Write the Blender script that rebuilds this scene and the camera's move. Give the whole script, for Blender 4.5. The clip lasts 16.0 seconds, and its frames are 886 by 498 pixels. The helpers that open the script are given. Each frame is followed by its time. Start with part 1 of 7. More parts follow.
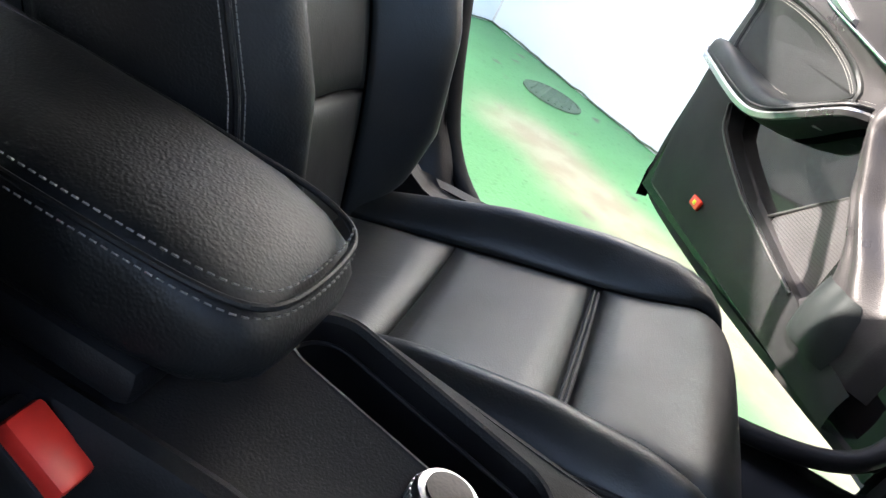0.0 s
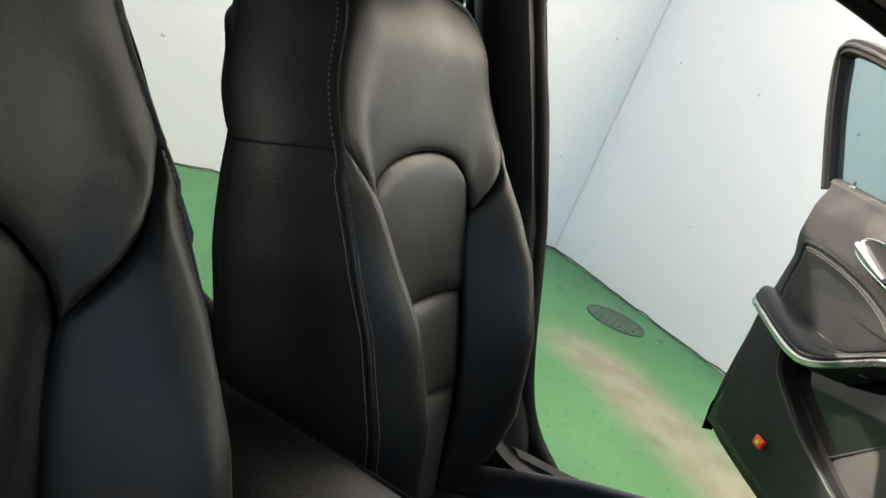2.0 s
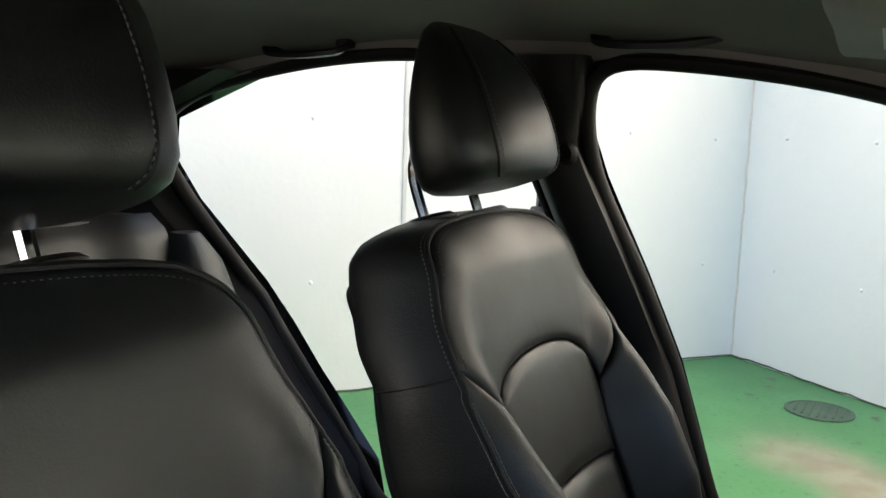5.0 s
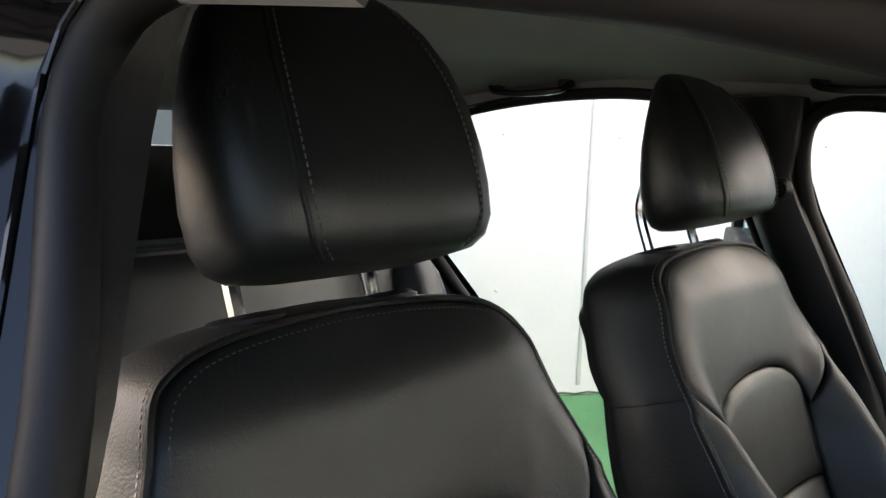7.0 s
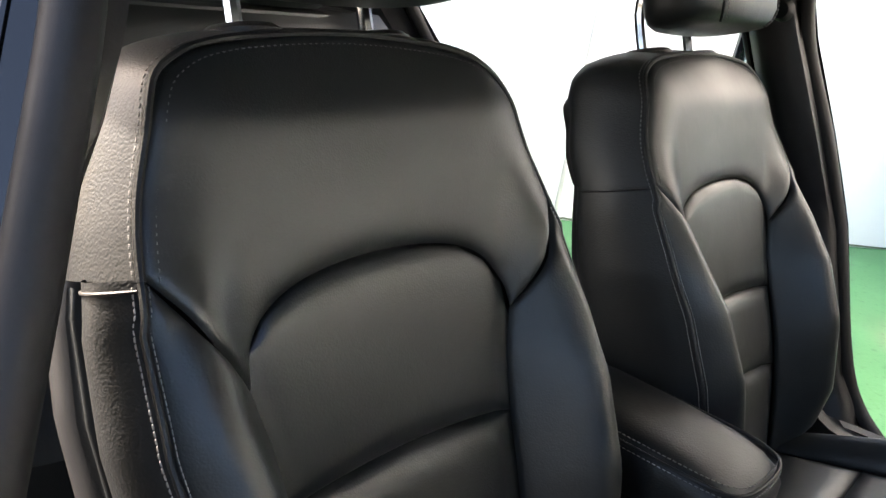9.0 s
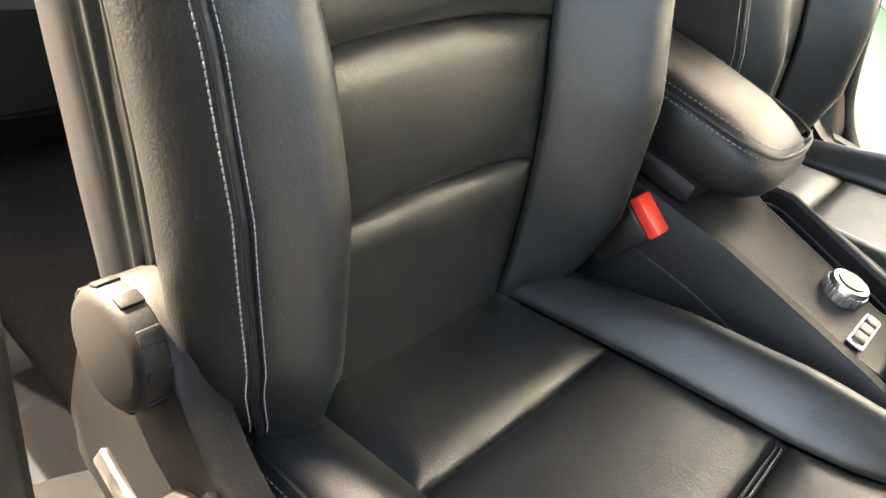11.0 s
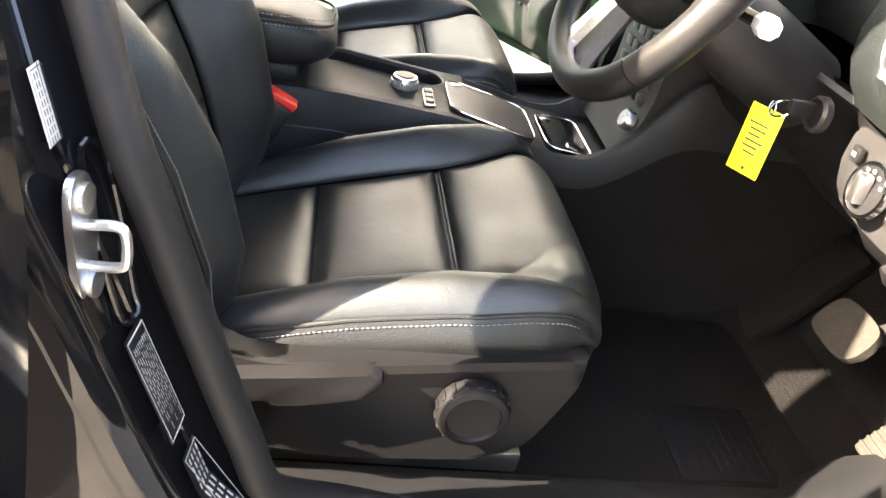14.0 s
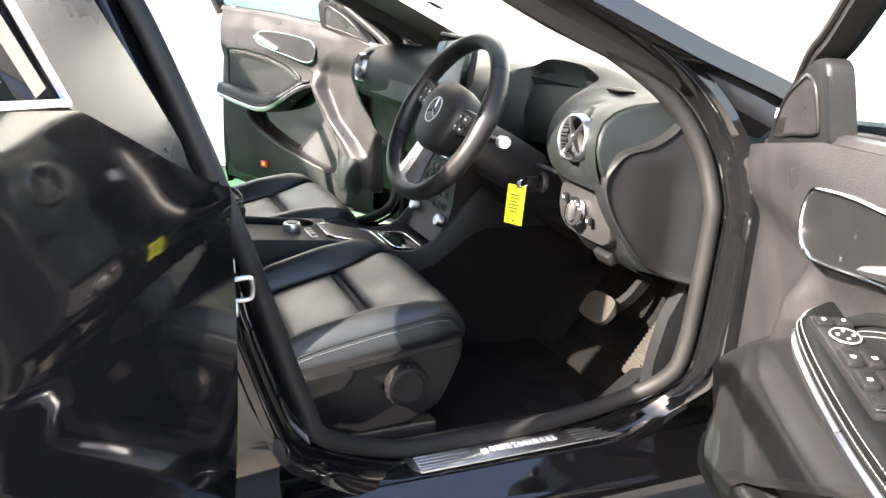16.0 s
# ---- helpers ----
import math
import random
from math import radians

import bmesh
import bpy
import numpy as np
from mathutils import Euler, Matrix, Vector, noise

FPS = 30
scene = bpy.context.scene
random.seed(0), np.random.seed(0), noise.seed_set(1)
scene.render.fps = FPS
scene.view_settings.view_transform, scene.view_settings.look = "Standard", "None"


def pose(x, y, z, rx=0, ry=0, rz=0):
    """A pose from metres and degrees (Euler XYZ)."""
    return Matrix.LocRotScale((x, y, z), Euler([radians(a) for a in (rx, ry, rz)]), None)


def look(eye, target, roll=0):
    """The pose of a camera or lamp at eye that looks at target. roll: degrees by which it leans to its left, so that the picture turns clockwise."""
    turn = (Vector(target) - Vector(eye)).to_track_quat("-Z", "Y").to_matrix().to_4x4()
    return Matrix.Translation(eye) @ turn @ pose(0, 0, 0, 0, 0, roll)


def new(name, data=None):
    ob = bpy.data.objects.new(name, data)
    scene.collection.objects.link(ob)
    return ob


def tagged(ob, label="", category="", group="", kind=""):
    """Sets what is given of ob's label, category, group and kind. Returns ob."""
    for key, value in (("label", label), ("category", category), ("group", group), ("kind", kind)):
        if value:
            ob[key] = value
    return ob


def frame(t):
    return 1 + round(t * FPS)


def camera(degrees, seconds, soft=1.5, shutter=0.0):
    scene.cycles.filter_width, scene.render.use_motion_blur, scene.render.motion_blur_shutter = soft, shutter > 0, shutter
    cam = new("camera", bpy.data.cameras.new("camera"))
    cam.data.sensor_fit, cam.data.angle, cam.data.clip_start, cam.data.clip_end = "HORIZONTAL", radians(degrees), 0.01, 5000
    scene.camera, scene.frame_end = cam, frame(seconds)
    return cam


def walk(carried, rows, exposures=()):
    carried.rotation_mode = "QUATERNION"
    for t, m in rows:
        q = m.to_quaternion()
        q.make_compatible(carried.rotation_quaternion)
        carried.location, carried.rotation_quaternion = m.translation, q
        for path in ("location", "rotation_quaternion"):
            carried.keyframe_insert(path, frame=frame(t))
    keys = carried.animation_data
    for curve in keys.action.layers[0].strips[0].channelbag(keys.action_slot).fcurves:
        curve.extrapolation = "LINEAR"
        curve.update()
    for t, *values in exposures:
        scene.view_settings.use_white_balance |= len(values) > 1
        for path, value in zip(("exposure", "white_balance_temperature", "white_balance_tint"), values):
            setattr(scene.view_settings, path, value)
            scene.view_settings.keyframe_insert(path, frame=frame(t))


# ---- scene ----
cam = camera(56.5, 16.0)
PATH = [
    (0, (0.397, 0.276, 0.936), (-1.391, 0.112, 0.055), 28.5),
    (0.5, (0.42, 0.272, 0.955), (-1.396, -0.039, 0.176), 27.3),
    (1, (0.455, 0.268, 0.977), (-1.369, -0.14, 0.265), 27.0),
    (1.5, (0.541, 0.258, 1.048), (-1.305, -0.236, 0.457), 25.0),
    (2, (0.564, 0.235, 1.099), (-1.286, -0.3, 0.561), 23.1),
    (2.5, (0.601, 0.249, 1.151), (-1.265, -0.347, 0.749), 17.7),
    (3, (0.625, 0.285, 1.172), (-1.238, -0.364, 0.843), 10.9),
    (3.5, (0.642, 0.346, 1.186), (-1.213, -0.345, 0.905), 6.7),
    (4, (0.646, 0.373, 1.193), (-1.183, -0.386, 0.91), 4.9),
    (4.5, (0.657, 0.368, 1.198), (-1.143, -0.458, 0.916), 4.2),
    (5, (0.676, 0.335, 1.203), (-1.046, -0.649, 0.944), 2.1),
    (5.2, (0.701, 0.327, 1.203), (-0.975, -0.735, 0.948), 1.3),
    (7.3, (0.862, 0.338, 1.26), (-0.626, -0.97, 0.987), 2.3),
    (7.5, (0.867, 0.348, 1.26), (-0.624, -0.955, 0.974), 2.6),
    (8, (0.893, 0.37, 1.244), (-0.591, -0.916, 0.86), 4.4),
    (8.5, (0.898, 0.387, 1.219), (-0.567, -0.872, 0.699), 7.0),
    (8.7, (0.894, 0.391, 1.209), (-0.569, -0.843, 0.628), 8.0),
    (10.8, (0.886, 0.303, 1.027), (-0.564, -0.465, -0.117), 23.2),
    (11, (0.882, 0.308, 1.017), (-0.529, -0.416, -0.201), 24.8),
    (11.5, (0.864, 0.338, 0.983), (-0.424, -0.307, -0.405), 24.7),
    (12, (0.889, 0.326, 0.969), (-0.437, -0.099, -0.467), 24.1),
    (12.5, (0.958, 0.28, 0.967), (-0.496, 0.072, -0.39), 23.2),
    (13, (1.04, 0.257, 0.992), (-0.486, 0.202, -0.301), 18.8),
    (13.5, (1.192, 0.217, 1.038), (-0.442, 0.308, -0.113), 15.0),
    (14, (1.327, 0.171, 1.084), (-0.355, 0.51, 0.057), 11.9),
    (14.5, (1.442, 0.07, 1.131), (-0.249, 0.706, 0.273), 8.9),
    (15, (1.576, 0.024, 1.163), (-0.147, 0.766, 0.47), 4.9),
    (15.5, (1.803, -0.042, 1.174), (0.046, 0.708, 0.579), 2.9),
    (16, (1.97, -0.166, 1.184), (0.235, 0.63, 0.586), 3.3),
]
EXPOSURES = [(0, 3.1, 6700, 18), (1, 2.45, 7800, 17), (2, 1.95, 7500, 15), (3, 1.95, 7300, 14), (5.2, 2.1, 7300, 14), (7.3, 2.3, 7100, 18), (8.7, 2.65, 7100, 18), (10.8, 4.75, 8700, 16), (12.3, 4.35, 8500, 14), (14, 4.2, 7800, 17), (15, 3.5, 7000, 17), (16, 3.3, 6900, 17)]
walk(cam, [(t, look(eye, target, roll)) for t, eye, target, roll in PATH], EXPOSURES)

# ---- world, sun, exposure ----
SUN_AZ = (0.226, -0.974)
SUN_EL = 32.5
world = bpy.data.worlds.new("sky")
scene.world = world
world.use_nodes = True
wn = world.node_tree.nodes
sky = wn.new("ShaderNodeTexSky")
sky.sky_type = "NISHITA"
sky.sun_disc = False
sky.dust_density = 2.5
sky.sun_elevation = radians(SUN_EL)
sky.sun_rotation = math.atan2(SUN_AZ[0], SUN_AZ[1])
world.node_tree.links.new(sky.outputs[0], wn["Background"].inputs[0])
wn["Background"].inputs[1].default_value = 0.15
sun_data = bpy.data.lights.new("sun", "SUN")
sun_data.energy = 5.0
sun_data.angle = radians(0.53)
sun_data.color = (1.0, 0.93, 0.82)
sun = new("sun", sun_data)
_h = math.hypot(*SUN_AZ)
sun.matrix_world = look((SUN_AZ[0] / _h * 10 * math.cos(radians(SUN_EL)), SUN_AZ[1] / _h * 10 * math.cos(radians(SUN_EL)), 10 * math.sin(radians(SUN_EL))), (0, 0, 0))


# ---- materials ----
def material(name, colour, rough=0.5, metal=0.0, grain=0.0, grain_size=0.002, kind="noise", spread=0.15, coat=0.0, spec=0.5, stain=0.0, stain_size=0.15, wrinkle=0.0, sheen=(1.0, 1.0, 1.0)):
    """Principled material with grain relief and colour and gloss variation at two scales; sizes in metres."""
    m = bpy.data.materials.new(name)
    m.use_nodes = True
    nt = m.node_tree
    b = nt.nodes["Principled BSDF"]
    b.inputs["Metallic"].default_value = metal
    b.inputs["Coat Weight"].default_value = coat
    b.inputs["Coat Roughness"].default_value = 0.03
    b.inputs["Specular IOR Level"].default_value = spec
    b.inputs["Specular Tint"].default_value = (*sheen, 1)
    co = nt.nodes.new("ShaderNodeTexCoord")
    big = nt.nodes.new("ShaderNodeTexNoise")
    big.inputs["Scale"].default_value = 1.0 / max(stain_size, 1e-3)
    big.inputs["Detail"].default_value = 5
    nt.links.new(co.outputs["Object"], big.inputs["Vector"])
    fine = nt.nodes.new("ShaderNodeTexNoise")
    fine.inputs["Scale"].default_value = 1.0 / (grain_size * 3)
    fine.inputs["Detail"].default_value = 3
    nt.links.new(co.outputs["Object"], fine.inputs["Vector"])
    mix = nt.nodes.new("ShaderNodeMix")
    mix.data_type = "RGBA"
    mix.inputs[6].default_value = (*[c * (1 - spread) for c in colour], 1)
    mix.inputs[7].default_value = (*[min(1, c * (1 + spread)) for c in colour], 1)
    add = nt.nodes.new("ShaderNodeMath")
    add.operation = "MULTIPLY_ADD"
    nt.links.new(fine.outputs["Fac"], add.inputs[0])
    add.inputs[1].default_value = 0.5
    half = nt.nodes.new("ShaderNodeMath")
    half.operation = "MULTIPLY"
    half.inputs[1].default_value = 0.5
    nt.links.new(big.outputs["Fac"], half.inputs[0])
    nt.links.new(half.outputs[0], add.inputs[2])
    nt.links.new(add.outputs[0], mix.inputs[0])
    nt.links.new(mix.outputs[2], b.inputs["Base Color"])
    rr = nt.nodes.new("ShaderNodeMapRange")
    rr.inputs["From Min"].default_value = 0.3
    rr.inputs["From Max"].default_value = 0.7
    rr.inputs["To Min"].default_value = max(0.02, rough * (1 - 0.18 - stain))
    rr.inputs["To Max"].default_value = min(1, rough * (1 + 0.18 + stain))
    nt.links.new(big.outputs["Fac"], rr.inputs["Value"])
    nt.links.new(rr.outputs[0], b.inputs["Roughness"])
    if grain > 0:
        if kind == "pebble":
            tex = nt.nodes.new("ShaderNodeTexVoronoi")
            tex.feature = "SMOOTH_F1"
            tex.inputs["Scale"].default_value = 1.0 / grain_size
            out = tex.outputs["Distance"]
            wob = nt.nodes.new("ShaderNodeMixRGB")
            wob.blend_type = "LINEAR_LIGHT"
            wob.inputs[0].default_value = grain_size * 0.6
            nt.links.new(co.outputs["Object"], wob.inputs[1])
            nt.links.new(fine.outputs["Color"], wob.inputs[2])
            nt.links.new(wob.outputs[0], tex.inputs["Vector"])
        else:
            tex = nt.nodes.new("ShaderNodeTexNoise")
            tex.inputs["Scale"].default_value = 1.0 / grain_size
            tex.inputs["Detail"].default_value = 2
            nt.links.new(co.outputs["Object"], tex.inputs["Vector"])
            out = tex.outputs["Fac"]
        bump = nt.nodes.new("ShaderNodeBump")
        bump.inputs["Strength"].default_value = grain
        bump.inputs["Distance"].default_value = grain_size * 0.5
        bump.invert = kind == "pebble"
        nt.links.new(out, bump.inputs["Height"])
        nt.links.new(bump.outputs[0], b.inputs["Normal"])
        if wrinkle > 0:
            # shallow creases of stretched hide, some centimetres long
            crease = nt.nodes.new("ShaderNodeTexNoise")
            crease.inputs["Scale"].default_value = 26.0
            crease.inputs["Detail"].default_value = 4
            crease.inputs["Distortion"].default_value = 1.2
            nt.links.new(co.outputs["Object"], crease.inputs["Vector"])
            soft = nt.nodes.new("ShaderNodeBump")
            soft.inputs["Strength"].default_value = wrinkle
            soft.inputs["Distance"].default_value = 0.004
            nt.links.new(crease.outputs["Fac"], soft.inputs["Height"])
            nt.links.new(soft.outputs[0], bump.inputs["Normal"])
    return m


LEATHER = material("black_leather", (0.0078, 0.0090, 0.0090), 0.43, spec=0.56, grain=0.20, grain_size=0.0019, kind="pebble", spread=0.25, wrinkle=0.10, sheen=(0.90, 0.97, 1.0))
LEATHER_SIDE = material("black_leatherette", (0.0070, 0.0078, 0.0080), 0.48, spec=0.38, grain=0.32, grain_size=0.0021, kind="pebble", spread=0.25, wrinkle=0.08, sheen=(0.90, 0.97, 1.0))
PLASTIC = material("black_grained_plastic", (0.0090, 0.0093, 0.0100), 0.52, spec=0.24, grain=0.35, grain_size=0.0018, spread=0.2, sheen=(0.90, 0.97, 1.0))
PLASTIC_SOFT = material("soft_touch_dash", (0.0095, 0.0118, 0.0122), 0.55, spec=0.24, grain=0.3, grain_size=0.0018, kind="pebble", spread=0.2, sheen=(0.88, 0.98, 1.0))
PLASTIC_GREY = material("grey_trim_plastic", (0.022, 0.022, 0.0225), 0.40, spec=0.5, grain=0.15, grain_size=0.0014, spread=0.15)
PLASTIC_DARK = material("dark_smooth_plastic", (0.0095, 0.0095, 0.010), 0.42, spec=0.36, grain=0.15, grain_size=0.003, spread=0.2)
COVER = material("satin_pillar_cover", (0.024, 0.027, 0.030), 0.28, spec=0.30, spread=0.12, grain=0.05, grain_size=0.002)
GLOSS = material("gloss_black_trim", (0.008, 0.008, 0.009), 0.12, spread=0.2, coat=0.5, stain=0.3)
PAINT = material("black_car_paint", (0.005, 0.005, 0.0055), 0.06, spread=0.2, coat=0.25, spec=0.45, stain=0.3, stain_size=0.3)
CHROME = material("chrome", (0.75, 0.76, 0.78), 0.12, metal=1.0, spread=0.05, stain=0.3)
SATIN = material("satin_silver_trim", (0.55, 0.56, 0.57), 0.3, metal=1.0, spread=0.05, grain=0.1, grain_size=0.002)
STEEL = material("galvanised_steel", (0.6, 0.6, 0.6), 0.35, metal=1.0, spread=0.2, grain=0.2, grain_size=0.004, stain_size=0.02)
SEAT_TRIM = material("seat_base_plastic", (0.0062, 0.0062, 0.0066), 0.50, spec=0.22, grain=0.25, grain_size=0.0018, spread=0.2)
RUBBER = material("rubber_seal", (0.010, 0.010, 0.0102), 0.6, spec=0.25, grain=0.15, grain_size=0.0012, spread=0.25)
LINER = material("woven_headliner", (0.185, 0.182, 0.174), 0.9, grain=0.5, grain_size=0.0016, spread=0.08, stain_size=0.4)
VISOR = material("vinyl_sun_visor", (0.24, 0.235, 0.215), 0.7, grain=0.3, grain_size=0.0016, spread=0.06)
CARPET = material("black_carpet", (0.0075, 0.0072, 0.007), 0.95, spec=0.04, grain=1.0, grain_size=0.004, spread=0.5, stain_size=0.05)
# near-black: shade inside vent bowls and cup slot is put into the colour
NEAR_BLACK = material("near_black_plastic", (0.004, 0.004, 0.0045), 0.6, spec=0.2, grain=0.1, grain_size=0.002, spread=0.2)
THREAD = material("grey_thread", (0.21, 0.21, 0.20), 0.7, spread=0.2)
THREAD_DARK = material("dark_thread", (0.13, 0.13, 0.13), 0.7, spread=0.2)
RED = material("red_release_plastic", (0.62, 0.03, 0.02), 0.4, spread=0.15)
REFLECT = material("red_reflector", (0.85, 0.05, 0.02), 0.15, spread=0.2, coat=0.6)
YELLOW = material("yellow_tag_card", (0.80, 0.78, 0.03), 0.5, spread=0.08)
WHITE = material("white_print", (0.75, 0.75, 0.73), 0.6, spread=0.05)
PRINT = material("dark_print", (0.05, 0.05, 0.05), 0.6, spread=0.1)
LABEL = material("paper_label", (0.62, 0.60, 0.55), 0.7, spread=0.08, stain_size=0.02)
SCREEN = material("dark_display_glass", (0.012, 0.014, 0.016), 0.08, spread=0.1, coat=0.6)
DOORSKIN = material("charcoal_door_leatherette", (0.0205, 0.0200, 0.0212), 0.42, spec=0.42, grain=0.35, grain_size=0.0022, kind="pebble", spread=0.25, stain_size=0.08, stain=0.2)
SPEAKER = material("perforated_speaker_grille", (0.04, 0.04, 0.042), 0.45, grain=0.6, grain_size=0.003, spread=0.3)
PEDAL = material("pedal_rubber", (0.027, 0.025, 0.021), 0.75, spec=0.2, grain=0.6, grain_size=0.004, spread=0.4, stain_size=0.02)
IRON = material("cast_iron_cover", (0.075, 0.125, 0.080), 0.8, metal=0.0, grain=0.5, grain_size=0.02, spread=0.4)
WALL = material("white_painted_panel", (0.80, 0.80, 0.78), 0.55, grain=0.06, grain_size=0.03, spread=0.03, stain_size=0.9)
JOINT = material("grey_wall_joint", (0.60, 0.59, 0.57), 0.7, spread=0.2)
DIRT = material("floor_edge_dirt", (0.10, 0.13, 0.08), 0.9, spread=0.4, stain_size=0.05)
RUST = material("rusty_sealant", (0.68, 0.62, 0.56), 0.8, spread=0.25, stain_size=0.08)


def glass(name, colour):
    m = bpy.data.materials.new(name)
    m.use_nodes = True
    b = m.node_tree.nodes["Principled BSDF"]
    b.inputs["Base Color"].default_value = (*colour, 1)
    b.inputs["Roughness"].default_value = 0.02
    b.inputs["IOR"].default_value = 1.1
    b.inputs["Transmission Weight"].default_value = 1.0
    return m


GLASS = glass("windscreen_glass", (0.90, 0.95, 0.92))
TINT = glass("green_tinted_glass", (0.36, 0.50, 0.53))
PRIVACY = glass("dark_privacy_glass", (0.04, 0.05, 0.05))


def floor_material():
    """Green floor paint, speckled, worn through to tan screed along a strip beside the car."""
    m = bpy.data.materials.new("green_floor_paint")
    m.use_nodes = True
    nt = m.node_tree
    b = nt.nodes["Principled BSDF"]
    co = nt.nodes.new("ShaderNodeTexCoord")

    def noise_tex(scale, detail=6.0):
        n = nt.nodes.new("ShaderNodeTexNoise")
        n.inputs["Scale"].default_value = scale
        n.inputs["Detail"].default_value = detail
        nt.links.new(co.outputs["Object"], n.inputs["Vector"])
        return n.outputs["Fac"]

    def ranged(value, a, c, lo=0.0, hi=1.0):
        n = nt.nodes.new("ShaderNodeMapRange")
        n.interpolation_type = "SMOOTHSTEP"
        for key, v in (("From Min", a), ("From Max", c), ("To Min", lo), ("To Max", hi)):
            n.inputs[key].default_value = v
        nt.links.new(value, n.inputs["Value"])
        return n.outputs[0]

    def math_node(op, a, c):
        n = nt.nodes.new("ShaderNodeMath")
        n.operation = op
        for i, v in enumerate((a, c)):
            if isinstance(v, float):
                n.inputs[i].default_value = v
            else:
                nt.links.new(v, n.inputs[i])
        return n.outputs[0]

    def blend(fac, a, c):
        n = nt.nodes.new("ShaderNodeMix")
        n.data_type = "RGBA"
        nt.links.new(fac, n.inputs[0])
        for i, v in ((6, a), (7, c)):
            if isinstance(v, tuple):
                n.inputs[i].default_value = (*v, 1)
            else:
                nt.links.new(v, n.inputs[i])
        return n.outputs[2]

    mp = nt.nodes.new("ShaderNodeMapping")
    mp.vector_type = "TEXTURE"
    mp.inputs["Location"].default_value = (-2.15, 0.80, 0)
    mp.inputs["Rotation"].default_value = (0, 0, radians(47))
    nt.links.new(co.outputs["Object"], mp.inputs["Vector"])
    sep = nt.nodes.new("ShaderNodeSeparateXYZ")
    nt.links.new(mp.outputs[0], sep.inputs[0])
    across = math_node("ABSOLUTE", sep.outputs["Y"], 0.0)
    across = math_node("ADD", across, math_node("MULTIPLY", noise_tex(3.0), 0.22))
    along = math_node("ABSOLUTE", sep.outputs["X"], 0.0)
    along = math_node("ADD", along, math_node("MULTIPLY", noise_tex(2.4), 0.3))
    worn = math_node("MULTIPLY", ranged(across, 0.16, 0.46, 0.92, 0.0), ranged(along, 1.10, 1.60, 1.0, 0.0))
    green = blend(ranged(noise_tex(1.3), 0.35, 0.7), (0.060, 0.225, 0.075), (0.085, 0.285, 0.105))
    green = blend(ranged(noise_tex(38.0), 0.55, 0.8), green, (0.030, 0.140, 0.045))
    green = blend(ranged(noise_tex(6.0, 9.0), 0.62, 0.75), green, (0.085, 0.120, 0.070))
    tan = blend(ranged(noise_tex(7.0), 0.35, 0.65), (0.26, 0.22, 0.15), (0.31, 0.29, 0.20))
    spl = nt.nodes.new("ShaderNodeSeparateXYZ")
    nt.links.new(co.outputs["Object"], spl.inputs[0])
    bare = blend(ranged(noise_tex(5.0, 9.0), 0.3, 0.7), (0.125, 0.118, 0.103), (0.190, 0.180, 0.155))
    right = ranged(math_node("ADD", spl.outputs["X"], math_node("MULTIPLY", noise_tex(1.5), 0.4)), 0.5, 0.7)
    nt.links.new(blend(right, blend(worn, green, tan), bare), b.inputs["Base Color"])
    b.inputs["Roughness"].default_value = 0.6
    bump = nt.nodes.new("ShaderNodeBump")
    bump.inputs["Strength"].default_value = 0.4
    bump.inputs["Distance"].default_value = 0.004
    nt.links.new(noise_tex(60.0), bump.inputs["Height"])
    nt.links.new(bump.outputs[0], b.inputs["Normal"])
    return m


FLOOR = floor_material()


# ---- mesh helpers ----
def part(name, bm, mat, parent=None, label="", smooth=True, angle=40):
    """Links a bmesh as one mesh object under a thing, or under a part of it."""
    bmesh.ops.recalc_face_normals(bm, faces=bm.faces)
    me = bpy.data.meshes.new(name)
    bm.to_mesh(me)
    bm.free()
    me.materials.append(mat)
    if smooth:
        me.shade_smooth()
        me.set_sharp_from_angle(angle=radians(angle))
    ob = new(name, me)
    if parent is not None:
        ob.parent = parent
        ob.matrix_parent_inverse = parent.matrix_world.inverted()
    return tagged(ob, label)


def thing(name, at, label, category, group="", kind=""):
    """An Empty at the base of a thing, to hold its parts."""
    ob = new(name)
    ob.location = at
    ob.empty_display_size = 0.05
    ob.matrix_world = Matrix.Translation(at)
    return tagged(ob, label, category, group, kind)


def smoothstep(x, a=0.0, b=1.0):
    x = min(1.0, max(0.0, (x - a) / (b - a)))
    return x * x * (3 - 2 * x)


def table(x, rows):
    """Smooth interpolation of rows (x, y)."""
    if x <= rows[0][0]:
        return rows[0][1]
    for (a, p), (b, q) in zip(rows, rows[1:]):
        if x <= b:
            f = (x - a) / (b - a)
            return p + (q - p) * f
    return rows[-1][1]


def spline(pts, n, closed=False):
    """n points evenly along a Catmull-Rom curve through pts."""
    pts = [Vector(p) for p in pts]
    k = len(pts)
    dense = []
    for i in range(k if closed else k - 1):
        a, b, c, d = [pts[(i + j) % k] if closed else pts[min(k - 1, max(0, i + j))] for j in (-1, 0, 1, 2)]
        for j in range(14):
            t = j / 14
            dense.append(0.5 * (2 * b + (c - a) * t + (2 * a - 5 * b + 4 * c - d) * t * t + (3 * b - a - 3 * c + d) * t ** 3))
    dense.append(pts[0] if closed else pts[-1])
    run = [0.0]
    for p, q in zip(dense, dense[1:]):
        run.append(run[-1] + (q - p).length)
    out, j = [], 0
    for i in range(n):
        s = run[-1] * i / (n if closed else n - 1)
        while j < len(run) - 2 and run[j + 1] < s:
            j += 1
        f = (s - run[j]) / max(1e-9, run[j + 1] - run[j])
        out.append(dense[j].lerp(dense[j + 1], f))
    return out


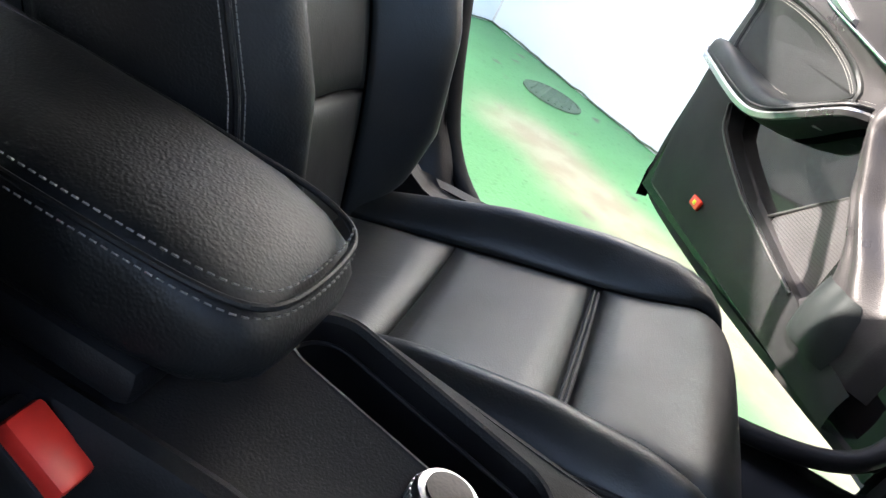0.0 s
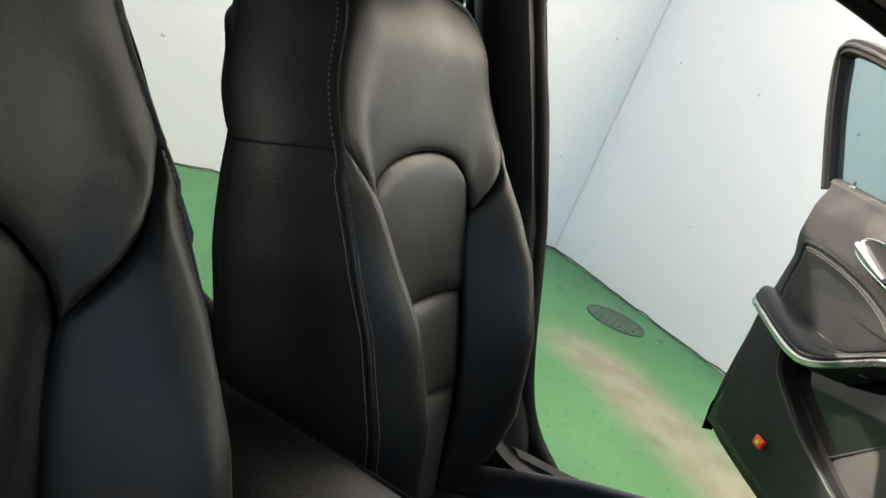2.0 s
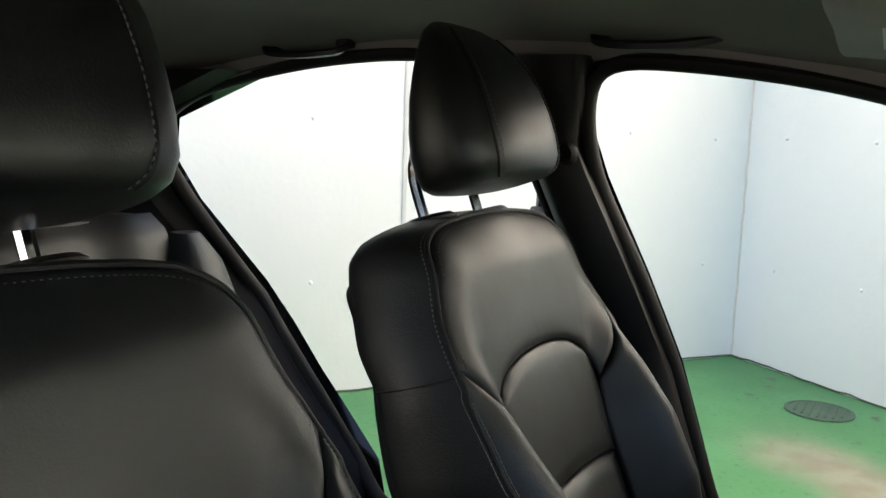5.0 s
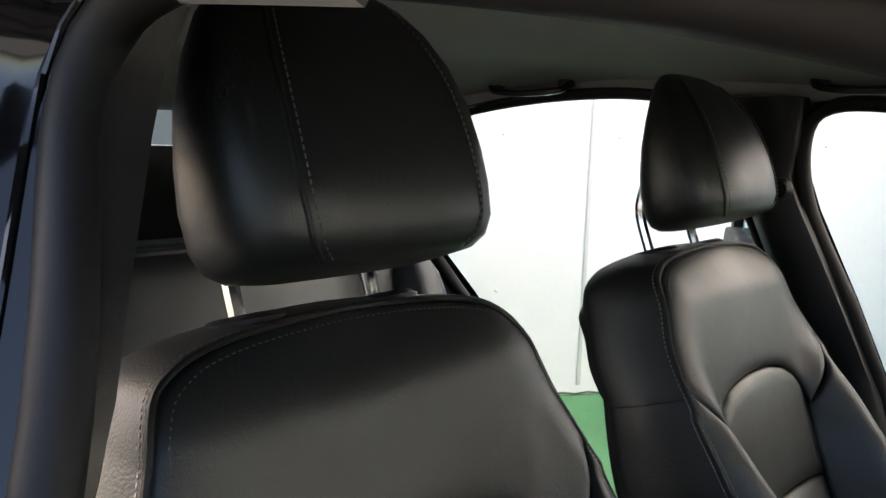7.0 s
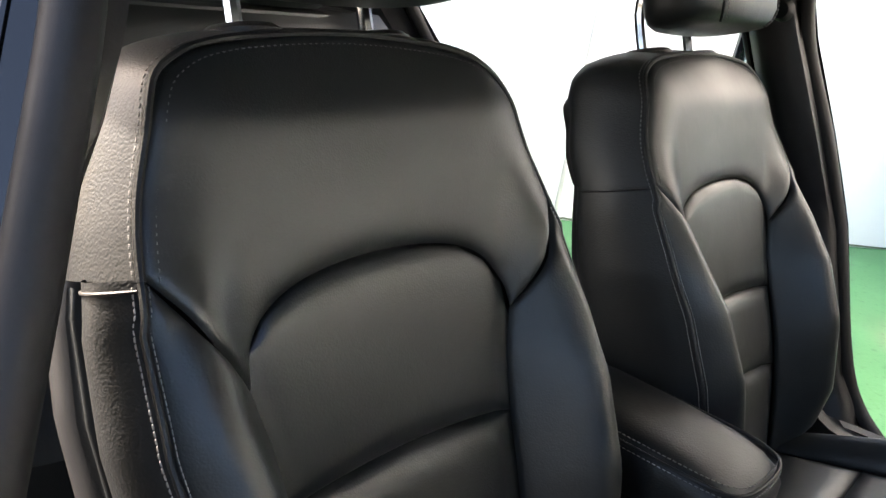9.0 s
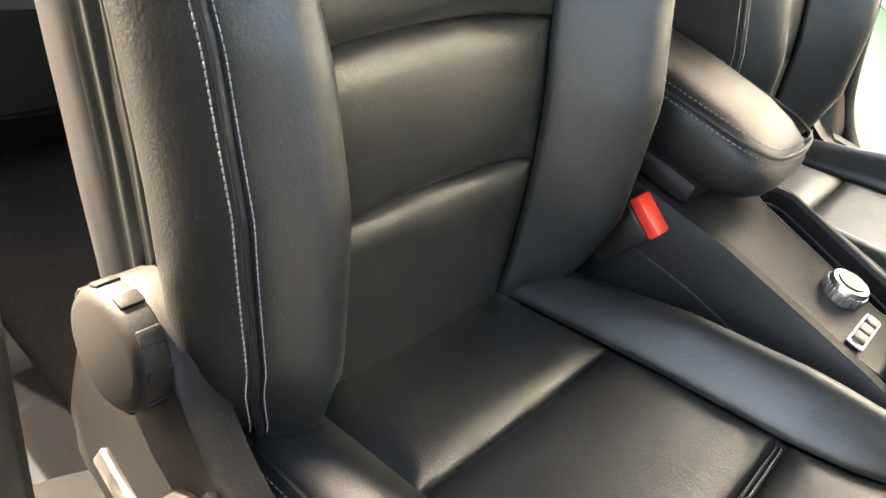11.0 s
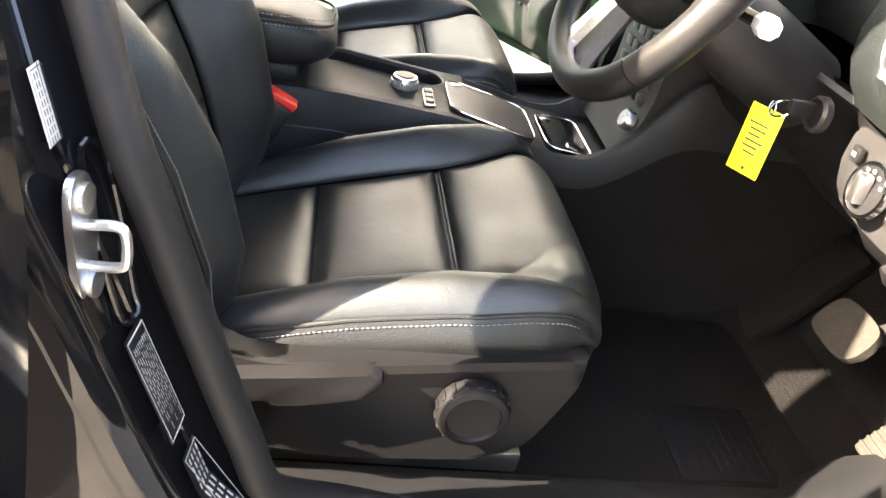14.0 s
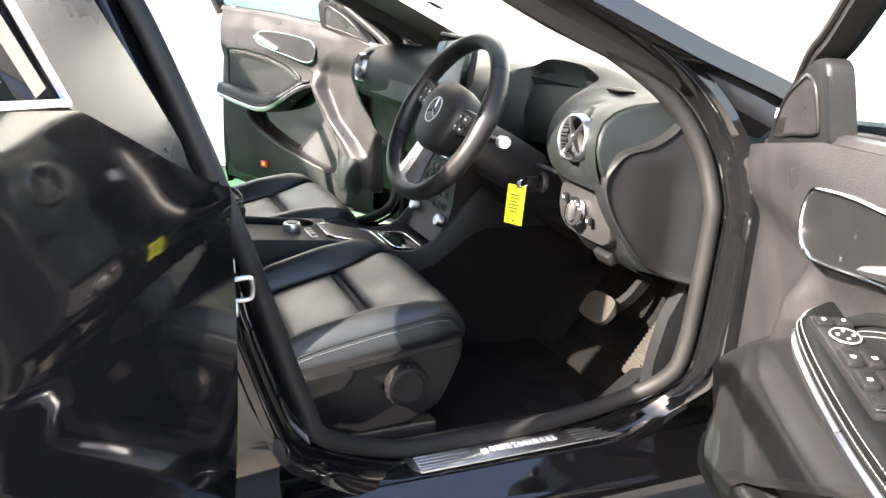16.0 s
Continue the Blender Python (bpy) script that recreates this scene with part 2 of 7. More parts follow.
def surface(fn, nu, nv, bm=None, closed=False):
    """A grid of fn(s, t), s and t from 0 to 1."""
    bm = bm or bmesh.new()
    rows = [[bm.verts.new(fn(i / (nu if closed else nu - 1), j / (nv - 1))) for i in range(nu)] for j in range(nv)]
    for j in range(nv - 1):
        for i in range(nu if closed else nu - 1):
            bm.faces.new((rows[j][i], rows[j][(i + 1) % nu], rows[j + 1][(i + 1) % nu], rows[j + 1][i]))
    return bm


def loft(loops, bm=None, closed=True, caps=True):
    """A skin over loops of equal length."""
    bm = bm or bmesh.new()
    rows = [[bm.verts.new(p) for p in loop] for loop in loops]
    k = len(rows[0])
    for a, b in zip(rows, rows[1:]):
        for i in range(k if closed else k - 1):
            bm.faces.new((a[i], a[(i + 1) % k], b[(i + 1) % k], b[i]))
    if caps and closed:
        bm.faces.new(rows[0])
        bm.faces.new(rows[-1])
    return bm


def sweep(pts, profile, bm=None, closed=False, up=(0, 0, 1)):
    """A profile of (side, up) offsets, or a round of a radius, carried along points."""
    bm = bm or bmesh.new()
    if isinstance(profile, (int, float)):
        profile = [(profile * math.cos(a * math.pi / 4), profile * math.sin(a * math.pi / 4)) for a in range(8)]
    pts = [Vector(p) for p in pts]
    k, loops = len(pts), []
    ref = Vector(up)
    for i, p in enumerate(pts):
        d = (pts[(i + 1) % k] - pts[i - 1]) if closed else (pts[min(k - 1, i + 1)] - pts[max(0, i - 1)])
        d.normalize()
        side = d.cross(ref)
        if side.length < 1e-3:
            side = d.cross(Vector((1, 0, 0)))
        side.normalize()
        top = side.cross(d)
        loops.append([p + side * a + top * b for a, b in profile])
    if closed:
        loops.append(loops[0])
        return loft(loops, bm, caps=False)
    return loft(loops, bm)


def box(size, at=(0, 0, 0), bevel=0.004, turn=None, bm=None, seg=2):
    """A bevelled box."""
    own = bmesh.new()
    bmesh.ops.create_cube(own, size=1)
    bmesh.ops.scale(own, vec=size, verts=own.verts)
    if bevel > 0:
        bmesh.ops.bevel(own, geom=own.edges[:], offset=min(bevel, min(size) * 0.48), segments=seg, affect="EDGES", profile=0.5)
    m = Matrix.Translation(at) @ (turn.to_4x4() if turn else Matrix())
    bmesh.ops.transform(own, matrix=m, verts=own.verts)
    if bm is None:
        return own
    merge(bm, own)
    return bm


def merge(bm, other):
    me = bpy.data.meshes.new("scratch")
    other.to_mesh(me)
    other.free()
    bm.from_mesh(me)
    bpy.data.meshes.remove(me)


def disc(rows, at, axis, seg=32, bm=None, caps=True):
    """A turned shape: rows of (radius, along axis)."""
    z = Vector(axis).normalized()
    x = z.orthogonal().normalized()
    y = z.cross(x)
    at = Vector(at)
    loops = [[at + z * h + (x * math.cos(2 * math.pi * i / seg) + y * math.sin(2 * math.pi * i / seg)) * max(r, 1e-4) for i in range(seg)] for r, h in rows]
    return loft(loops, bm, caps=caps)


def plate(outline, thick, to_world, bevel=0.0, bm=None):
    """A flat outline of (a, b) points given thickness, placed by to_world(a, b, depth)."""
    own = bmesh.new()
    front = [own.verts.new(to_world(a, b, 0.0)) for a, b in outline]
    back = [own.verts.new(to_world(a, b, -thick)) for a, b in outline]
    k = len(outline)
    f = own.faces.new(front)
    own.faces.new(back[::-1])
    for i in range(k):
        own.faces.new((front[i], back[i], back[(i + 1) % k], front[(i + 1) % k]))
    if bevel > 0:
        bmesh.ops.bevel(own, geom=f.edges[:], offset=bevel, segments=2, affect="EDGES", profile=0.5)
    if bm is None:
        return own
    merge(bm, own)
    return bm


def stitches(pts, normal, step=0.0065, length=0.0042, width=0.0011, lift=0.0006):
    """A row of thread stitches along points; normal(i) or one vector."""
    pts = [Vector(p) for p in pts]
    bm = bmesh.new()
    run = [0.0]
    for p, q in zip(pts, pts[1:]):
        run.append(run[-1] + (q - p).length)
    s, j = 0.0, 0
    while s < run[-1]:
        while j < len(run) - 2 and run[j + 1] < s:
            j += 1
        f = (s - run[j]) / max(1e-9, run[j + 1] - run[j])
        p = pts[j].lerp(pts[j + 1], f)
        d = (pts[j + 1] - pts[j]).normalized()
        n = Vector(normal(p)) if callable(normal) else Vector(normal)
        n = (n - d * n.dot(d)).normalized()
        side = d.cross(n)
        a, b = p - d * length / 2, p + d * length / 2
        c = p + n * (lift + width * 0.7)
        v = [bm.verts.new(q) for q in (a + side * width / 2, b + side * width / 2, b - side * width / 2, a - side * width / 2, c + side * width / 3 + d * length * 0.25, c - side * width / 3 + d * length * 0.25, c - side * width / 3 - d * length * 0.25, c + side * width / 3 - d * length * 0.25)]
        for q in ((4, 5, 6, 7), (0, 4, 7, 3), (1, 2, 5, 4), (0, 1, 4, 7), (2, 3, 6, 5), (3, 0, 7, 6)):
            try:
                bm.faces.new([v[i] for i in q])
            except ValueError:
                pass
        s += step
    return bm


def quilted(fn, size, depth, radius, nu, nv, puff=0.0):
    """A padded panel: fn(s, t) gives a place and a normal; its rim is drawn in by depth over radius. size: width and height in metres."""
    def at(s, t):
        p, n = fn(s, t)
        d = min(min(s, 1 - s) * size[0], min(t, 1 - t) * size[1])
        q = 1 - min(1.0, d / radius)
        return p + n * (puff * (4 * s * (1 - s) * 4 * t * (1 - t)) ** 0.6 - depth * (1 - math.sqrt(max(0.0, 1 - q * q))))

    def ease(x):
        return 0.5 - 0.5 * math.cos(math.pi * x) * (1 - 0.0) if x not in (0, 1) else x

    return surface(lambda s, t: at(0.35 * s + 0.65 * ease(s), 0.35 * t + 0.65 * ease(t)), nu, nv)


# ---- ground and walls ----
def build_yard():
    bm = bmesh.new()
    bmesh.ops.create_grid(bm, x_segments=40, y_segments=40, size=40)
    tagged(part("ground", bm, FLOOR), "green painted concrete floor, worn to tan screed", "ground", kind="structure")
    corner = Vector((-4.35, -0.535, 0))
    for name, d, nrm, length, tall in (("wall_rear", Vector((0.81, -0.59, 0)), Vector((0.59, 0.81, 0)), 9.0, 3.2), ("wall_left", Vector((0.59, 0.81, 0)), Vector((0.81, -0.59, 0)), 12.0, 4.6)):
        d.normalize()
        nrm.normalize()
        start = corner - d * 0.2

        def world(a, b, depth, d=d, nrm=nrm, start=start):
            return start + d * a + Vector((0, 0, b)) + nrm * depth

        wall = part(name, plate([(0, 0), (length, 0), (length, tall), (0, tall)], 0.2, world), WALL, smooth=False)
        tagged(wall, "white painted metal panel wall with small bolts", "wall", kind="structure")
        joints = (2.32, 4.75) if name == "wall_rear" else (3.4, 5.8)
        for a in joints:
            bmj = box((0.022, 0.008, tall - 0.1), (0, 0, 0), 0.003)
            turn = Matrix.Rotation(math.atan2(d.y, d.x), 3, "Z")
            bmesh.ops.transform(bmj, matrix=Matrix.Translation(start + d * a + nrm * 0.004 + Vector((0, 0, tall / 2))) @ turn.to_4x4(), verts=bmj.verts)
            part("joint_strip", bmj, JOINT, wall)
        a = 0.45
        while a < length - 0.2:
            for z in (0.55, 1.28, 2.0):
                if a < 6:
                    p = start + d * (a + random.uniform(-0.03, 0.03)) + Vector((0, 0, z + random.uniform(-0.02, 0.02)))
                    part("bolt", disc([(0.010, 0.0), (0.010, 0.003), (0.006, 0.008), (0.0, 0.010)], p, nrm, 10), WALL, wall)
            a += 0.58
    seal = [corner + Vector((0.004, 0.002, 0)) + Vector((random.uniform(-0.003, 0.003), random.uniform(-0.003, 0.003), 0.02 + 3.1 * i / 40)) for i in range(41)]
    tagged(part("corner_sealant", sweep(seal, 0.007, up=(1, 0, 0)), RUST), "rust-stained sealant bead in the wall corner", "sealant", kind="structure")
    edge = []
    for d, length in ((Vector((0.81, -0.59, 0)), 8.0), (Vector((0.59, 0.81, 0)), 9.0)):
        nrm = Vector((0.59, 0.81, 0)) if d.y < 0 else Vector((0.81, -0.59, 0))
        pts = [corner + d.normalized() * (length * i / 120) + nrm.normalized() * 0.006 + Vector((0, 0, 0.004 + random.uniform(0, 0.01))) for i in range(121)]
        edge.append(pts)
    for pts in edge:
        tagged(part("floor_edge", sweep(pts, 0.005), DIRT), "dark dirt line where wall meets floor", "trim", kind="structure")
    cover = thing("drain_cover", (-3.50, 0.03, 0), "round weathered iron drain cover set in the green floor", "drain cover")
    part("rim", disc([(0.155, 0.001), (0.155, 0.008), (0.140, 0.010), (0.138, 0.006)], (-3.50, 0.03, 0), (0, 0, 1), 40), IRON, cover)
    part("lid", disc([(0.136, 0.002), (0.136, 0.007), (0.0, 0.008)], (-3.50, 0.03, 0), (0, 0, 1), 40), IRON, cover)
    for i in range(-3, 4):
        w = math.sqrt(max(0.001, 0.125 ** 2 - (i * 0.034) ** 2)) * 2
        part("rib", box((w, 0.012, 0.006), (-3.50, 0.03 + i * 0.034, 0.010), 0.002), IRON, cover)


build_yard()


# ---- the car's shell ----
FRONT_OPENING = [(0.13, 0.52), (0.04, 0.78), (-0.03, 0.98), (-0.10, 1.16), (-0.145, 1.285), (-0.10, 1.335), (0.02, 1.335), (0.2, 1.31), (0.35, 1.272), (0.5, 1.215), (0.63, 1.15), (0.75, 1.085), (0.845, 1.02), (0.905, 0.945), (0.93, 0.85), (0.927, 0.66), (0.905, 0.49), (0.835, 0.41), (0.66, 0.375), (0.42, 0.37), (0.31, 0.38), (0.20, 0.435)]
REAR_OPENING = [(-0.05, 0.50), (-0.12, 0.75), (-0.19, 0.98), (-0.25, 1.16), (-0.29, 1.285), (-0.33, 1.34), (-0.51, 1.36), (-0.78, 1.34), (-1.05, 1.285), (-1.19, 1.20), (-1.175, 1.09), (-1.0, 0.86), (-0.80, 0.62), (-0.62, 0.44), (-0.42, 0.38), (-0.2, 0.38), (-0.08, 0.42)]


def side_x(z):
    """Half width of the body side at a height."""
    return 0.79 - max(0.0, z - 0.82) * 0.36 - 0.068 * (1 - smoothstep(z, 0.37, 0.50))


def opening_points(outline, side, n, grow=0.0, out=0.0):
    if side < 0:
        # the passenger side's pillar edge lies a little further back
        outline = [(y - 0.045 * smoothstep(z, 0.45, 0.55) * (1 - smoothstep(z, 1.2, 1.3)) if outline is FRONT_OPENING and y < 0.15 else (y - 0.03 if outline is REAR_OPENING and y < -0.55 and z < 1.0 else y), z) for y, z in outline]
    pts = spline([(0, y, z) for y, z in outline], n, closed=True)
    mid = sum(pts, Vector()) / n
    res = []
    for i, p in enumerate(pts):
        d = (pts[(i + 1) % n] - pts[i - 1]).normalized()
        nrm = Vector((0, d.z, -d.y))
        if nrm.dot(p - mid) < 0:
            nrm = -nrm
        q = p + nrm * grow
        res.append(Vector((side * (side_x(q.z) + out), q.y, q.z)))
    return res


def build_shell():
    car = thing("hatchback_car", (0, 0, 0), "gloss black hatchback body with its doors open", "car")
    for side in (1, -1):
        for outline in (FRONT_OPENING, REAR_OPENING):
            loops = [opening_points(outline, side, 120, g, o) for g, o in ((0.0, -0.02), (0.012, 0.0), (0.018, 0.012), (0.028, 0.030), (0.032, 0.055), (0.045, 0.075), (0.060, 0.080))]
            part("door_jamb", loft(loops, caps=False), PAINT, car)
            seal = opening_points(outline, side, 160, 0.0, 0.004)
            if side > 0 and outline is FRONT_OPENING:
                # along the B-pillar the seal stands forward of the painted flange
                seal = [p + Vector((-0.006, 0.018, 0)) * (1 - smoothstep(p.y, 0.12, 0.26)) * smoothstep(p.z, 0.40, 0.55) * (1 - smoothstep(p.z, 1.1, 1.28)) for p in seal]
            part("door_seal", sweep(seal, [(0.0165 * math.cos(k * math.pi / 6), 0.0175 * math.sin(k * math.pi / 6)) for k in range(12)], closed=True, up=(1, 0, 0)), RUBBER, car, "ribbed black rubber door seal")
    # pressed bead round the driver's opening and the recess beside the striker
    part("jamb_bead", sweep(opening_points(FRONT_OPENING, 1, 160, 0.021, 0.018), 0.0034, closed=True), PAINT, car)
    rim = spline([(0.797, 0.018, 0.812), (0.786, 0.029, 0.806), (0.787, 0.039, 0.763), (0.800, 0.051, 0.700), (0.806, 0.056, 0.684), (0.820, 0.049, 0.682), (0.818, 0.039, 0.710), (0.807, 0.025, 0.768)], 50, closed=True)
    part("recess_rim", sweep(rim, 0.0028, closed=True, up=(0.3, 0.9, 0)), PAINT, car, "rounded rim of a pressed recess")
    # B-pillars, inside trim
    for side in (1, -1):
        rows = []
        for k in range(22):
            z = 0.36 + (1.345 - 0.36) * k / 21
            f = table(z, [(0.36, 0.16), (0.52, 0.135), (0.78, 0.043), (0.98, -0.028), (1.16, -0.098), (1.29, -0.142), (1.345, -0.13)])
            r = table(z, [(0.36, -0.10), (0.75, -0.118), (0.98, -0.188), (1.16, -0.248), (1.29, -0.292), (1.345, -0.33)])
            x = side_x(z)
            f -= 0.045 * smoothstep(z, 0.45, 0.55) * (1 - smoothstep(z, 1.2, 1.3)) if side < 0 else 0.0
            deep = -0.010 + 0.018 * smoothstep(z, 0.98, 1.10) if side > 0 else 0.0
            if side > 0:
                f, r = f + 0.004, r + 0.03 - 0.13 * smoothstep(z, 1.19, 1.26)
            rows.append([Vector((side * (x - 0.004), f, z)), Vector((side * (x - 0.030 - deep), f + deep - 0.006, z)), Vector((side * (x - 0.045 - deep), f - 0.025, z)), Vector((side * (x - 0.050 - deep), (f + r) / 2, z)), Vector((side * (x - 0.045 - deep), r + 0.03, z)), Vector((side * (x - 0.025), r + 0.006, z)), Vector((side * (x + 0.0), r, z))])
        part("pillar_trim", loft(rows, closed=False), PLASTIC_DARK, car, "matt black pillar trim")
        loop = disc([(0.0, 0.016), (0.014, 0.016), (0.018, 0.010), (0.020, 0.0)], (side * (side_x(1.19) - 0.05), -0.17, 1.19), (-side, 0, 0), 20)
        part("belt_anchor", loop, PLASTIC, car)
        rows = []
        for k in range(18):
            z = 0.36 + 0.96 * k / 17
            f = table(z, [(0.36, 0.10), (0.52, 0.075), (0.78, -0.012), (0.98, -0.082), (1.16, -0.152), (1.32, -0.19)])
            r = table(z, [(0.36, -0.06), (0.75, -0.066), (0.98, -0.136), (1.16, -0.196), (1.32, -0.25)])
            x = side_x(z) + 0.078
            rows.append([Vector((side * x, f + 0.004, z)), Vector((side * (x + 0.004), (f + r) / 2, z)), Vector((side * x, r - 0.004, z))])
        part("pillar_skin", loft(rows, closed=False), PAINT, car)
    # outside skin of the driver's side B-pillar and rear door
    build_rear_door(1)
    # roof
    def roof(s, t):
        y = -1.55 + 2.0 * t
        x = (2 * s - 1)
        edge = table(y, [(-1.55, 1.20), (-1.2, 1.29), (-0.8, 1.352), (-0.5, 1.372), (-0.2, 1.36), (0.0, 1.348), (0.25, 1.312), (0.45, 1.262)])
        crown = table(y, [(-1.55, 1.30), (-1.0, 1.40), (-0.4, 1.425), (0.1, 1.405), (0.45, 1.335)])
        hw = side_x(edge) + 0.03
        z = edge + (crown - edge) * (1 - abs(x) ** 2.6)
        return Vector((x * hw, y, z))
    part("headliner", surface(roof, 41, 41), LINER, car, "grey-brown woven headliner")
    part("roof_skin", surface(lambda s, t: roof(s, t) + Vector((0.03 * (2 * s - 1), 0.02 * (2 * t - 1), 0.045)), 41, 41), PAINT, car)
    # windscreen
    def screen(s, t, off=0.0):
        hw = 0.70 - 0.13 * t
        x = (2 * s - 1)
        y = 1.26 - 0.80 * t - 0.10 * (x * x) * (1 - 0.4 * t)
        z = 0.965 + 0.372 * t - 0.05 * x * x * t
        return Vector((x * hw, y + off, z + off * 1.5))
    sheet = surface(screen, 25, 17)
    bmesh.ops.solidify(sheet, geom=sheet.faces[:], thickness=0.004)
    ws = part("windscreen", sheet, GLASS, car, "faintly green windscreen")
    ws.visible_shadow = False
    # liner strip above the windscreen and the wide liner-covered passenger pillar
    def header(s, t):
        a = 0.01 + 0.98 * s
        rows = (roof(a, 0.955) - Vector((0, 0, 0.002)), roof(a, 0.985) - Vector((0, 0, 0.008)), screen(a, 0.945) - Vector((0, 0.008, 0.016)), screen(a, 0.885) - Vector((0, 0.004, 0.012)))
        k = min(2, int(t * 3))
        return rows[k].lerp(rows[k + 1], t * 3 - k)
    part("header_trim", surface(header, 31, 10), LINER, car, "grey-brown liner strip above the windscreen")
    outer = spline([(-0.627, 0.36, 1.288), (-0.640, 0.44, 1.257), (-0.652, 0.50, 1.232), (-0.672, 0.62, 1.172), (-0.705, 0.80, 1.097), (-0.735, 1.0, 1.01)], 24)
    rows = []
    for i, p in enumerate(outer):
        q = screen(0.135, 0.97 - 0.72 * i / 23) - Vector((0, 0.006, 0.014))
        rows.append([p, p.lerp(q, 0.35) - Vector((0, 0, 0.008)), p.lerp(q, 0.7) - Vector((0, 0, 0.006)), q])
    part("pillar_trim", loft(rows, closed=False), LINER, car, "wide grey-brown front pillar cover")
    # A-pillars: inner trim and outer skin
    for side in (1, -1):
        line = [(0.735, 1.08, 0.98), (0.725, 0.96, 1.03), (0.70, 0.80, 1.10), (0.665, 0.62, 1.175), (0.645, 0.50, 1.235)]
        pts = spline([(side * x, y, z) for x, y, z in line], 40)
        part("pillar_trim", sweep(pts, [(-0.035, -0.028), (0.030, -0.030), (0.042, 0.0), (0.025, 0.030), (-0.030, 0.026), (-0.045, 0.0)], up=(side, 0, 0.4)), PLASTIC_GREY, car, "dark grey front pillar trim")
        edge = spline([(side * x, y, z) for x, y, z in ((0.612, 0.08, 1.340), (0.606, -0.05, 1.352), (0.600, -0.2, 1.364), (0.596, -0.4, 1.374), (0.597, -0.6, 1.370), (0.602, -0.8, 1.352), (0.612, -1.0, 1.315))], 40)
        part("liner_edge", sweep(edge, [(-0.030, -0.010), (0.012, -0.016), (0.026, 0.0), (0.022, 0.024), (-0.030, 0.020)], up=(side, 0, 0.4)), LINER, car, "rolled headliner edge")
        if side < 0:
            edge = spline([(-0.668, 0.60, 1.195), (-0.652, 0.50, 1.238), (-0.634, 0.40, 1.277), (-0.620, 0.30, 1.303), (-0.612, 0.15, 1.330), (-0.606, 0.0, 1.348)], 30)
            part("liner_edge", sweep(edge, [(-0.020, -0.012), (0.012, -0.014), (0.022, 0.0), (0.012, 0.012), (-0.020, 0.012)], up=(-1, 0, 0.4)), LINER, car, "rolled headliner edge")
        line = [(0.90, 1.40, 0.84), (0.86, 1.22, 0.96), (0.825, 1.02, 1.055), (0.785, 0.84, 1.125), (0.74, 0.64, 1.21), (0.70, 0.45, 1.285), (0.67, 0.2, 1.345), (0.66, -0.2, 1.395), (0.66, -0.6, 1.40), (0.67, -1.1, 1.345)]
        pts = spline([(side * x, y, z) for x, y, z in line], 50)
        part("roof_rail", sweep(pts, [(-0.05, -0.03), (-0.046, 0.002), (-0.036, 0.009), (0.030, 0.009), (0.044, 0.001), (0.05, -0.03), (0.0, -0.04)], up=(0, 0, 1)), PAINT, car, "gloss black pillar and roof rail")
    # sills, floor, firewall, wheel-well sides
    for side in (1, -1):
        prof = [(0.60, 0.30), (0.68, 0.335), (0.72, 0.352), (0.78, 0.352), (0.80, 0.345), (0.815, 0.33), (0.83, 0.325), (0.845, 0.31), (0.875, 0.30), (0.885, 0.28), (0.885, 0.22), (0.86, 0.15), (0.60, 0.15)]
        part("sill", loft([[Vector((side * x, y, z)) for x, z in prof] for y in (-1.2, -0.6, -0.05, 0.3, 0.6, 0.9, 1.05)]), PAINT, car, "gloss black door sill")
        prof = [(0.56, 0.27), (0.60, 0.315), (0.66, 0.345), (0.712, 0.357), (0.735, 0.357), (0.735, 0.340), (0.60, 0.29)]
        part("sill_cover", loft([[Vector((side * x, y, z + (0.10 * smoothstep(y, 0.84, 1.0)))) for x, z in prof] for y in (-0.05, 0.1, 0.3, 0.6, 0.75, 0.85, 0.95)]), PLASTIC, car, "black plastic inner sill cover")
        kick = [(0.78, 0.34), (0.789, 0.48), (0.81, 0.57), (0.86, 0.66), (0.92, 0.70), (1.12, 0.70), (1.22, 0.30)]
        part("kick_panel", plate(kick, 0.03, lambda a, b, d, side=side: Vector((side * (0.735 + d), a + 0.106, b))), PLASTIC, car, "black kick panel beside the pedals")
        fender = [(0.86, 1.0, 0.98), (0.885, 1.0, 0.85), (0.90, 1.0, 0.6), (0.895, 1.0, 0.4), (0.87, 1.0, 0.2)]
        part("front_wing", loft([[Vector((side * x, y, z)) for x, y0, z in fender] for y in (0.985, 1.2, 1.6, 2.2)], closed=False), PAINT, car, "gloss black front wing")
    floor = bmesh.new()
    surface(lambda s, t: Vector((-0.74 + 1.48 * s, -1.3 + 2.35 * t, 0.27 + 0.05 * smoothstep(t, 0.9, 1.0) + (0.12 * math.exp(-((2 * s - 1) / 0.14) ** 2)))), 41, 30, floor)
    part("carpet", floor, CARPET, car, "black floor carpet")
    part("firewall", surface(lambda s, t: Vector((-0.74 + 1.48 * s, 1.05 + 0.20 * math.sin(t * 1.4), 0.30 + 0.62 * t)), 21, 9), CARPET, car, "carpeted black footwell front")
    part("bonnet", surface(lambda s, t: Vector(((2 * s - 1) * (0.86 - 0.06 * t), 1.27 + 1.0 * t, 0.955 + 0.03 * (1 - (2 * s - 1) ** 2) - 0.16 * t * t)), 21, 13), PAINT, car, "gloss black bonnet")
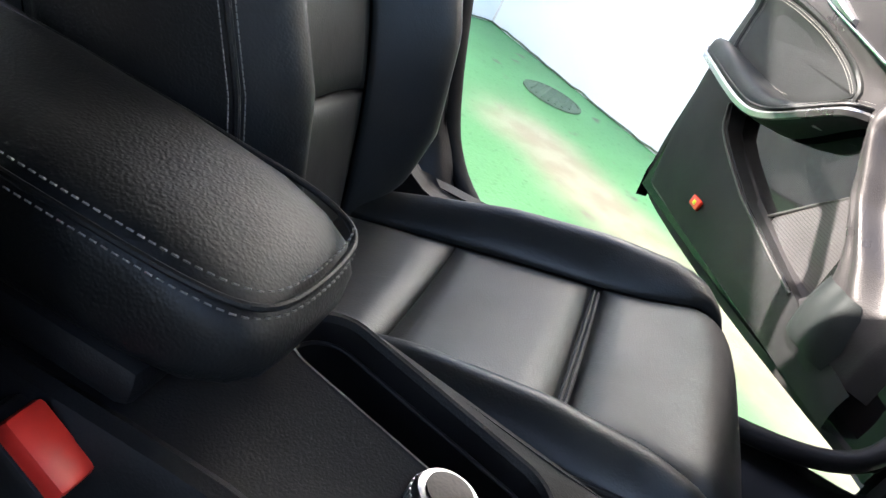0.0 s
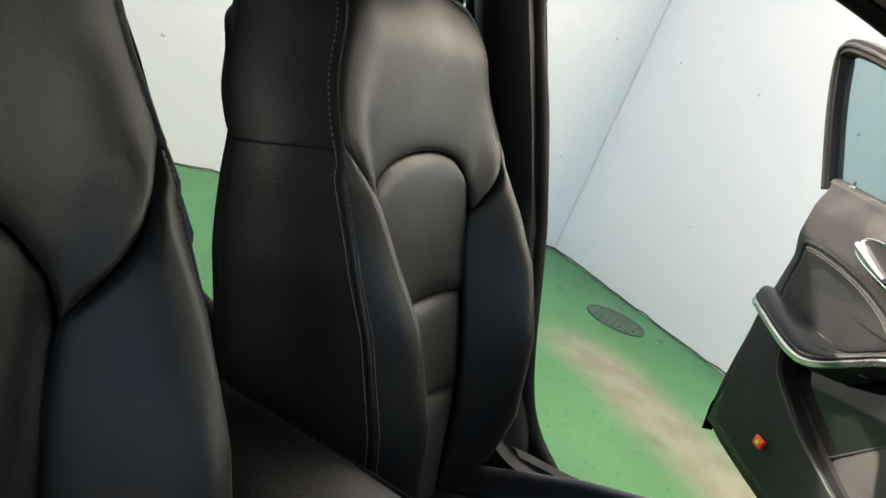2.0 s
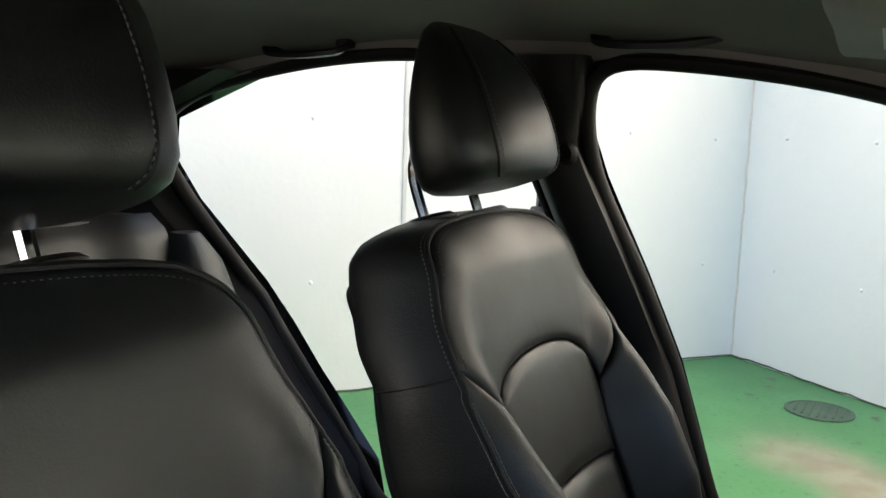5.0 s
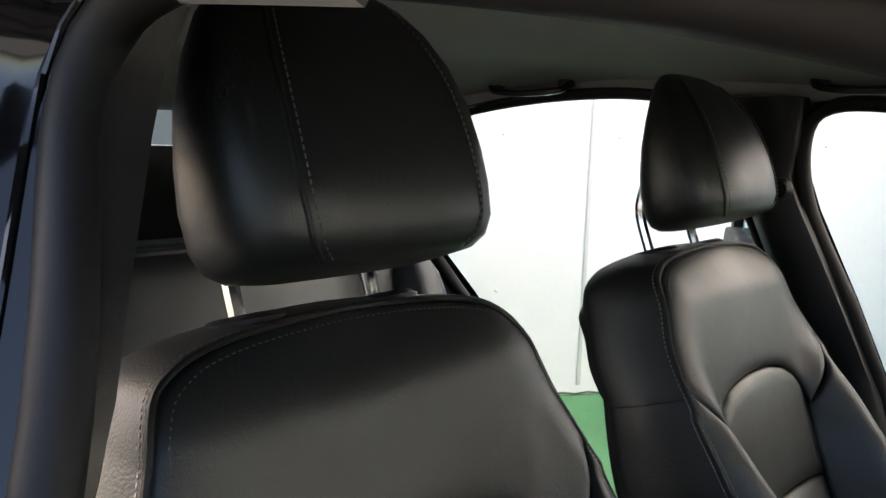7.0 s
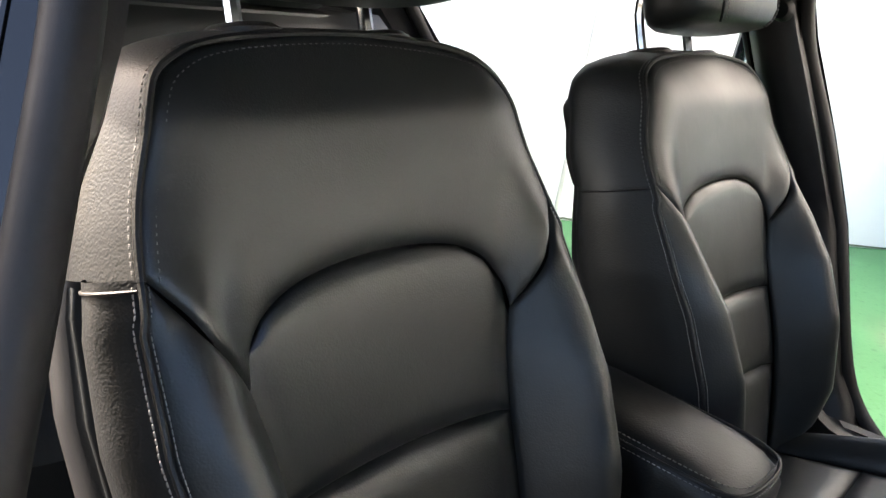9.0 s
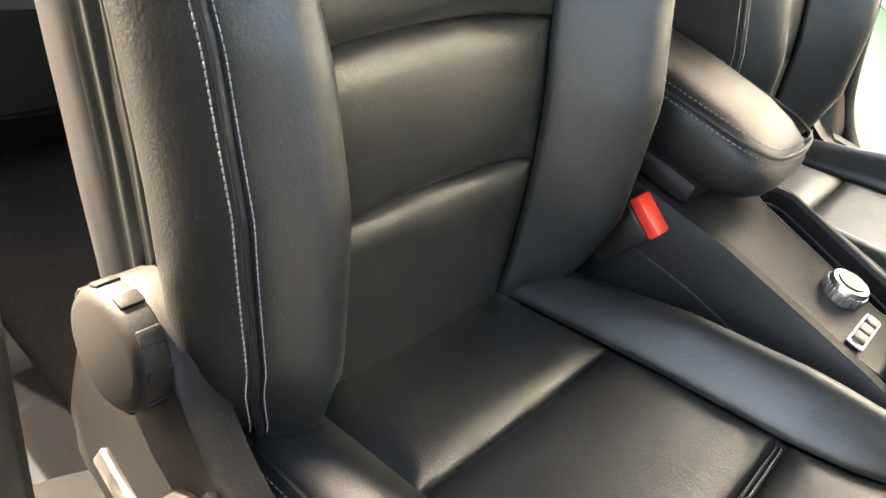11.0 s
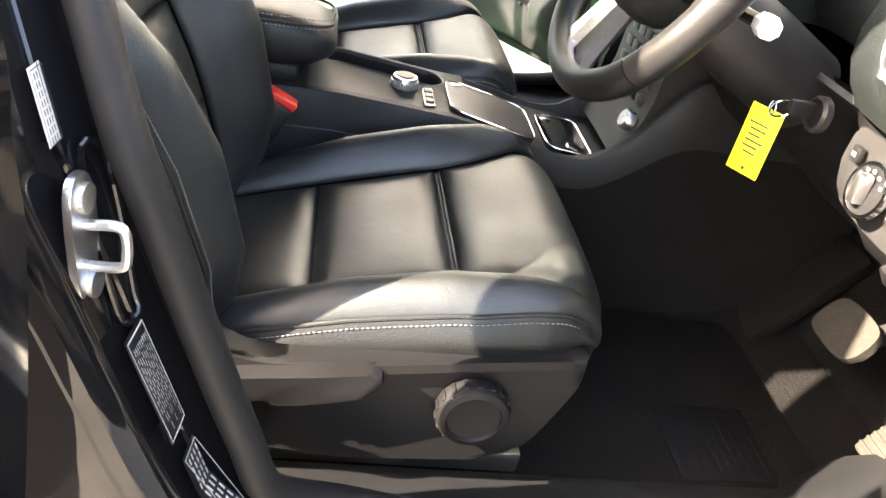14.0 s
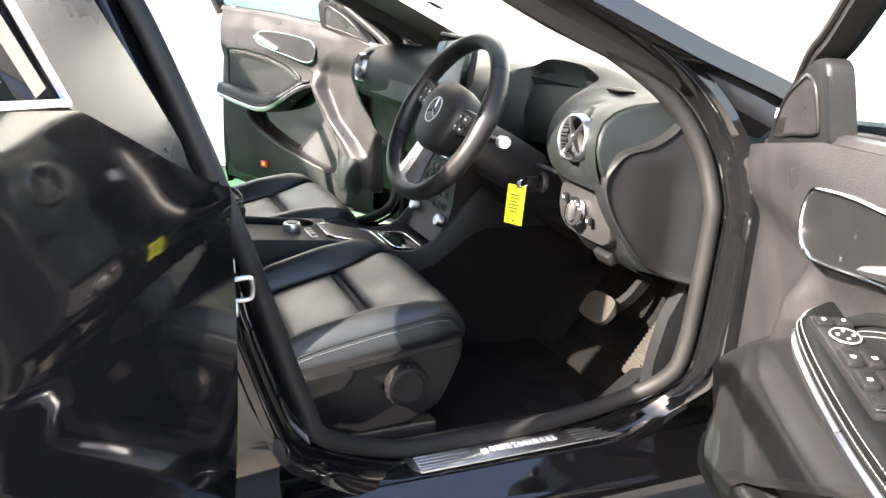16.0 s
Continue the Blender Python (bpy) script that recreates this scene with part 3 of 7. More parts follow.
    # rear end: quarter panels, tailgate
    for side in (1, -1):
        q = []
        for k in range(12):
            z = 0.28 + (1.33 - 0.28) * k / 11
            f = table(z, [(0.28, -0.55), (0.44, -0.64), (0.62, -0.82), (0.86, -1.02), (1.09, -1.20), (1.20, -1.215), (1.285, -1.08), (1.34, -0.80)])
            q.append([Vector((side * (side_x(z) - 0.01), f - 0.01, z)), Vector((side * (side_x(z) - 0.06), f - 0.05, z)), Vector((side * (side_x(z) - 0.09), (f - 1.75) / 2, z)), Vector((side * (side_x(z) - 0.10), -1.75, z))])
        part("quarter_trim", loft(q, closed=False), PLASTIC_DARK, car, "black rear quarter trim")
        q2 = [[p + Vector((side * 0.07, 0.0 if j else 0.0, 0)) for j, p in enumerate(row)] for row in q]
        part("quarter_panel", loft(q2, closed=False), PAINT, car)
    part("tailgate", surface(lambda s, t: Vector(((2 * s - 1) * (0.70 - 0.1 * t), -1.75 + 0.16 * smoothstep(t, 0.45, 1.0), 0.28 + 0.93 * t)), 13, 13), PLASTIC_DARK, car)
    rw = part("rear_window", surface(lambda s, t: Vector(((2 * s - 1) * (0.60 - 0.05 * t), -1.585 + 0.08 * t, 1.212 + 0.085 * t)), 13, 9), PRIVACY, car, "dark privacy rear window")
    rw.visible_shadow = False
    return car


def build_rear_door(side):
    """The rear door on the driver's side, swung open, its painted outside turned towards the front."""
    door = thing("rear_door", (0.95, -0.02, 0.3), "open gloss black rear door with bright window trim", "car door", "rear doors")
    h, d = Vector((0.89, 0.02, 0)), Vector((0.906, -0.423, 0)).normalized()
    nrm = Vector((0.423, 0.906, 0)).normalized()
    P = lambda a, b, z: h + d * a + nrm * b + Vector((0, 0, z))
    off = lambda z: 0.012 - 0.153 * (z - 0.55) ** 2 - 0.30 * max(0.0, 0.45 - z) ** 2
    end = lambda z: table(z, [(0.30, 0.67), (0.5, 0.78), (0.7, 0.93), (0.9, 1.07), (1.0, 1.13), (1.13, 1.16)])
    top = lambda a: table(a, [(0.02, 0.925), (0.125, 0.964), (0.28, 1.031), (0.375, 1.072), (0.50, 1.088), (1.16, 1.125)])
    front = lambda z: table(z, [(0.30, 0.10), (0.49, 0.075), (0.66, 0.05), (0.88, 0.02), (0.95, 0.012)])

    def skin(s, t):
        zt = 0.30 + 0.78 * t
        a = front(zt) + (end(zt) - front(zt)) * max(0.0, (s - 0.05) / 0.95)
        z = 0.30 + (top(a) - 0.30) * t
        crease = 0.007 * smoothstep(z, 0.86, 0.91) * (1 - smoothstep(z, 0.91, 0.99))
        return P(a + 0.0, off(z) + crease - 0.05 * smoothstep(s, 0.05, 0.0) + 0.006 * math.sin(math.pi * s), z)
    part("door_skin", surface(skin, 60, 60), PAINT, door, "gloss black painted door panel", angle=60)
    part("door_card", surface(lambda s, t: P(0.06 + (end(0.30 + 0.78 * t) - 0.10) * s, -0.11 + 0.02 * math.sin(math.pi * t), 0.33 + 0.74 * t), 12, 12), PLASTIC, door, "black rear door lining")
    part("door_edge", sweep([P(front(z) + 0.010, off(z) - 0.030, z) for z in [0.31 + 0.62 * i / 14 for i in range(15)]], [(-0.012, -0.025), (0.012, -0.025), (0.012, 0.025), (-0.012, 0.025)], up=nrm), PAINT, door)
    slope = lambda z: -0.03 - 0.30 * max(0.0, z - 1.0)
    part("belt_trim", sweep([P(a, slope(top(a)) + 0.012, top(a) + 0.006) for a in (0.372, 0.6, 0.85, 1.12)], [(-0.002, -0.007), (0.003, -0.006), (0.004, 0.005), (-0.002, 0.007)], up=nrm), SATIN, door, "bright window-line trim")
    rows = []
    for k in range(16):
        z = 0.955 + 0.375 * k / 15
        r = table(z, [(0.955, 0.098), (0.964, 0.112), (1.09, 0.190), (1.16, 0.238), (1.33, 0.345)])
        l = table(z, [(0.955, 0.113), (1.031, 0.28), (1.072, 0.370), (1.162, 0.402), (1.33, 0.462)])
        b = slope(z) + 0.010
        rows.append([P(r - 0.004, b - 0.03, z), P(r, b, z), P(r * 0.6 + l * 0.4, b + 0.002, z), P(l, b, z), P(l + 0.004, b - 0.02, z)])
    part("pillar_cover", loft(rows, closed=False), COVER, door, "smooth satin black pillar cover")
    part("frame_trim", sweep([P(a, slope(z) + 0.014, z) for a, z in ((0.368, 1.075), (0.402, 1.162), (0.433, 1.25), (0.461, 1.325))], 0.005), SATIN, door, "thin bright frame edge")
    part("window_frame", sweep(spline([P(a, slope(z) - 0.005, z) for a, z in ((0.397, 1.085), (0.432, 1.165), (0.492, 1.315), (0.64, 1.345), (0.95, 1.32), (1.13, 1.22), (1.15, 1.13))], 40), 0.020), GLOSS, door, "black window frame")
    g = part("pane", plate([(0.39, 1.07), (0.42, 1.16), (0.485, 1.31), (0.64, 1.34), (0.95, 1.315), (1.12, 1.21), (1.13, 1.10)], 0.004, lambda a, z, dd: P(a, slope(z) + dd, z)), TINT, door, "tinted side glass")
    g.visible_shadow = False
    return door


shell = build_shell()


def build_open_rear_door():
    """The open rear door on the passenger side, hinged at the B-pillar and swung out behind it."""
    door = thing("rear_door", (-0.84, -0.16, 0.3), "open gloss black rear door with tinted window", "car door", "rear doors")
    h, d = Vector((-0.82, -0.205, 0)), Vector((-0.88, -0.475, 0)).normalized()
    nrm = Vector((d.y, -d.x, 0))
    if nrm.y > 0:
        nrm = -nrm
    P = lambda a, b, z: h + d * a + nrm * b + Vector((0, 0, z))
    lower = [(0.0, 0.35), (0.5, 0.35), (0.62, 0.48), (0.85, 0.75), (0.93, 0.98), (0.9, 1.02), (0.06, 1.0), (0.0, 0.8)]
    part("door_panel", plate(lower, 0.08, lambda a, b, dd: P(a, dd + 0.04, b), 0.01), PLASTIC, door, "dark door lining")
    part("window_frame", sweep([P(a, 0, z) for a, z in ((0.08, 1.0), (0.15, 1.2), (0.22, 1.31), (0.36, 1.345), (0.6, 1.32), (0.85, 1.22), (0.93, 1.0))], 0.02, up=(0, 0, 1)), GLOSS, door)
    g = part("pane", plate([(0.08, 1.0), (0.15, 1.2), (0.22, 1.31), (0.36, 1.34), (0.6, 1.31), (0.84, 1.2), (0.9, 1.0)], 0.004, lambda a, b, dd: P(a, dd, b)), TINT, door, "tinted side glass")
    g.visible_shadow = False


build_open_rear_door()


# ---- front seats ----
BACK_O, BACK_T = Vector((0, 0.06, 0.47)), radians(19)
BACK_U, BACK_N = Vector((0, -math.sin(BACK_T), math.cos(BACK_T))), Vector((0, math.cos(BACK_T), math.sin(BACK_T)))
CUSH_A = math.atan(0.257)
CUSH_O, CUSH_V, CUSH_N = Vector((0, 0.06, 0.475)), Vector((0, math.cos(CUSH_A), math.sin(CUSH_A))), Vector((0, -math.sin(CUSH_A), math.cos(CUSH_A)))
BACK_W = [(-0.02, 0.188), (0.03, 0.212), (0.08, 0.228), (0.18, 0.240), (0.28, 0.250), (0.38, 0.259), (0.465, 0.254), (0.53, 0.241), (0.57, 0.230), (0.60, 0.220), (0.627, 0.211), (0.648, 0.199), (0.660, 0.184), (0.670, 0.158), (0.677, 0.120), (0.682, 0.06), (0.684, 0.0)]
CORE_W = [(-0.02, 0.130), (0.15, 0.138), (0.288, 0.145), (0.35, 0.152), (0.40, 0.165)]


def back_height(u, v):
    """How far the front of the backrest stands off its middle plane."""
    w = table(v, BACK_W)
    c = table(v, CORE_W)
    hb = table(v, [(-0.03, 0.004), (0.0, 0.026), (0.035, 0.058), (0.10, 0.088), (0.22, 0.100), (0.32, 0.086), (0.40, 0.056), (0.46, 0.030), (0.51, 0.014), (0.56, 0.004), (0.60, 0.0), (0.69, 0.0)])
    f = smoothstep(abs(u), c * 0.92, c + (w - c) * 0.62)
    drop = smoothstep(abs(u), c + (w - c) * 0.62, w + 0.004) * (0.36 if v < 0.47 else 0.2)
    lumbar = 0.012 * math.exp(-((v - 0.17) / 0.12) ** 2) * (1 - f)
    top = -0.026 * smoothstep(v, 0.60, 0.69) - 0.010 * smoothstep(abs(u), 0.16, 0.25) * smoothstep(v, 0.46, 0.58)
    return hb * f * (1 - drop) + lumbar + top


def seat(cx, out, name_group, label):
    """A front seat centred at cx, its outboard side towards out (+1 or -1)."""
    ob = thing("front_seat", (cx, 0.25, 0.28), label, "car seat", name_group)
    X = Vector((cx, 0, 0))

    def back(u, v, n):
        return X + Vector((u, 0, 0)) + BACK_O + BACK_U * v + BACK_N * n

    def back_n(u, v):
        e = 0.004
        du = (back_height(u + e, v) - back_height(u - e, v)) / (2 * e)
        dv = (back_height(u, v + e) - back_height(u, v - e)) / (2 * e)
        return (BACK_N - Vector((1, 0, 0)) * du - BACK_U * dv).normalized()

    def on_back(u, v):
        return back(u, v, back_height(u, v)), back_n(u, v)

    br = part("backrest", loft([[back(w * k, v, -0.03 - d) for k, d in ((-0.97, 0.0), (-0.97, 0.06), (-0.85, 0.085), (0, 0.095), (0.85, 0.085), (0.97, 0.06), (0.97, 0.0), (0, 0.0))] for v, w in ((-0.05, 0.19), (0.08, 0.225), (0.25, 0.245), (0.45, 0.255), (0.56, 0.232), (0.63, 0.19), (0.665, 0.12))]), LEATHER_SIDE, ob, "black leatherette seat back")
    # three ribs of the middle, the top one arched
    for v0, v1 in ((-0.03, 0.150), (0.150, 0.288)):
        def rib(s, t, v0=v0, v1=v1):
            v = v0 + (v1 - v0) * t
            v += 0.010 * (1 - (2 * s - 1) ** 2) * (t if v0 < 0 else 1)
            return on_back((2 * s - 1) * table(v, CORE_W), v)
        part("centre_panel", quilted(rib, (0.28, v1 - v0), 0.013, 0.030, 34, 22, 0.004), LEATHER, br)
    ARCH = [(0.165, 0.398), (0.160, 0.428), (0.140, 0.455), (0.105, 0.473), (0.055, 0.483), (0.0, 0.486)]

    def arch_top(u):
        u = abs(u)
        rows = sorted((a, b) for a, b in ARCH)
        return table(u, rows)

    def dome(s, t):
        u0 = 2 * s - 1
        lo = 0.288 + 0.010 * (1 - u0 * u0)
        u = u0 * (0.146 + (0.163 - 0.146) * min(1, t * 1.3))
        hi = arch_top(u)
        return on_back(u, lo + (hi - lo) * t)
    part("centre_panel", quilted(dome, (0.30, 0.19), 0.013, 0.028, 38, 30, 0.004), LEATHER, br)
    # the yoke above
    inner = spline([(a, b, 0) for a, b in ARCH] + [(-a, b, 0) for a, b in ARCH[-2::-1]], 60)
    outer = spline([(0.246, 0.505, 0), (0.238, 0.545, 0), (0.223, 0.59, 0), (0.204, 0.638, 0), (0.170, 0.665, 0), (0.08, 0.680, 0), (0.0, 0.684, 0), (-0.08, 0.680, 0), (-0.170, 0.665, 0), (-0.204, 0.638, 0), (-0.223, 0.59, 0), (-0.238, 0.545, 0), (-0.246, 0.505, 0)], 60)

    def yoke(s, t):
        i = s * 59
        k = min(58, int(i))
        f = i - k
        a, b = inner[k].lerp(inner[k + 1], f), outer[k].lerp(outer[k + 1], f)
        p = a.lerp(b, t)
        return on_back(p.x, p.y)
    part("yoke_panel", quilted(yoke, (0.75, 0.17), 0.006, 0.020, 90, 30, 0.003), LEATHER, br)
    for side in (1, -1):
        def wing(s, t, side=side):
            top = 0.398 + (0.505 - 0.398) * s
            v = -0.03 + (top + 0.03) * t
            c, w = table(v, CORE_W), table(v, BACK_W)
            return on_back(side * (c + (w - c) * s), v)
        part("side_bolster", quilted(wing, (0.10, 0.48), 0.007, 0.016, 24, 48, 0.003), LEATHER, br)
    # sides wrapped round the edge, in an upper and two lower pieces
    rim = [(table(v, BACK_W), v) for v in (0.500, 0.53, 0.558, 0.60, 0.627, 0.648, 0.662, 0.670, 0.677, 0.682)]
    rim = spline([(u, v, 0) for u, v in rim] + [(0, 0.684, 0)] + [(-u, v, 0) for u, v in rim[::-1]], 90)

    def wrap(p, t):
        d = Vector((p.x, max(0.0, p.y - 0.50) * 2.2, 0))
        d = d.normalized() if d.length else Vector((0, 1, 0))
        depth = 0.150
        n = back_height(p.x * 0.99, p.y) - 0.004 - depth * t
        bulge = 0.014 * math.sin(math.pi * min(1, t * 1.05)) - 0.035 * smoothstep(t, 0.75, 1.0)
        return back(p.x + d.x * bulge, p.y + d.y * bulge, n)
    part("upper_side", surface(lambda s, t: wrap(rim[int(round(s * 89))], t), 90, 16), LEATHER_SIDE, br, "smooth black leather wrapped round the seat edge")
    for side in (1, -1):
        def low(s, t, side=side):
            v = -0.04 + 0.542 * s
            w = table(v, BACK_W)
            n = back_height(w, v) - 0.004
            outboard = side == out
            depth = (n + 0.144 - 0.006 * smoothstep(s, 0.8, 1.0)) * (0.50 if outboard else 1.0)
            bulge = (0.022 * math.sin(math.pi * min(1, t * 0.95)) - 0.026 * smoothstep(t, 0.72, 1.0)) if outboard else (0.016 * math.sin(math.pi * min(1, t * 1.05)) - 0.03 * smoothstep(t, 0.75, 1.0))
            # the padding draws in towards the cushion
            tuck = 0.030 * (1 - smoothstep(s, 0.0, 0.16)) if outboard else 0.0
            return back(side * (w + bulge - tuck * 0.6), v, n - depth * t - tuck * (1 - t))
        part("lower_side", surface(low, 40, 18), LEATHER_SIDE, br)
        part("side_seam", sweep([low(0.985, 0.03 + 0.75 * i / 20) + Vector((side * 0.0006, 0, 0)) for i in range(21)], 0.0016), PLASTIC_DARK, br)
        if side != out:
            continue

        def fold(s, t, side=side):
            """The loose cover behind the padding, gathered in upright creases."""
            v = -0.03 + 0.52 * s
            w = table(v, BACK_W)
            n = back_height(w, v) - 0.004
            depth = n + 0.144
            crease = 0.0065 * math.sin(2 * math.pi * (2.6 * t + 0.35 * math.sin(3.1 * s) + 0.12 * s)) * math.sin(math.pi * t) ** 0.5
            return back(side * (w - 0.010 + 0.007 * smoothstep(t, 0.7, 1.0) + crease), v, n - depth * (0.49 + 0.33 * t))
        part("gathered_cover", surface(fold, 44, 40), LEATHER, br, "loosely gathered black seat cover")

        def rear_shell(s, t, side=side):
            v = -0.01 + 0.52 * s
            w = table(v, BACK_W)
            n = back_height(w, v) - 0.004
            depth = n + 0.150
            a = math.pi * 0.62 * t
            k = 0.016 * smoothstep(s, 0.0, 0.10)
            return back(side * (w - 0.022 + k * math.sin(a) + 0.006), v, n - depth * 0.80 - 0.020 * (1 - math.cos(a)) - 0.010 * t)
        part("back_shell", surface(rear_shell, 30, 12), PLASTIC_GREY, br, "grey-black hard shell edge")
    # piping and stitching
    pipe = [back(p.x, p.y, back_height(p.x * 0.99, p.y) - 0.004) for p in rim]
    part("piping", sweep(pipe, 0.0035, up=BACK_N), LEATHER_SIDE, br)
    for side in (1, -1):
        edge_pts = [back(side * table(v, BACK_W), v, back_height(table(v, BACK_W), v) - 0.004) for v in [0.02 + 0.48 * i / 40 for i in range(41)]]
        part("piping", sweep(edge_pts, 0.003, up=BACK_N), LEATHER_SIDE, br)
        for off in (0.0042, -0.006):
            row = []
            for i in range(50):
                v = 0.03 + 0.468 * i / 49
                w = table(v, BACK_W)
                if off > 0:
                    p = back(side * (w - off), v, back_height(w - off, v) - 0.0025)
                else:
                    p = back(side * (w + 0.0046), v, back_height(w, v) - 0.0085)
                row.append(p)
            nrm = Vector((side * 0.7, 0, 0)) + BACK_N * (0.9 if off > 0 else 0.3)
            part("stitching", stitches(row, nrm, 0.0050, 0.0044, 0.0009), THREAD, br, "pale grey seam stitching")
    for off in (0.955, 1.012):
        row = []
        for p in rim:
            q = Vector((p.x * off, (p.y - 0.45) * (off if p.y > 0.5 else 1.0) + 0.45, 0))
            row.append(back(q.x, q.y, back_height(q.x * 0.99, min(q.y, 0.684)) - (0.001 if off < 1 else 0.010)))
        part("stitching", stitches(row, BACK_N + Vector((0, 0, 0.3))), THREAD_DARK, br, "dark seam stitching")
    # headrest on two posts
    hr = build_headrest(cx, ob)
    for u in (0.080, -0.080):
        pts = spline([back(u, 0.66, -0.085), back(u, 0.75, -0.088), back(u, 0.79, -0.070)], 10)
        part("headrest_post", sweep(pts, 0.0080, up=(1, 0, 0)), CHROME, ob, "chrome headrest post")
        part("post_collar", disc([(0.036, 0.0), (0.037, 0.007), (0.030, 0.012), (0.012, 0.013)], back(u, 0.682, -0.078), BACK_U, 24), PLASTIC_DARK, ob)
    seat_cushion(cx, out, ob)
    return ob


def build_headrest(cx, ob):
    rows = [(0.715, 0.092, -0.090, 0.004), (0.718, 0.118, -0.099, 0.018), (0.726, 0.133, -0.105, 0.027), (0.742, 0.142, -0.107, 0.034), (0.77, 0.146, -0.105, 0.036), (0.80, 0.146, -0.098, 0.035), (0.84, 0.142, -0.084, 0.029), (0.875, 0.132, -0.069, 0.018), (0.905, 0.117, -0.056, 0.004), (0.928, 0.097, -0.049, -0.010), (0.942, 0.072, -0.045, -0.022), (0.948, 0.040, -0.041, -0.031)]
    tall = 1.11 if cx > 0 else 1.0
    rows = [(0.716 + (v - 0.716) * tall, a, nb, nf) for v, a, nb, nf in rows]
    loops = []
    for v, a, nb, nf in rows:
        loop = []
        for i in range(48):
            th = 2 * math.pi * i / 48
            c, s = math.cos(th), math.sin(th)
            e = 2.0 / 2.8
            u = a * 1.06 * math.copysign(abs(c) ** e, c)
            n = 0.030 + (nb + nf) / 2 + (nf - nb) / 2 * math.copysign(abs(s) ** e, s)
            loop.append(Vector((cx + u, 0, 0)) + BACK_O + BACK_U * v + BACK_N * n)
        loops.append(loop)
    hr = part("headrest", loft(loops), LEATHER, ob, "black leather headrest", angle=60)
    for side in (1, -1):
        row = []
        for v, a, nb, nf in rows[1:-2]:
            row.append(Vector((cx + side * a * 1.06 * 0.66, 0, 0)) + BACK_O + BACK_U * v + BACK_N * (0.030 + (nb + nf) / 2 + (nf - nb) / 2 * 0.872))
        row = spline(row, 40)
        part("stitching", stitches([p + BACK_N * 0.004 - Vector((side * 0.006, 0, 0)) for p in row], BACK_N + Vector((side * 0.4, 0, 0))), THREAD_DARK, hr)
        part("piping", sweep([p - BACK_N * 0.0004 for p in row], 0.0026, up=BACK_N), LEATHER_SIDE, hr)
    return hr


CUSH_CORE = [(-0.03, 0.135), (0.128, 0.142), (0.31, 0.150), (0.37, 0.160), (0.42, 0.176), (0.47, 0.196), (0.51, 0.207), (0.60, 0.203)]
CUSH_SEAM = [(-0.03, 0.205), (0.03, 0.212), (0.128, 0.222), (0.227, 0.232), (0.333, 0.245), (0.43, 0.246), (0.47, 0.236), (0.51, 0.224), (0.55, 0.212), (0.62, 0.206)]


def cushion_height(u, v):
    c, w = table(v, CUSH_CORE), table(v, CUSH_SEAM)
    hb = table(v, [(-0.03, 0.012), (0.06, 0.026), (0.18, 0.042), (0.30, 0.042), (0.40, 0.030), (0.46, 0.012), (0.52, 0.0)])
    f = smoothstep(abs(u), c * 0.95, c + (w - c) * 0.55)
    drop = smoothstep(abs(u), c + (w - c) * 0.55, w + 0.004) * 0.55
    return hb * f * (1 - drop) - 0.006 * (1 - (abs(u) / 0.15) ** 2 if abs(u) < 0.15 else 0)


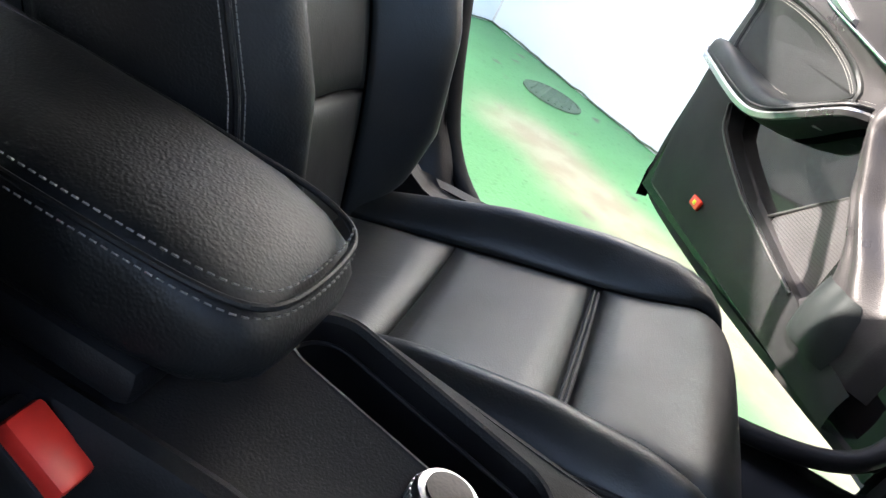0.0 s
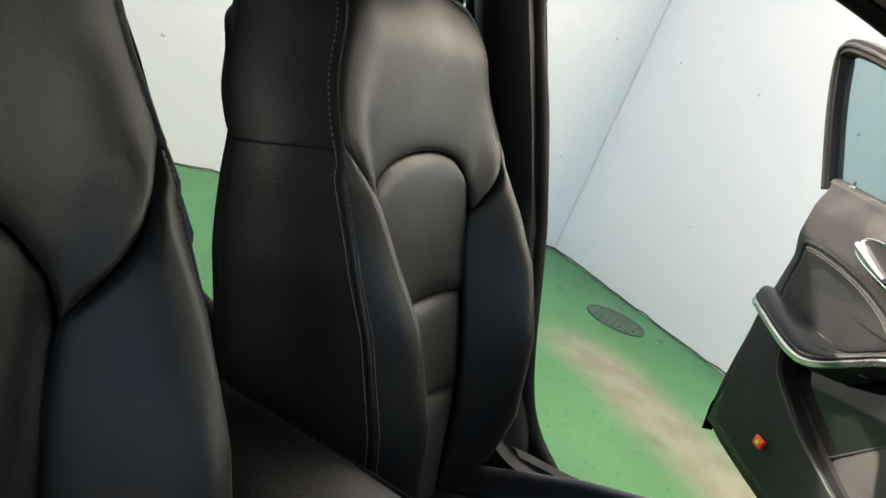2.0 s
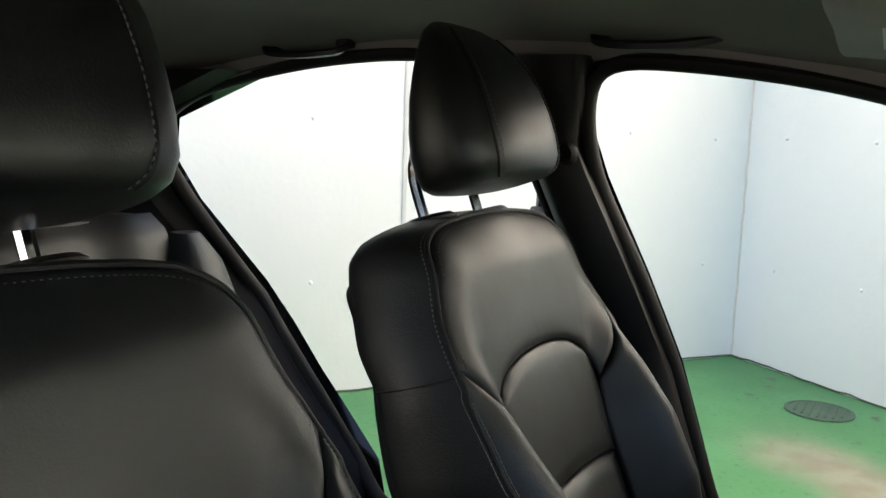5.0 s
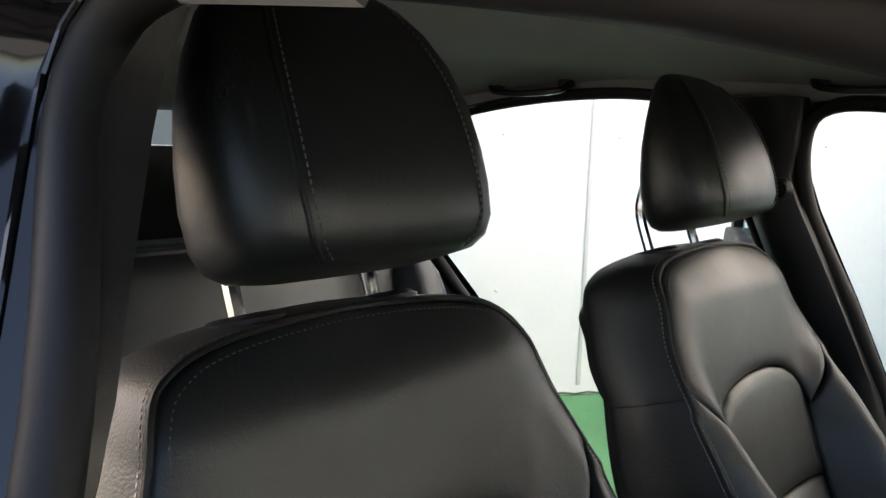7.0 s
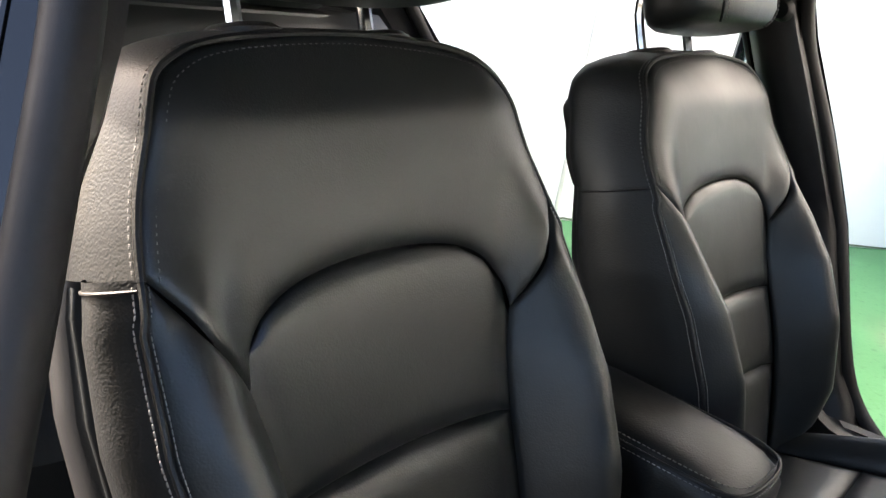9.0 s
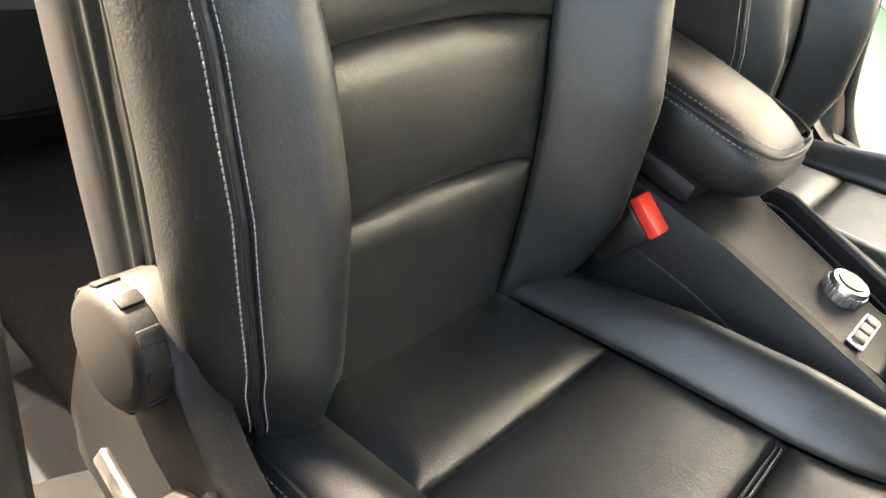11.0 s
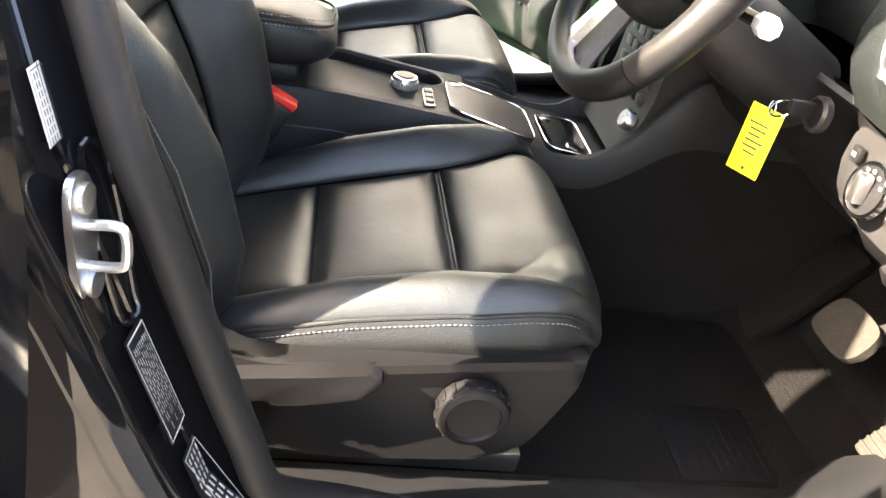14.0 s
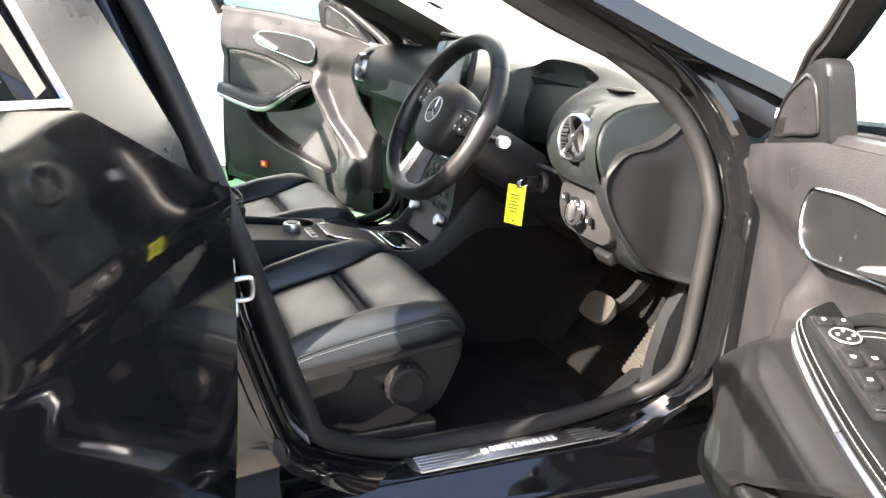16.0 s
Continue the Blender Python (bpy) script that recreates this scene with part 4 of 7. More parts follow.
def seat_cushion(cx, out, ob):
    X = Vector((cx, 0, 0))
    v1, R = 0.424, 0.066
    O = CUSH_O + Vector((0, 0.018 if out < 0 else 0.0, 0))

    def frame_at(v):
        """Place and normal along the middle line, rolling down over the front."""
        if v <= v1:
            return O + CUSH_V * v, CUSH_N
        th = min(1.75, (v - v1) / R)
        p = O + CUSH_V * (v1 + R * math.sin(th)) - CUSH_N * (R * (1 - math.cos(th)))
        extra = max(0.0, (v - v1) - 1.75 * R)
        d = CUSH_V * math.cos(1.75) - CUSH_N * math.sin(1.75)
        return p + d * extra, CUSH_N * math.cos(th) + CUSH_V * math.sin(th)

    def on(u, v):
        p, n = frame_at(v)
        e = 0.004
        du = (cushion_height(u + e, v) - cushion_height(u - e, v)) / (2 * e)
        # the front edge is rounded in plan
        p = p - CUSH_V * (0.024 * min(1.2, abs(u) / 0.22) ** 2.6 * smoothstep(v, 0.26, 0.50))
        return X + p + Vector((u, 0, 0)) + n * cushion_height(u, v), (n - Vector((1, 0, 0)) * du).normalized()

    cu = part("seat_cushion", loft([[X + frame_at(v)[0] + Vector((k * table(v, CUSH_SEAM) * 0.97, 0, 0)) - frame_at(v)[1] * d for k, d in ((-1, 0.03), (1, 0.03), (1, 0.085), (-1, 0.085))] for v in (-0.03, 0.1, 0.2, 0.3, 0.385, 0.42, 0.45, 0.48)]), LEATHER_SIDE, ob, "black leather seat cushion")
    for a, b, rad in ((-0.03, 0.128, 0.034), (0.128, 0.302, 0.034), (0.314, 0.575, 0.034)):
        def pad(s, t, a=a, b=b):
            v = a + (b - a) * t
            return on((2 * s - 1) * table(v, CUSH_CORE), v)
        part("seat_panel", quilted(pad, (0.29, b - a), 0.015, rad, 36, 30, 0.004), LEATHER, cu)
    part("seat_groove", surface(lambda s, t: (lambda p, n: p - n * (0.013 + 0.004 * math.sin(math.pi * t)))(*on((2 * s - 1) * 0.15, 0.290 + 0.036 * t)), 14, 6), LEATHER_SIDE, cu)
    for v in (0.3055, 0.3105):
        row = [(lambda p, n: p - n * 0.0085)(*on(-0.14 + 0.28 * i / 30, v)) for i in range(31)]
        part("piping", sweep(row, 0.0019, up=CUSH_N), LEATHER_SIDE, cu)
        part("stitching", stitches([p + CUSH_N * 0.0018 for p in row], CUSH_N, 0.0055, 0.0035, 0.0007), THREAD_DARK, cu)
    for side in (1, -1):
        def wing(s, t, side=side):
            v = -0.03 + 0.57 * t
            c, w = table(v, CUSH_CORE), table(v, CUSH_SEAM)
            return on(side * (c + (w - c) * s), v)
        part("side_bolster", quilted(wing, (0.09, 0.55), 0.010, 0.020, 24, 54, 0.002), LEATHER, cu)

        def skirt(s, t, side=side):
            v = -0.03 + 0.54 * s
            w = table(v, CUSH_SEAM)
            p, n = on(side * w, v)
            drop = 0.070 * t * (1 - 0.8 * smoothstep(s, 0.84, 1.0))
            bulge = 0.016 * math.sin(math.pi * min(1, t * 1.1) * 0.8)
            return p - n * 0.006 + Vector((side * bulge, 0, 0)) - (Vector((0, 0, 1)) * 0.7 + n * 0.3).normalized() * drop
        part("side_skirt", surface(skirt, 44, 14), LEATHER_SIDE, cu, "grained black leather side of the cushion")
        seam = [(lambda p, n: p - n * 0.007)(*on(side * table(v, CUSH_SEAM), v)) for v in [0.0 + 0.485 * i / 60 for i in range(61)]]
        part("piping", sweep(seam, 0.0028, up=CUSH_N), LEATHER_SIDE, cu)
        for off, dz in ((-0.008, 0.0035), (0.006, -0.007)):
            row = [p + Vector((side * off, 0, dz)) for p in seam]
            part("stitching", stitches(row, Vector((side * 0.8, 0, 0.8)), 0.006, 0.004, 0.0010), THREAD, cu, "pale grey seam stitching")
    # plastic base and controls
    base = [(-0.06, 0.36), (-0.06, 0.55), (-0.02, 0.587), (0.03, 0.577), (0.065, 0.54), (0.12, 0.505), (0.177, 0.499), (0.249, 0.506), (0.38, 0.524), (0.485, 0.537), (0.503, 0.522), (0.47, 0.434), (0.445, 0.395), (0.42, 0.379), (0.33, 0.371), (0.233, 0.367), (0.143, 0.376), (0.05, 0.36)]
    outline = [(p.x, p.y) for p in spline([(a, b, 0) for a, b in base], 70, closed=True)]
    sx = cx + out * 0.268
    part("side_trim", plate(outline, 0.035, lambda a, b, d: Vector((sx + out * d, a, b)), 0.010), SEAT_TRIM, ob, "black plastic seat side trim")
    ridge = [(0.10, 0.504), (0.15, 0.494), (0.25, 0.500), (0.36, 0.515), (0.48, 0.530)]
    part("trim_ridge", sweep([Vector((sx + out * 0.002, a, b + 0.002)) for a, b in [(p.x, p.y) for p in spline([(a, b, 0) for a, b in ridge], 30)]], [(-0.008, -0.006), (0.003, -0.007), (0.006, 0.0), (0.003, 0.006), (-0.008, 0.007)], up=(out, 0, 0.2)), SEAT_TRIM, ob)
    part("inner_trim", plate([(-0.05, 0.33), (-0.05, 0.46), (0.1, 0.44), (0.45, 0.47), (0.44, 0.37), (0.4, 0.33)], 0.02, lambda a, b, d: Vector((cx - out * (0.25 + d), a, b)), 0.005), SEAT_TRIM, ob)
    part("front_valance", box((0.44, 0.02, 0.10), (cx, 0.452, 0.425), 0.008), SEAT_TRIM, ob)
    knob, ribs = bmesh.new(), []
    kc = Vector((sx, 0.379, 0.461))
    disc([(0.038, 0.0), (0.042, 0.002), (0.042, 0.018), (0.039, 0.024), (0.032, 0.026), (0.030, 0.022), (0.0, 0.020)], kc, (out, 0, 0), 40, knob)
    for i in range(18):
        a = 2 * math.pi * i / 18
        turn = Matrix.Rotation(a, 3, "X")
        ribs.append(box((0.016, 0.006, 0.004), kc + turn @ Vector((out * 0.011, 0.0, 0.0415)), 0.0012, turn))
    kn = part("lumbar_knob", knob, SEAT_TRIM, ob, "ribbed grey-black adjustment knob")
    for r in ribs:
        part("rib", r, SEAT_TRIM, kn)
    lever = [(0.068, 0.450), (0.072, 0.474), (0.094, 0.494), (0.133, 0.502), (0.20, 0.507), (0.262, 0.512), (0.273, 0.499), (0.258, 0.482), (0.197, 0.469), (0.155, 0.467), (0.135, 0.476), (0.110, 0.479), (0.092, 0.469), (0.086, 0.448)]
    part("height_lever", plate([(p.x, p.y) for p in spline([(a, b, 0) for a, b in lever], 60, closed=True)], 0.026, lambda a, b, d: Vector((sx + out * (0.030 + d - 0.006 * smoothstep(a, 0.12, 0.28)), a, b)), 0.006), SEAT_TRIM, ob, "grey-black hooked seat height lever")
    part("lever_root", disc([(0.040, 0.0), (0.040, 0.010), (0.036, 0.014), (0.0, 0.012)], (sx - out * 0.004, 0.113, 0.442), (out, 0, 0), 32), NEAR_BLACK, ob, "round black lever pivot")
    rec, ribs = bmesh.new(), []
    rc = Vector((sx - out * 0.004, -0.005, 0.555))
    disc([(0.040, 0.0), (0.046, 0.004), (0.046, 0.020), (0.042, 0.025), (0.036, 0.027), (0.0, 0.028)], rc, (out, 0, 0), 40, rec)
    for i in range(10):
        a = 2 * math.pi * i / 10
        turn = Matrix.Rotation(a, 3, "X")
        ribs.append(box((0.018, 0.012, 0.004), rc + turn @ Vector((out * 0.012, 0.0, 0.046)), 0.0015, turn))
    wheel = part("recliner_wheel", rec, SEAT_TRIM, ob, "large ribbed recliner wheel")
    for r in ribs:
        part("rib", r, SEAT_TRIM, wheel)
    if out > 0:
        part("belt_anchor", box((0.008, 0.095, 0.022), (sx + 0.040, 0.075, 0.484), 0.004, Matrix.Rotation(radians(-18), 3, "X")), STEEL, ob, "flat steel belt anchor")
    for u in (-0.19, 0.19):
        part("seat_rail", box((0.04, 0.56, 0.035), (cx + u, 0.20, 0.312), 0.006), STEEL, ob, "steel seat rail")
        part("rail_foot", box((0.03, 0.05, 0.05), (cx + u, 0.44, 0.300), 0.006), PLASTIC_DARK, ob)
        part("rail_foot", box((0.03, 0.05, 0.05), (cx + u, -0.04, 0.300), 0.006), PLASTIC_DARK, ob)
        part("seat_frame", box((0.03, 0.46, 0.07), (cx + u, 0.20, 0.36), 0.006), PLASTIC_DARK, ob)


seat(0.37, 1, "front seats", "black leather driver seat with ribbed centre, adjustable headrest and pale stitching")
seat(-0.37, -1, "front seats", "black leather passenger seat with ribbed centre beside the console armrest")


def build_buckle(cx, out):
    ob = thing("seat_belt_buckle", (cx, 0.11, 0.45), "black seat belt buckle with red release button", "seat belt")
    turn = Matrix.Rotation(radians(-27), 3, "X")
    part("buckle_body", box((0.034, 0.056, 0.075), Vector((cx, 0.115, 0.585)) - turn @ Vector((0, 0, 0.040)), 0.007, turn), PLASTIC_DARK, ob)
    part("release_button", box((0.027, 0.048, 0.016), Vector((cx, 0.120, 0.583)), 0.004, turn), RED, ob, "red release button")
    part("stalk", sweep(spline([(cx, 0.095, 0.52), (cx, 0.07, 0.46), (cx, 0.05, 0.40), (cx, 0.04, 0.34)], 14), [(-0.012, -0.005), (0.012, -0.005), (0.012, 0.005), (-0.012, 0.005)], up=(0, 1, 0)), PLASTIC_DARK, ob)
    part("bracket", box((0.006, 0.045, 0.030), (cx + out * 0.004, 0.062, 0.490), 0.003, turn), SATIN, ob, "bright metal belt bracket")


build_buckle(0.115, 1)
build_buckle(-0.118, -1)


# ---- centre console ----
def build_console():
    ob = thing("centre_console", (0, 0.25, 0.28), "black plastic centre console with long cup slot and lidded trays", "console")

    def top_z(y):
        return table(y, [(-0.5, 0.594), (0.0, 0.596), (0.2, 0.600), (0.33, 0.592), (0.40, 0.587), (0.48, 0.568), (0.56, 0.548), (0.64, 0.540), (0.74, 0.548)])

    def half(y):
        return table(y, [(-0.5, 0.098), (0.2, 0.104), (0.36, 0.112), (0.5, 0.120), (0.64, 0.128), (0.74, 0.135), (1.15, 0.15)])
    def edge(y, side):
        """Half width of the console; the passenger's edge swells beside the slot."""
        return half(y) if side > 0 else table(y, [(-0.5, 0.098), (0.1, 0.107), (0.2, 0.112), (0.3, 0.105), (0.38, 0.102), (0.46, 0.112), (0.5, 0.119), (0.64, 0.128), (0.74, 0.135), (1.15, 0.15)])
    for side in (1, -1):
        rows = []
        for k in range(56):
            y = -0.5 + 1.62 * k / 55
            z, w = top_z(y), edge(y, side)
            rise = 0.17 * smoothstep(y, 0.56, 0.80) ** 1.6
            lap = 0.25 if side < 0 and 0.0 < y < 0.42 else 1.0
            rows.append([Vector((side * a, y, b)) for a, b in ((w + 0.022, 0.28), (w + 0.012, 0.40), (w + 0.006, z - 0.07), (w + 0.002, z - 0.05 + rise * 0.6), (w, z - 0.012 + rise), (w - 0.006 * lap, z - 0.001 + rise), (w - 0.016 * lap, z + 0.001 * lap + rise), (w - 0.024 * lap, z - 0.004 + rise * 0.7), (w - 0.028 * lap, z - 0.010))])
        part("side_panel", loft(rows[:34], closed=False), PLASTIC, ob, "smooth black console side")
        part("side_panel", loft([row[3:] for row in rows[33:]], closed=False), PLASTIC, ob)
        # lower side in carpet black: footwell shade put into the colour
        part("tunnel_side_dark", loft([row[:4] for row in rows[33:]], closed=False), CARPET, ob, "lower console side, darkened to carry the footwell shade")
        line = [Vector((side * (half(y) + 0.0045), y, top_z(y) - 0.062)) for y in [-0.45 + 0.90 * i / 40 for i in range(41)]]
        part("seam_bead", sweep(line, 0.0015), PLASTIC_DARK, ob)
    # top deck with the long slot cut through it
    back_end, front_end, r = Vector((-0.067, 0.204, 0)), Vector((-0.042, 0.348, 0)), 0.034
    axis = (front_end - back_end).normalized()
    across = Vector((axis.y, -axis.x, 0))
    mid = (back_end + front_end) / 2
    y0, y1 = 0.02, 0.425

    def slot(grow):
        res = []
        for i in range(64):
            a = 2 * math.pi * (i + 0.5) / 64
            c, s = math.cos(a), math.sin(a)
            res.append((front_end if s >= 0 else back_end) + across * ((r + grow) * c) + axis * ((r + grow) * s))
        return res

    def out_pt(p):
        """Where the ray from the slot's middle through a point leaves the deck."""
        d = p - mid
        lo, hi = 1.0, 20.0
        for _ in range(30):
            k = (lo + hi) / 2
            q = mid + d * k
            if -edge(q.y, -1) + 0.003 < q.x < 0.085 and y0 < q.y < y1:
                lo = k
            else:
                hi = k
        return mid + d * lo
    rim = [out_pt(p) for p in slot(0.006)]
    for q in ((0.085, y0), (0.085, y1), (0.003 - edge(y1, -1), y1), (0.003 - edge(y0, -1), y0)):
        q = Vector((*q, 0))
        rim[min(range(64), key=lambda i: (rim[i] - q).length)] = q
    loops = [[Vector((q.x, q.y, top_z(q.y) + 0.001)) for q in rim]]
    for g, dz in ((0.006, 0.001), (0.004, 0.0025), (0.001, 0.0015), (-0.001, -0.004), (-0.003, -0.016), (-0.004, -0.085)):
        loops.append([Vector((q.x, q.y, top_z(q.y) + 0.001 + dz)) for q in slot(g)])
    deck = loft(loops[:5], caps=False)
    well = loft(loops[4:], caps=False)
    well.faces.new([v for v in well.verts][-64:])
    # black well; its colour also carries the shade of its depth
    part("slot_well", well, NEAR_BLACK, ob, "matt black cup slot")
    part("top_deck", deck, PLASTIC, ob, "grained black console top with cup slot")
    rear_deck = surface(lambda s, t: Vector((-0.088 + 0.176 * s, -0.5 + 0.53 * t, 0.596)), 8, 8)
    part("top_deck", rear_deck, PLASTIC, ob)
    part("slot_liner", sweep([Vector((q.x, q.y, top_z(q.y) - 0.020)) for q in slot(-0.0045)], 0.0016, closed=True), PLASTIC_DARK, ob)
    # armrest
    arm = thing("armrest", (0, 0.05, 0.62), "black leather console armrest lid with pale double stitching", "armrest")
    secs = []
    for y, w, lo, hi in ((-0.22, 0.078, 0.625, 0.688), (-0.15, 0.081, 0.615, 0.700), (-0.05, 0.083, 0.611, 0.706), (0.05, 0.083, 0.611, 0.706), (0.12, 0.082, 0.614, 0.702), (0.155, 0.079, 0.620, 0.694), (0.178, 0.071, 0.630, 0.684), (0.190, 0.058, 0.640, 0.672), (0.194, 0.040, 0.648, 0.662)):
        loop = []
        for i in range(40):
            th = 2 * math.pi * i / 40
            c, s = math.cos(th), math.sin(th)
            loop.append(Vector((w * math.copysign(abs(c) ** 0.5, c), y, (lo + hi) / 2 + (hi - lo) / 2 * math.copysign(abs(s) ** 0.62, s))))
        secs.append(loop)
    part("lid", loft(secs), LEATHER_SIDE, arm, angle=70)

    def rim_row(inset, dz):
        line = [(0.080 - inset, -0.2), (0.082 - inset, 0.0), (0.0815 - inset, 0.09), (0.079 - inset, 0.140 - inset * 0.3), (0.069 - inset * 0.8, 0.172 - inset * 0.8), (0.050, 0.186 - inset), (0.02, 0.191 - inset), (-0.02, 0.191 - inset), (-0.050, 0.186 - inset), (-0.069 + inset * 0.8, 0.172 - inset * 0.8), (-0.079 + inset, 0.140 - inset * 0.3), (-0.0815 + inset, 0.09), (-0.082 + inset, 0.0), (-0.080 + inset, -0.2)]
        zz = lambda y: table(y, [(-0.2, 0.664), (0.09, 0.665), (0.15, 0.665), (0.19, 0.662)])
        return spline([(x, y, zz(y) + dz) for x, y in line], 110)
    part("piping", sweep(rim_row(0.0022, 0.026), 0.0024), LEATHER_SIDE, arm)
    up = lambda p: Vector((p.x * 6, max(0, p.y - 0.1) * 8, 0.5))
    part("stitching", stitches(rim_row(0.0065, 0.033)[:62], up), THREAD, arm, "pale grey stitching")
    part("stitching", stitches(rim_row(0.0, 0.0205)[:62], up), THREAD, arm, "pale grey stitching")
    part("armrest_base", box((0.165, 0.36, 0.03), (0, -0.04, 0.612), 0.010), PLASTIC, arm)
    # rotary controller and buttons
    c = Vector((0.012, 0.313, 0.584))
    part("controller_bezel", disc([(0.030, 0.0), (0.030, 0.004), (0.026, 0.006), (0.024, 0.004)], c, (0, 0, 1), 36), CHROME, ob, "chrome ring")
    k, ribs = bmesh.new(), []
    disc([(0.021, 0.004), (0.022, 0.008), (0.022, 0.022), (0.020, 0.026), (0.015, 0.027), (0.0, 0.0265)], c, (0, 0, 1), 40, k)
    for i in range(30):
        turn = Matrix.Rotation(2 * math.pi * i / 30, 3, "Z")
        ribs.append(box((0.002, 0.0025, 0.013), c + turn @ Vector((0.0222, 0, 0.014)), 0.0006, turn))
    dial = part("controller_knob", k, SATIN, ob, "ribbed silver rotary controller")
    for r in ribs:
        part("rib", r, SATIN, dial)
    part("knob_cap", disc([(0.0155, 0.0), (0.0155, 0.002), (0.0, 0.0025)], c + Vector((0, 0, 0.0265)), (0, 0, 1), 30), PLASTIC_DARK, ob)
    for dx in (-0.021, 0.0, 0.021):
        part("button", box((0.018, 0.014, 0.006), (0.045 + dx, 0.353, 0.593), 0.002), PLASTIC_GREY, ob, "grey push button")
    part("button_frame", box((0.072, 0.018, 0.004), (0.045, 0.353, 0.590), 0.0015), SATIN, ob)
    # lidded trays
    def slope_plate(name, x0, x1, ya, yb, mat, lift, label="", rim=False):
        ring, k = [], 48
        for i in range(k):
            a = 2 * math.pi * i / k
            c, s = math.cos(a), math.sin(a)
            m = (abs(c) ** 7 + abs(s) ** 7) ** (-1 / 7)
            y = (ya + yb) / 2 + (yb - ya) / 2 * s * m
            x = (x0 + x1) / 2 + ((x1 - x0) / 2 + 0.006 * (y - ya) / (yb - ya)) * c * m
            ring.append(Vector((x, y, top_z(y) + lift)))
        if rim:
            return part(name, sweep(ring, 0.0016, closed=True), mat, ob, label)
        bm = bmesh.new()
        lo = [bm.verts.new(p - Vector((0, 0, 0.01))) for p in ring]
        hi = [bm.verts.new(p) for p in ring]
        mid = [bm.verts.new(p.lerp(sum(ring, Vector()) / 48, 0.06) + Vector((0, 0, 0.0008))) for p in ring]
        for i in range(48):
            j = (i + 1) % 48
            bm.faces.new((lo[i], lo[j], hi[j], hi[i]))
            bm.faces.new((hi[i], hi[j], mid[j], mid[i]))
        bm.faces.new(mid)
        return part(name, bm, mat, ob, label)
    part("front_deck", surface(lambda s, t: Vector(((2 * s - 1) * (half(0.42 + 0.34 * t) - 0.022), 0.42 + 0.34 * t, top_z(0.42 + 0.34 * t) - 0.006)), 9, 15), PLASTIC, ob)
    slope_plate("tray_lid", -0.052, 0.086, 0.388, 0.540, PLASTIC_GREY, 0.003, "satin dark grey tray lid")
    slope_plate("tray_trim", -0.052, 0.086, 0.388, 0.540, CHROME, 0.003, "chrome trim", True)
    slope_plate("tray_lid", -0.054, 0.090, 0.560, 0.640, GLOSS, 0.003, "gloss black ashtray lid")
    slope_plate("tray_trim", -0.054, 0.090, 0.560, 0.640, CHROME, 0.003, "chrome trim", True)
    for y in (0.408, 0.578):
        part("tray_pull", box((0.006, 0.020, 0.004), (-0.030, y, top_z(y) + 0.005), 0.0015), CHROME, ob)
    # stack below the screen
    stack = [(0.665, 0.555), (0.690, 0.60), (0.705, 0.66), (0.712, 0.74), (0.716, 0.84), (0.735, 0.90), (0.80, 0.90), (0.80, 0.55)]
    part("control_panel", loft([[Vector((x, y, z)) for y, z in stack] for x in (-0.115, -0.11, 0.11, 0.115)]), PLASTIC_DARK, ob, "black control panel")
    for z in (0.645, 0.675, 0.705, 0.735):
        for i in range(5):
            part("button", box((0.028, 0.008, 0.018), (-0.068 + 0.034 * i, 0.700 + (z - 0.645) * 0.12, z), 0.002), PLASTIC_GREY, ob, "grey push button")
    part("stack_trim", box((0.20, 0.006, 0.005), (0, 0.708, 0.772), 0.002), CHROME, ob, "chrome trim")
    for x in (-0.085, 0.085):
        part("dial", disc([(0.017, 0.0), (0.017, 0.014), (0.014, 0.018), (0.0, 0.018)], (x, 0.690, 0.612), (0, -1, 0.35), 24), SATIN, ob, "silver climate dial")
    for x in (-0.06, 0.06):
        build_vent(Vector((x, 0.716, 0.832)), Vector((0, -1, 0.08)), 0.036, ob)


def build_vent(at, axis, r, parent):
    """A round air vent with a bright ring and a four-armed vane."""
    z = axis.normalized()
    ring = part("vent_ring", disc([(r * 0.88, -0.010), (r * 0.89, 0.006), (r * 0.93, 0.009), (r, 0.004), (r * 1.02, -0.010)], at, z, 44, caps=False), SATIN, parent, "satin silver vent ring")
    # depth shade of the bowl is painted in as near-black
    part("vent_bowl", disc([(r * 0.89, 0.003), (r * 0.87, -0.030), (r * 0.5, -0.042), (0.0, -0.044)], at, z, 32, caps=False), NEAR_BLACK, parent)
    x = Vector((1, 0, 0))
    y = z.cross(x).normalized()
    for i in range(4):
        a = math.pi / 4 + math.pi / 2 * i + 0.12 * (-1) ** i
        d = x * math.cos(a) + y * math.sin(a)
        s = z.cross(d)
        secs = [[at + d * (r * f) + s * (w * r * q) + z * (h * e) for q, e in ((-1, 0.0), (-0.4, 1.0), (0.4, 1.0), (1, 0.0), (0.4, -0.6), (-0.4, -0.6))] for f, w, h in ((0.0, 0.11, 0.008), (0.35, 0.060, 0.007), (0.65, 0.045, 0.006), (0.88, 0.08, 0.005))]
        part("vane", loft(secs), SATIN, parent)
    part("vane_hub", disc([(r * 0.16, 0.0), (r * 0.15, 0.012), (0.0, 0.013)], at, z, 20), SATIN, parent)


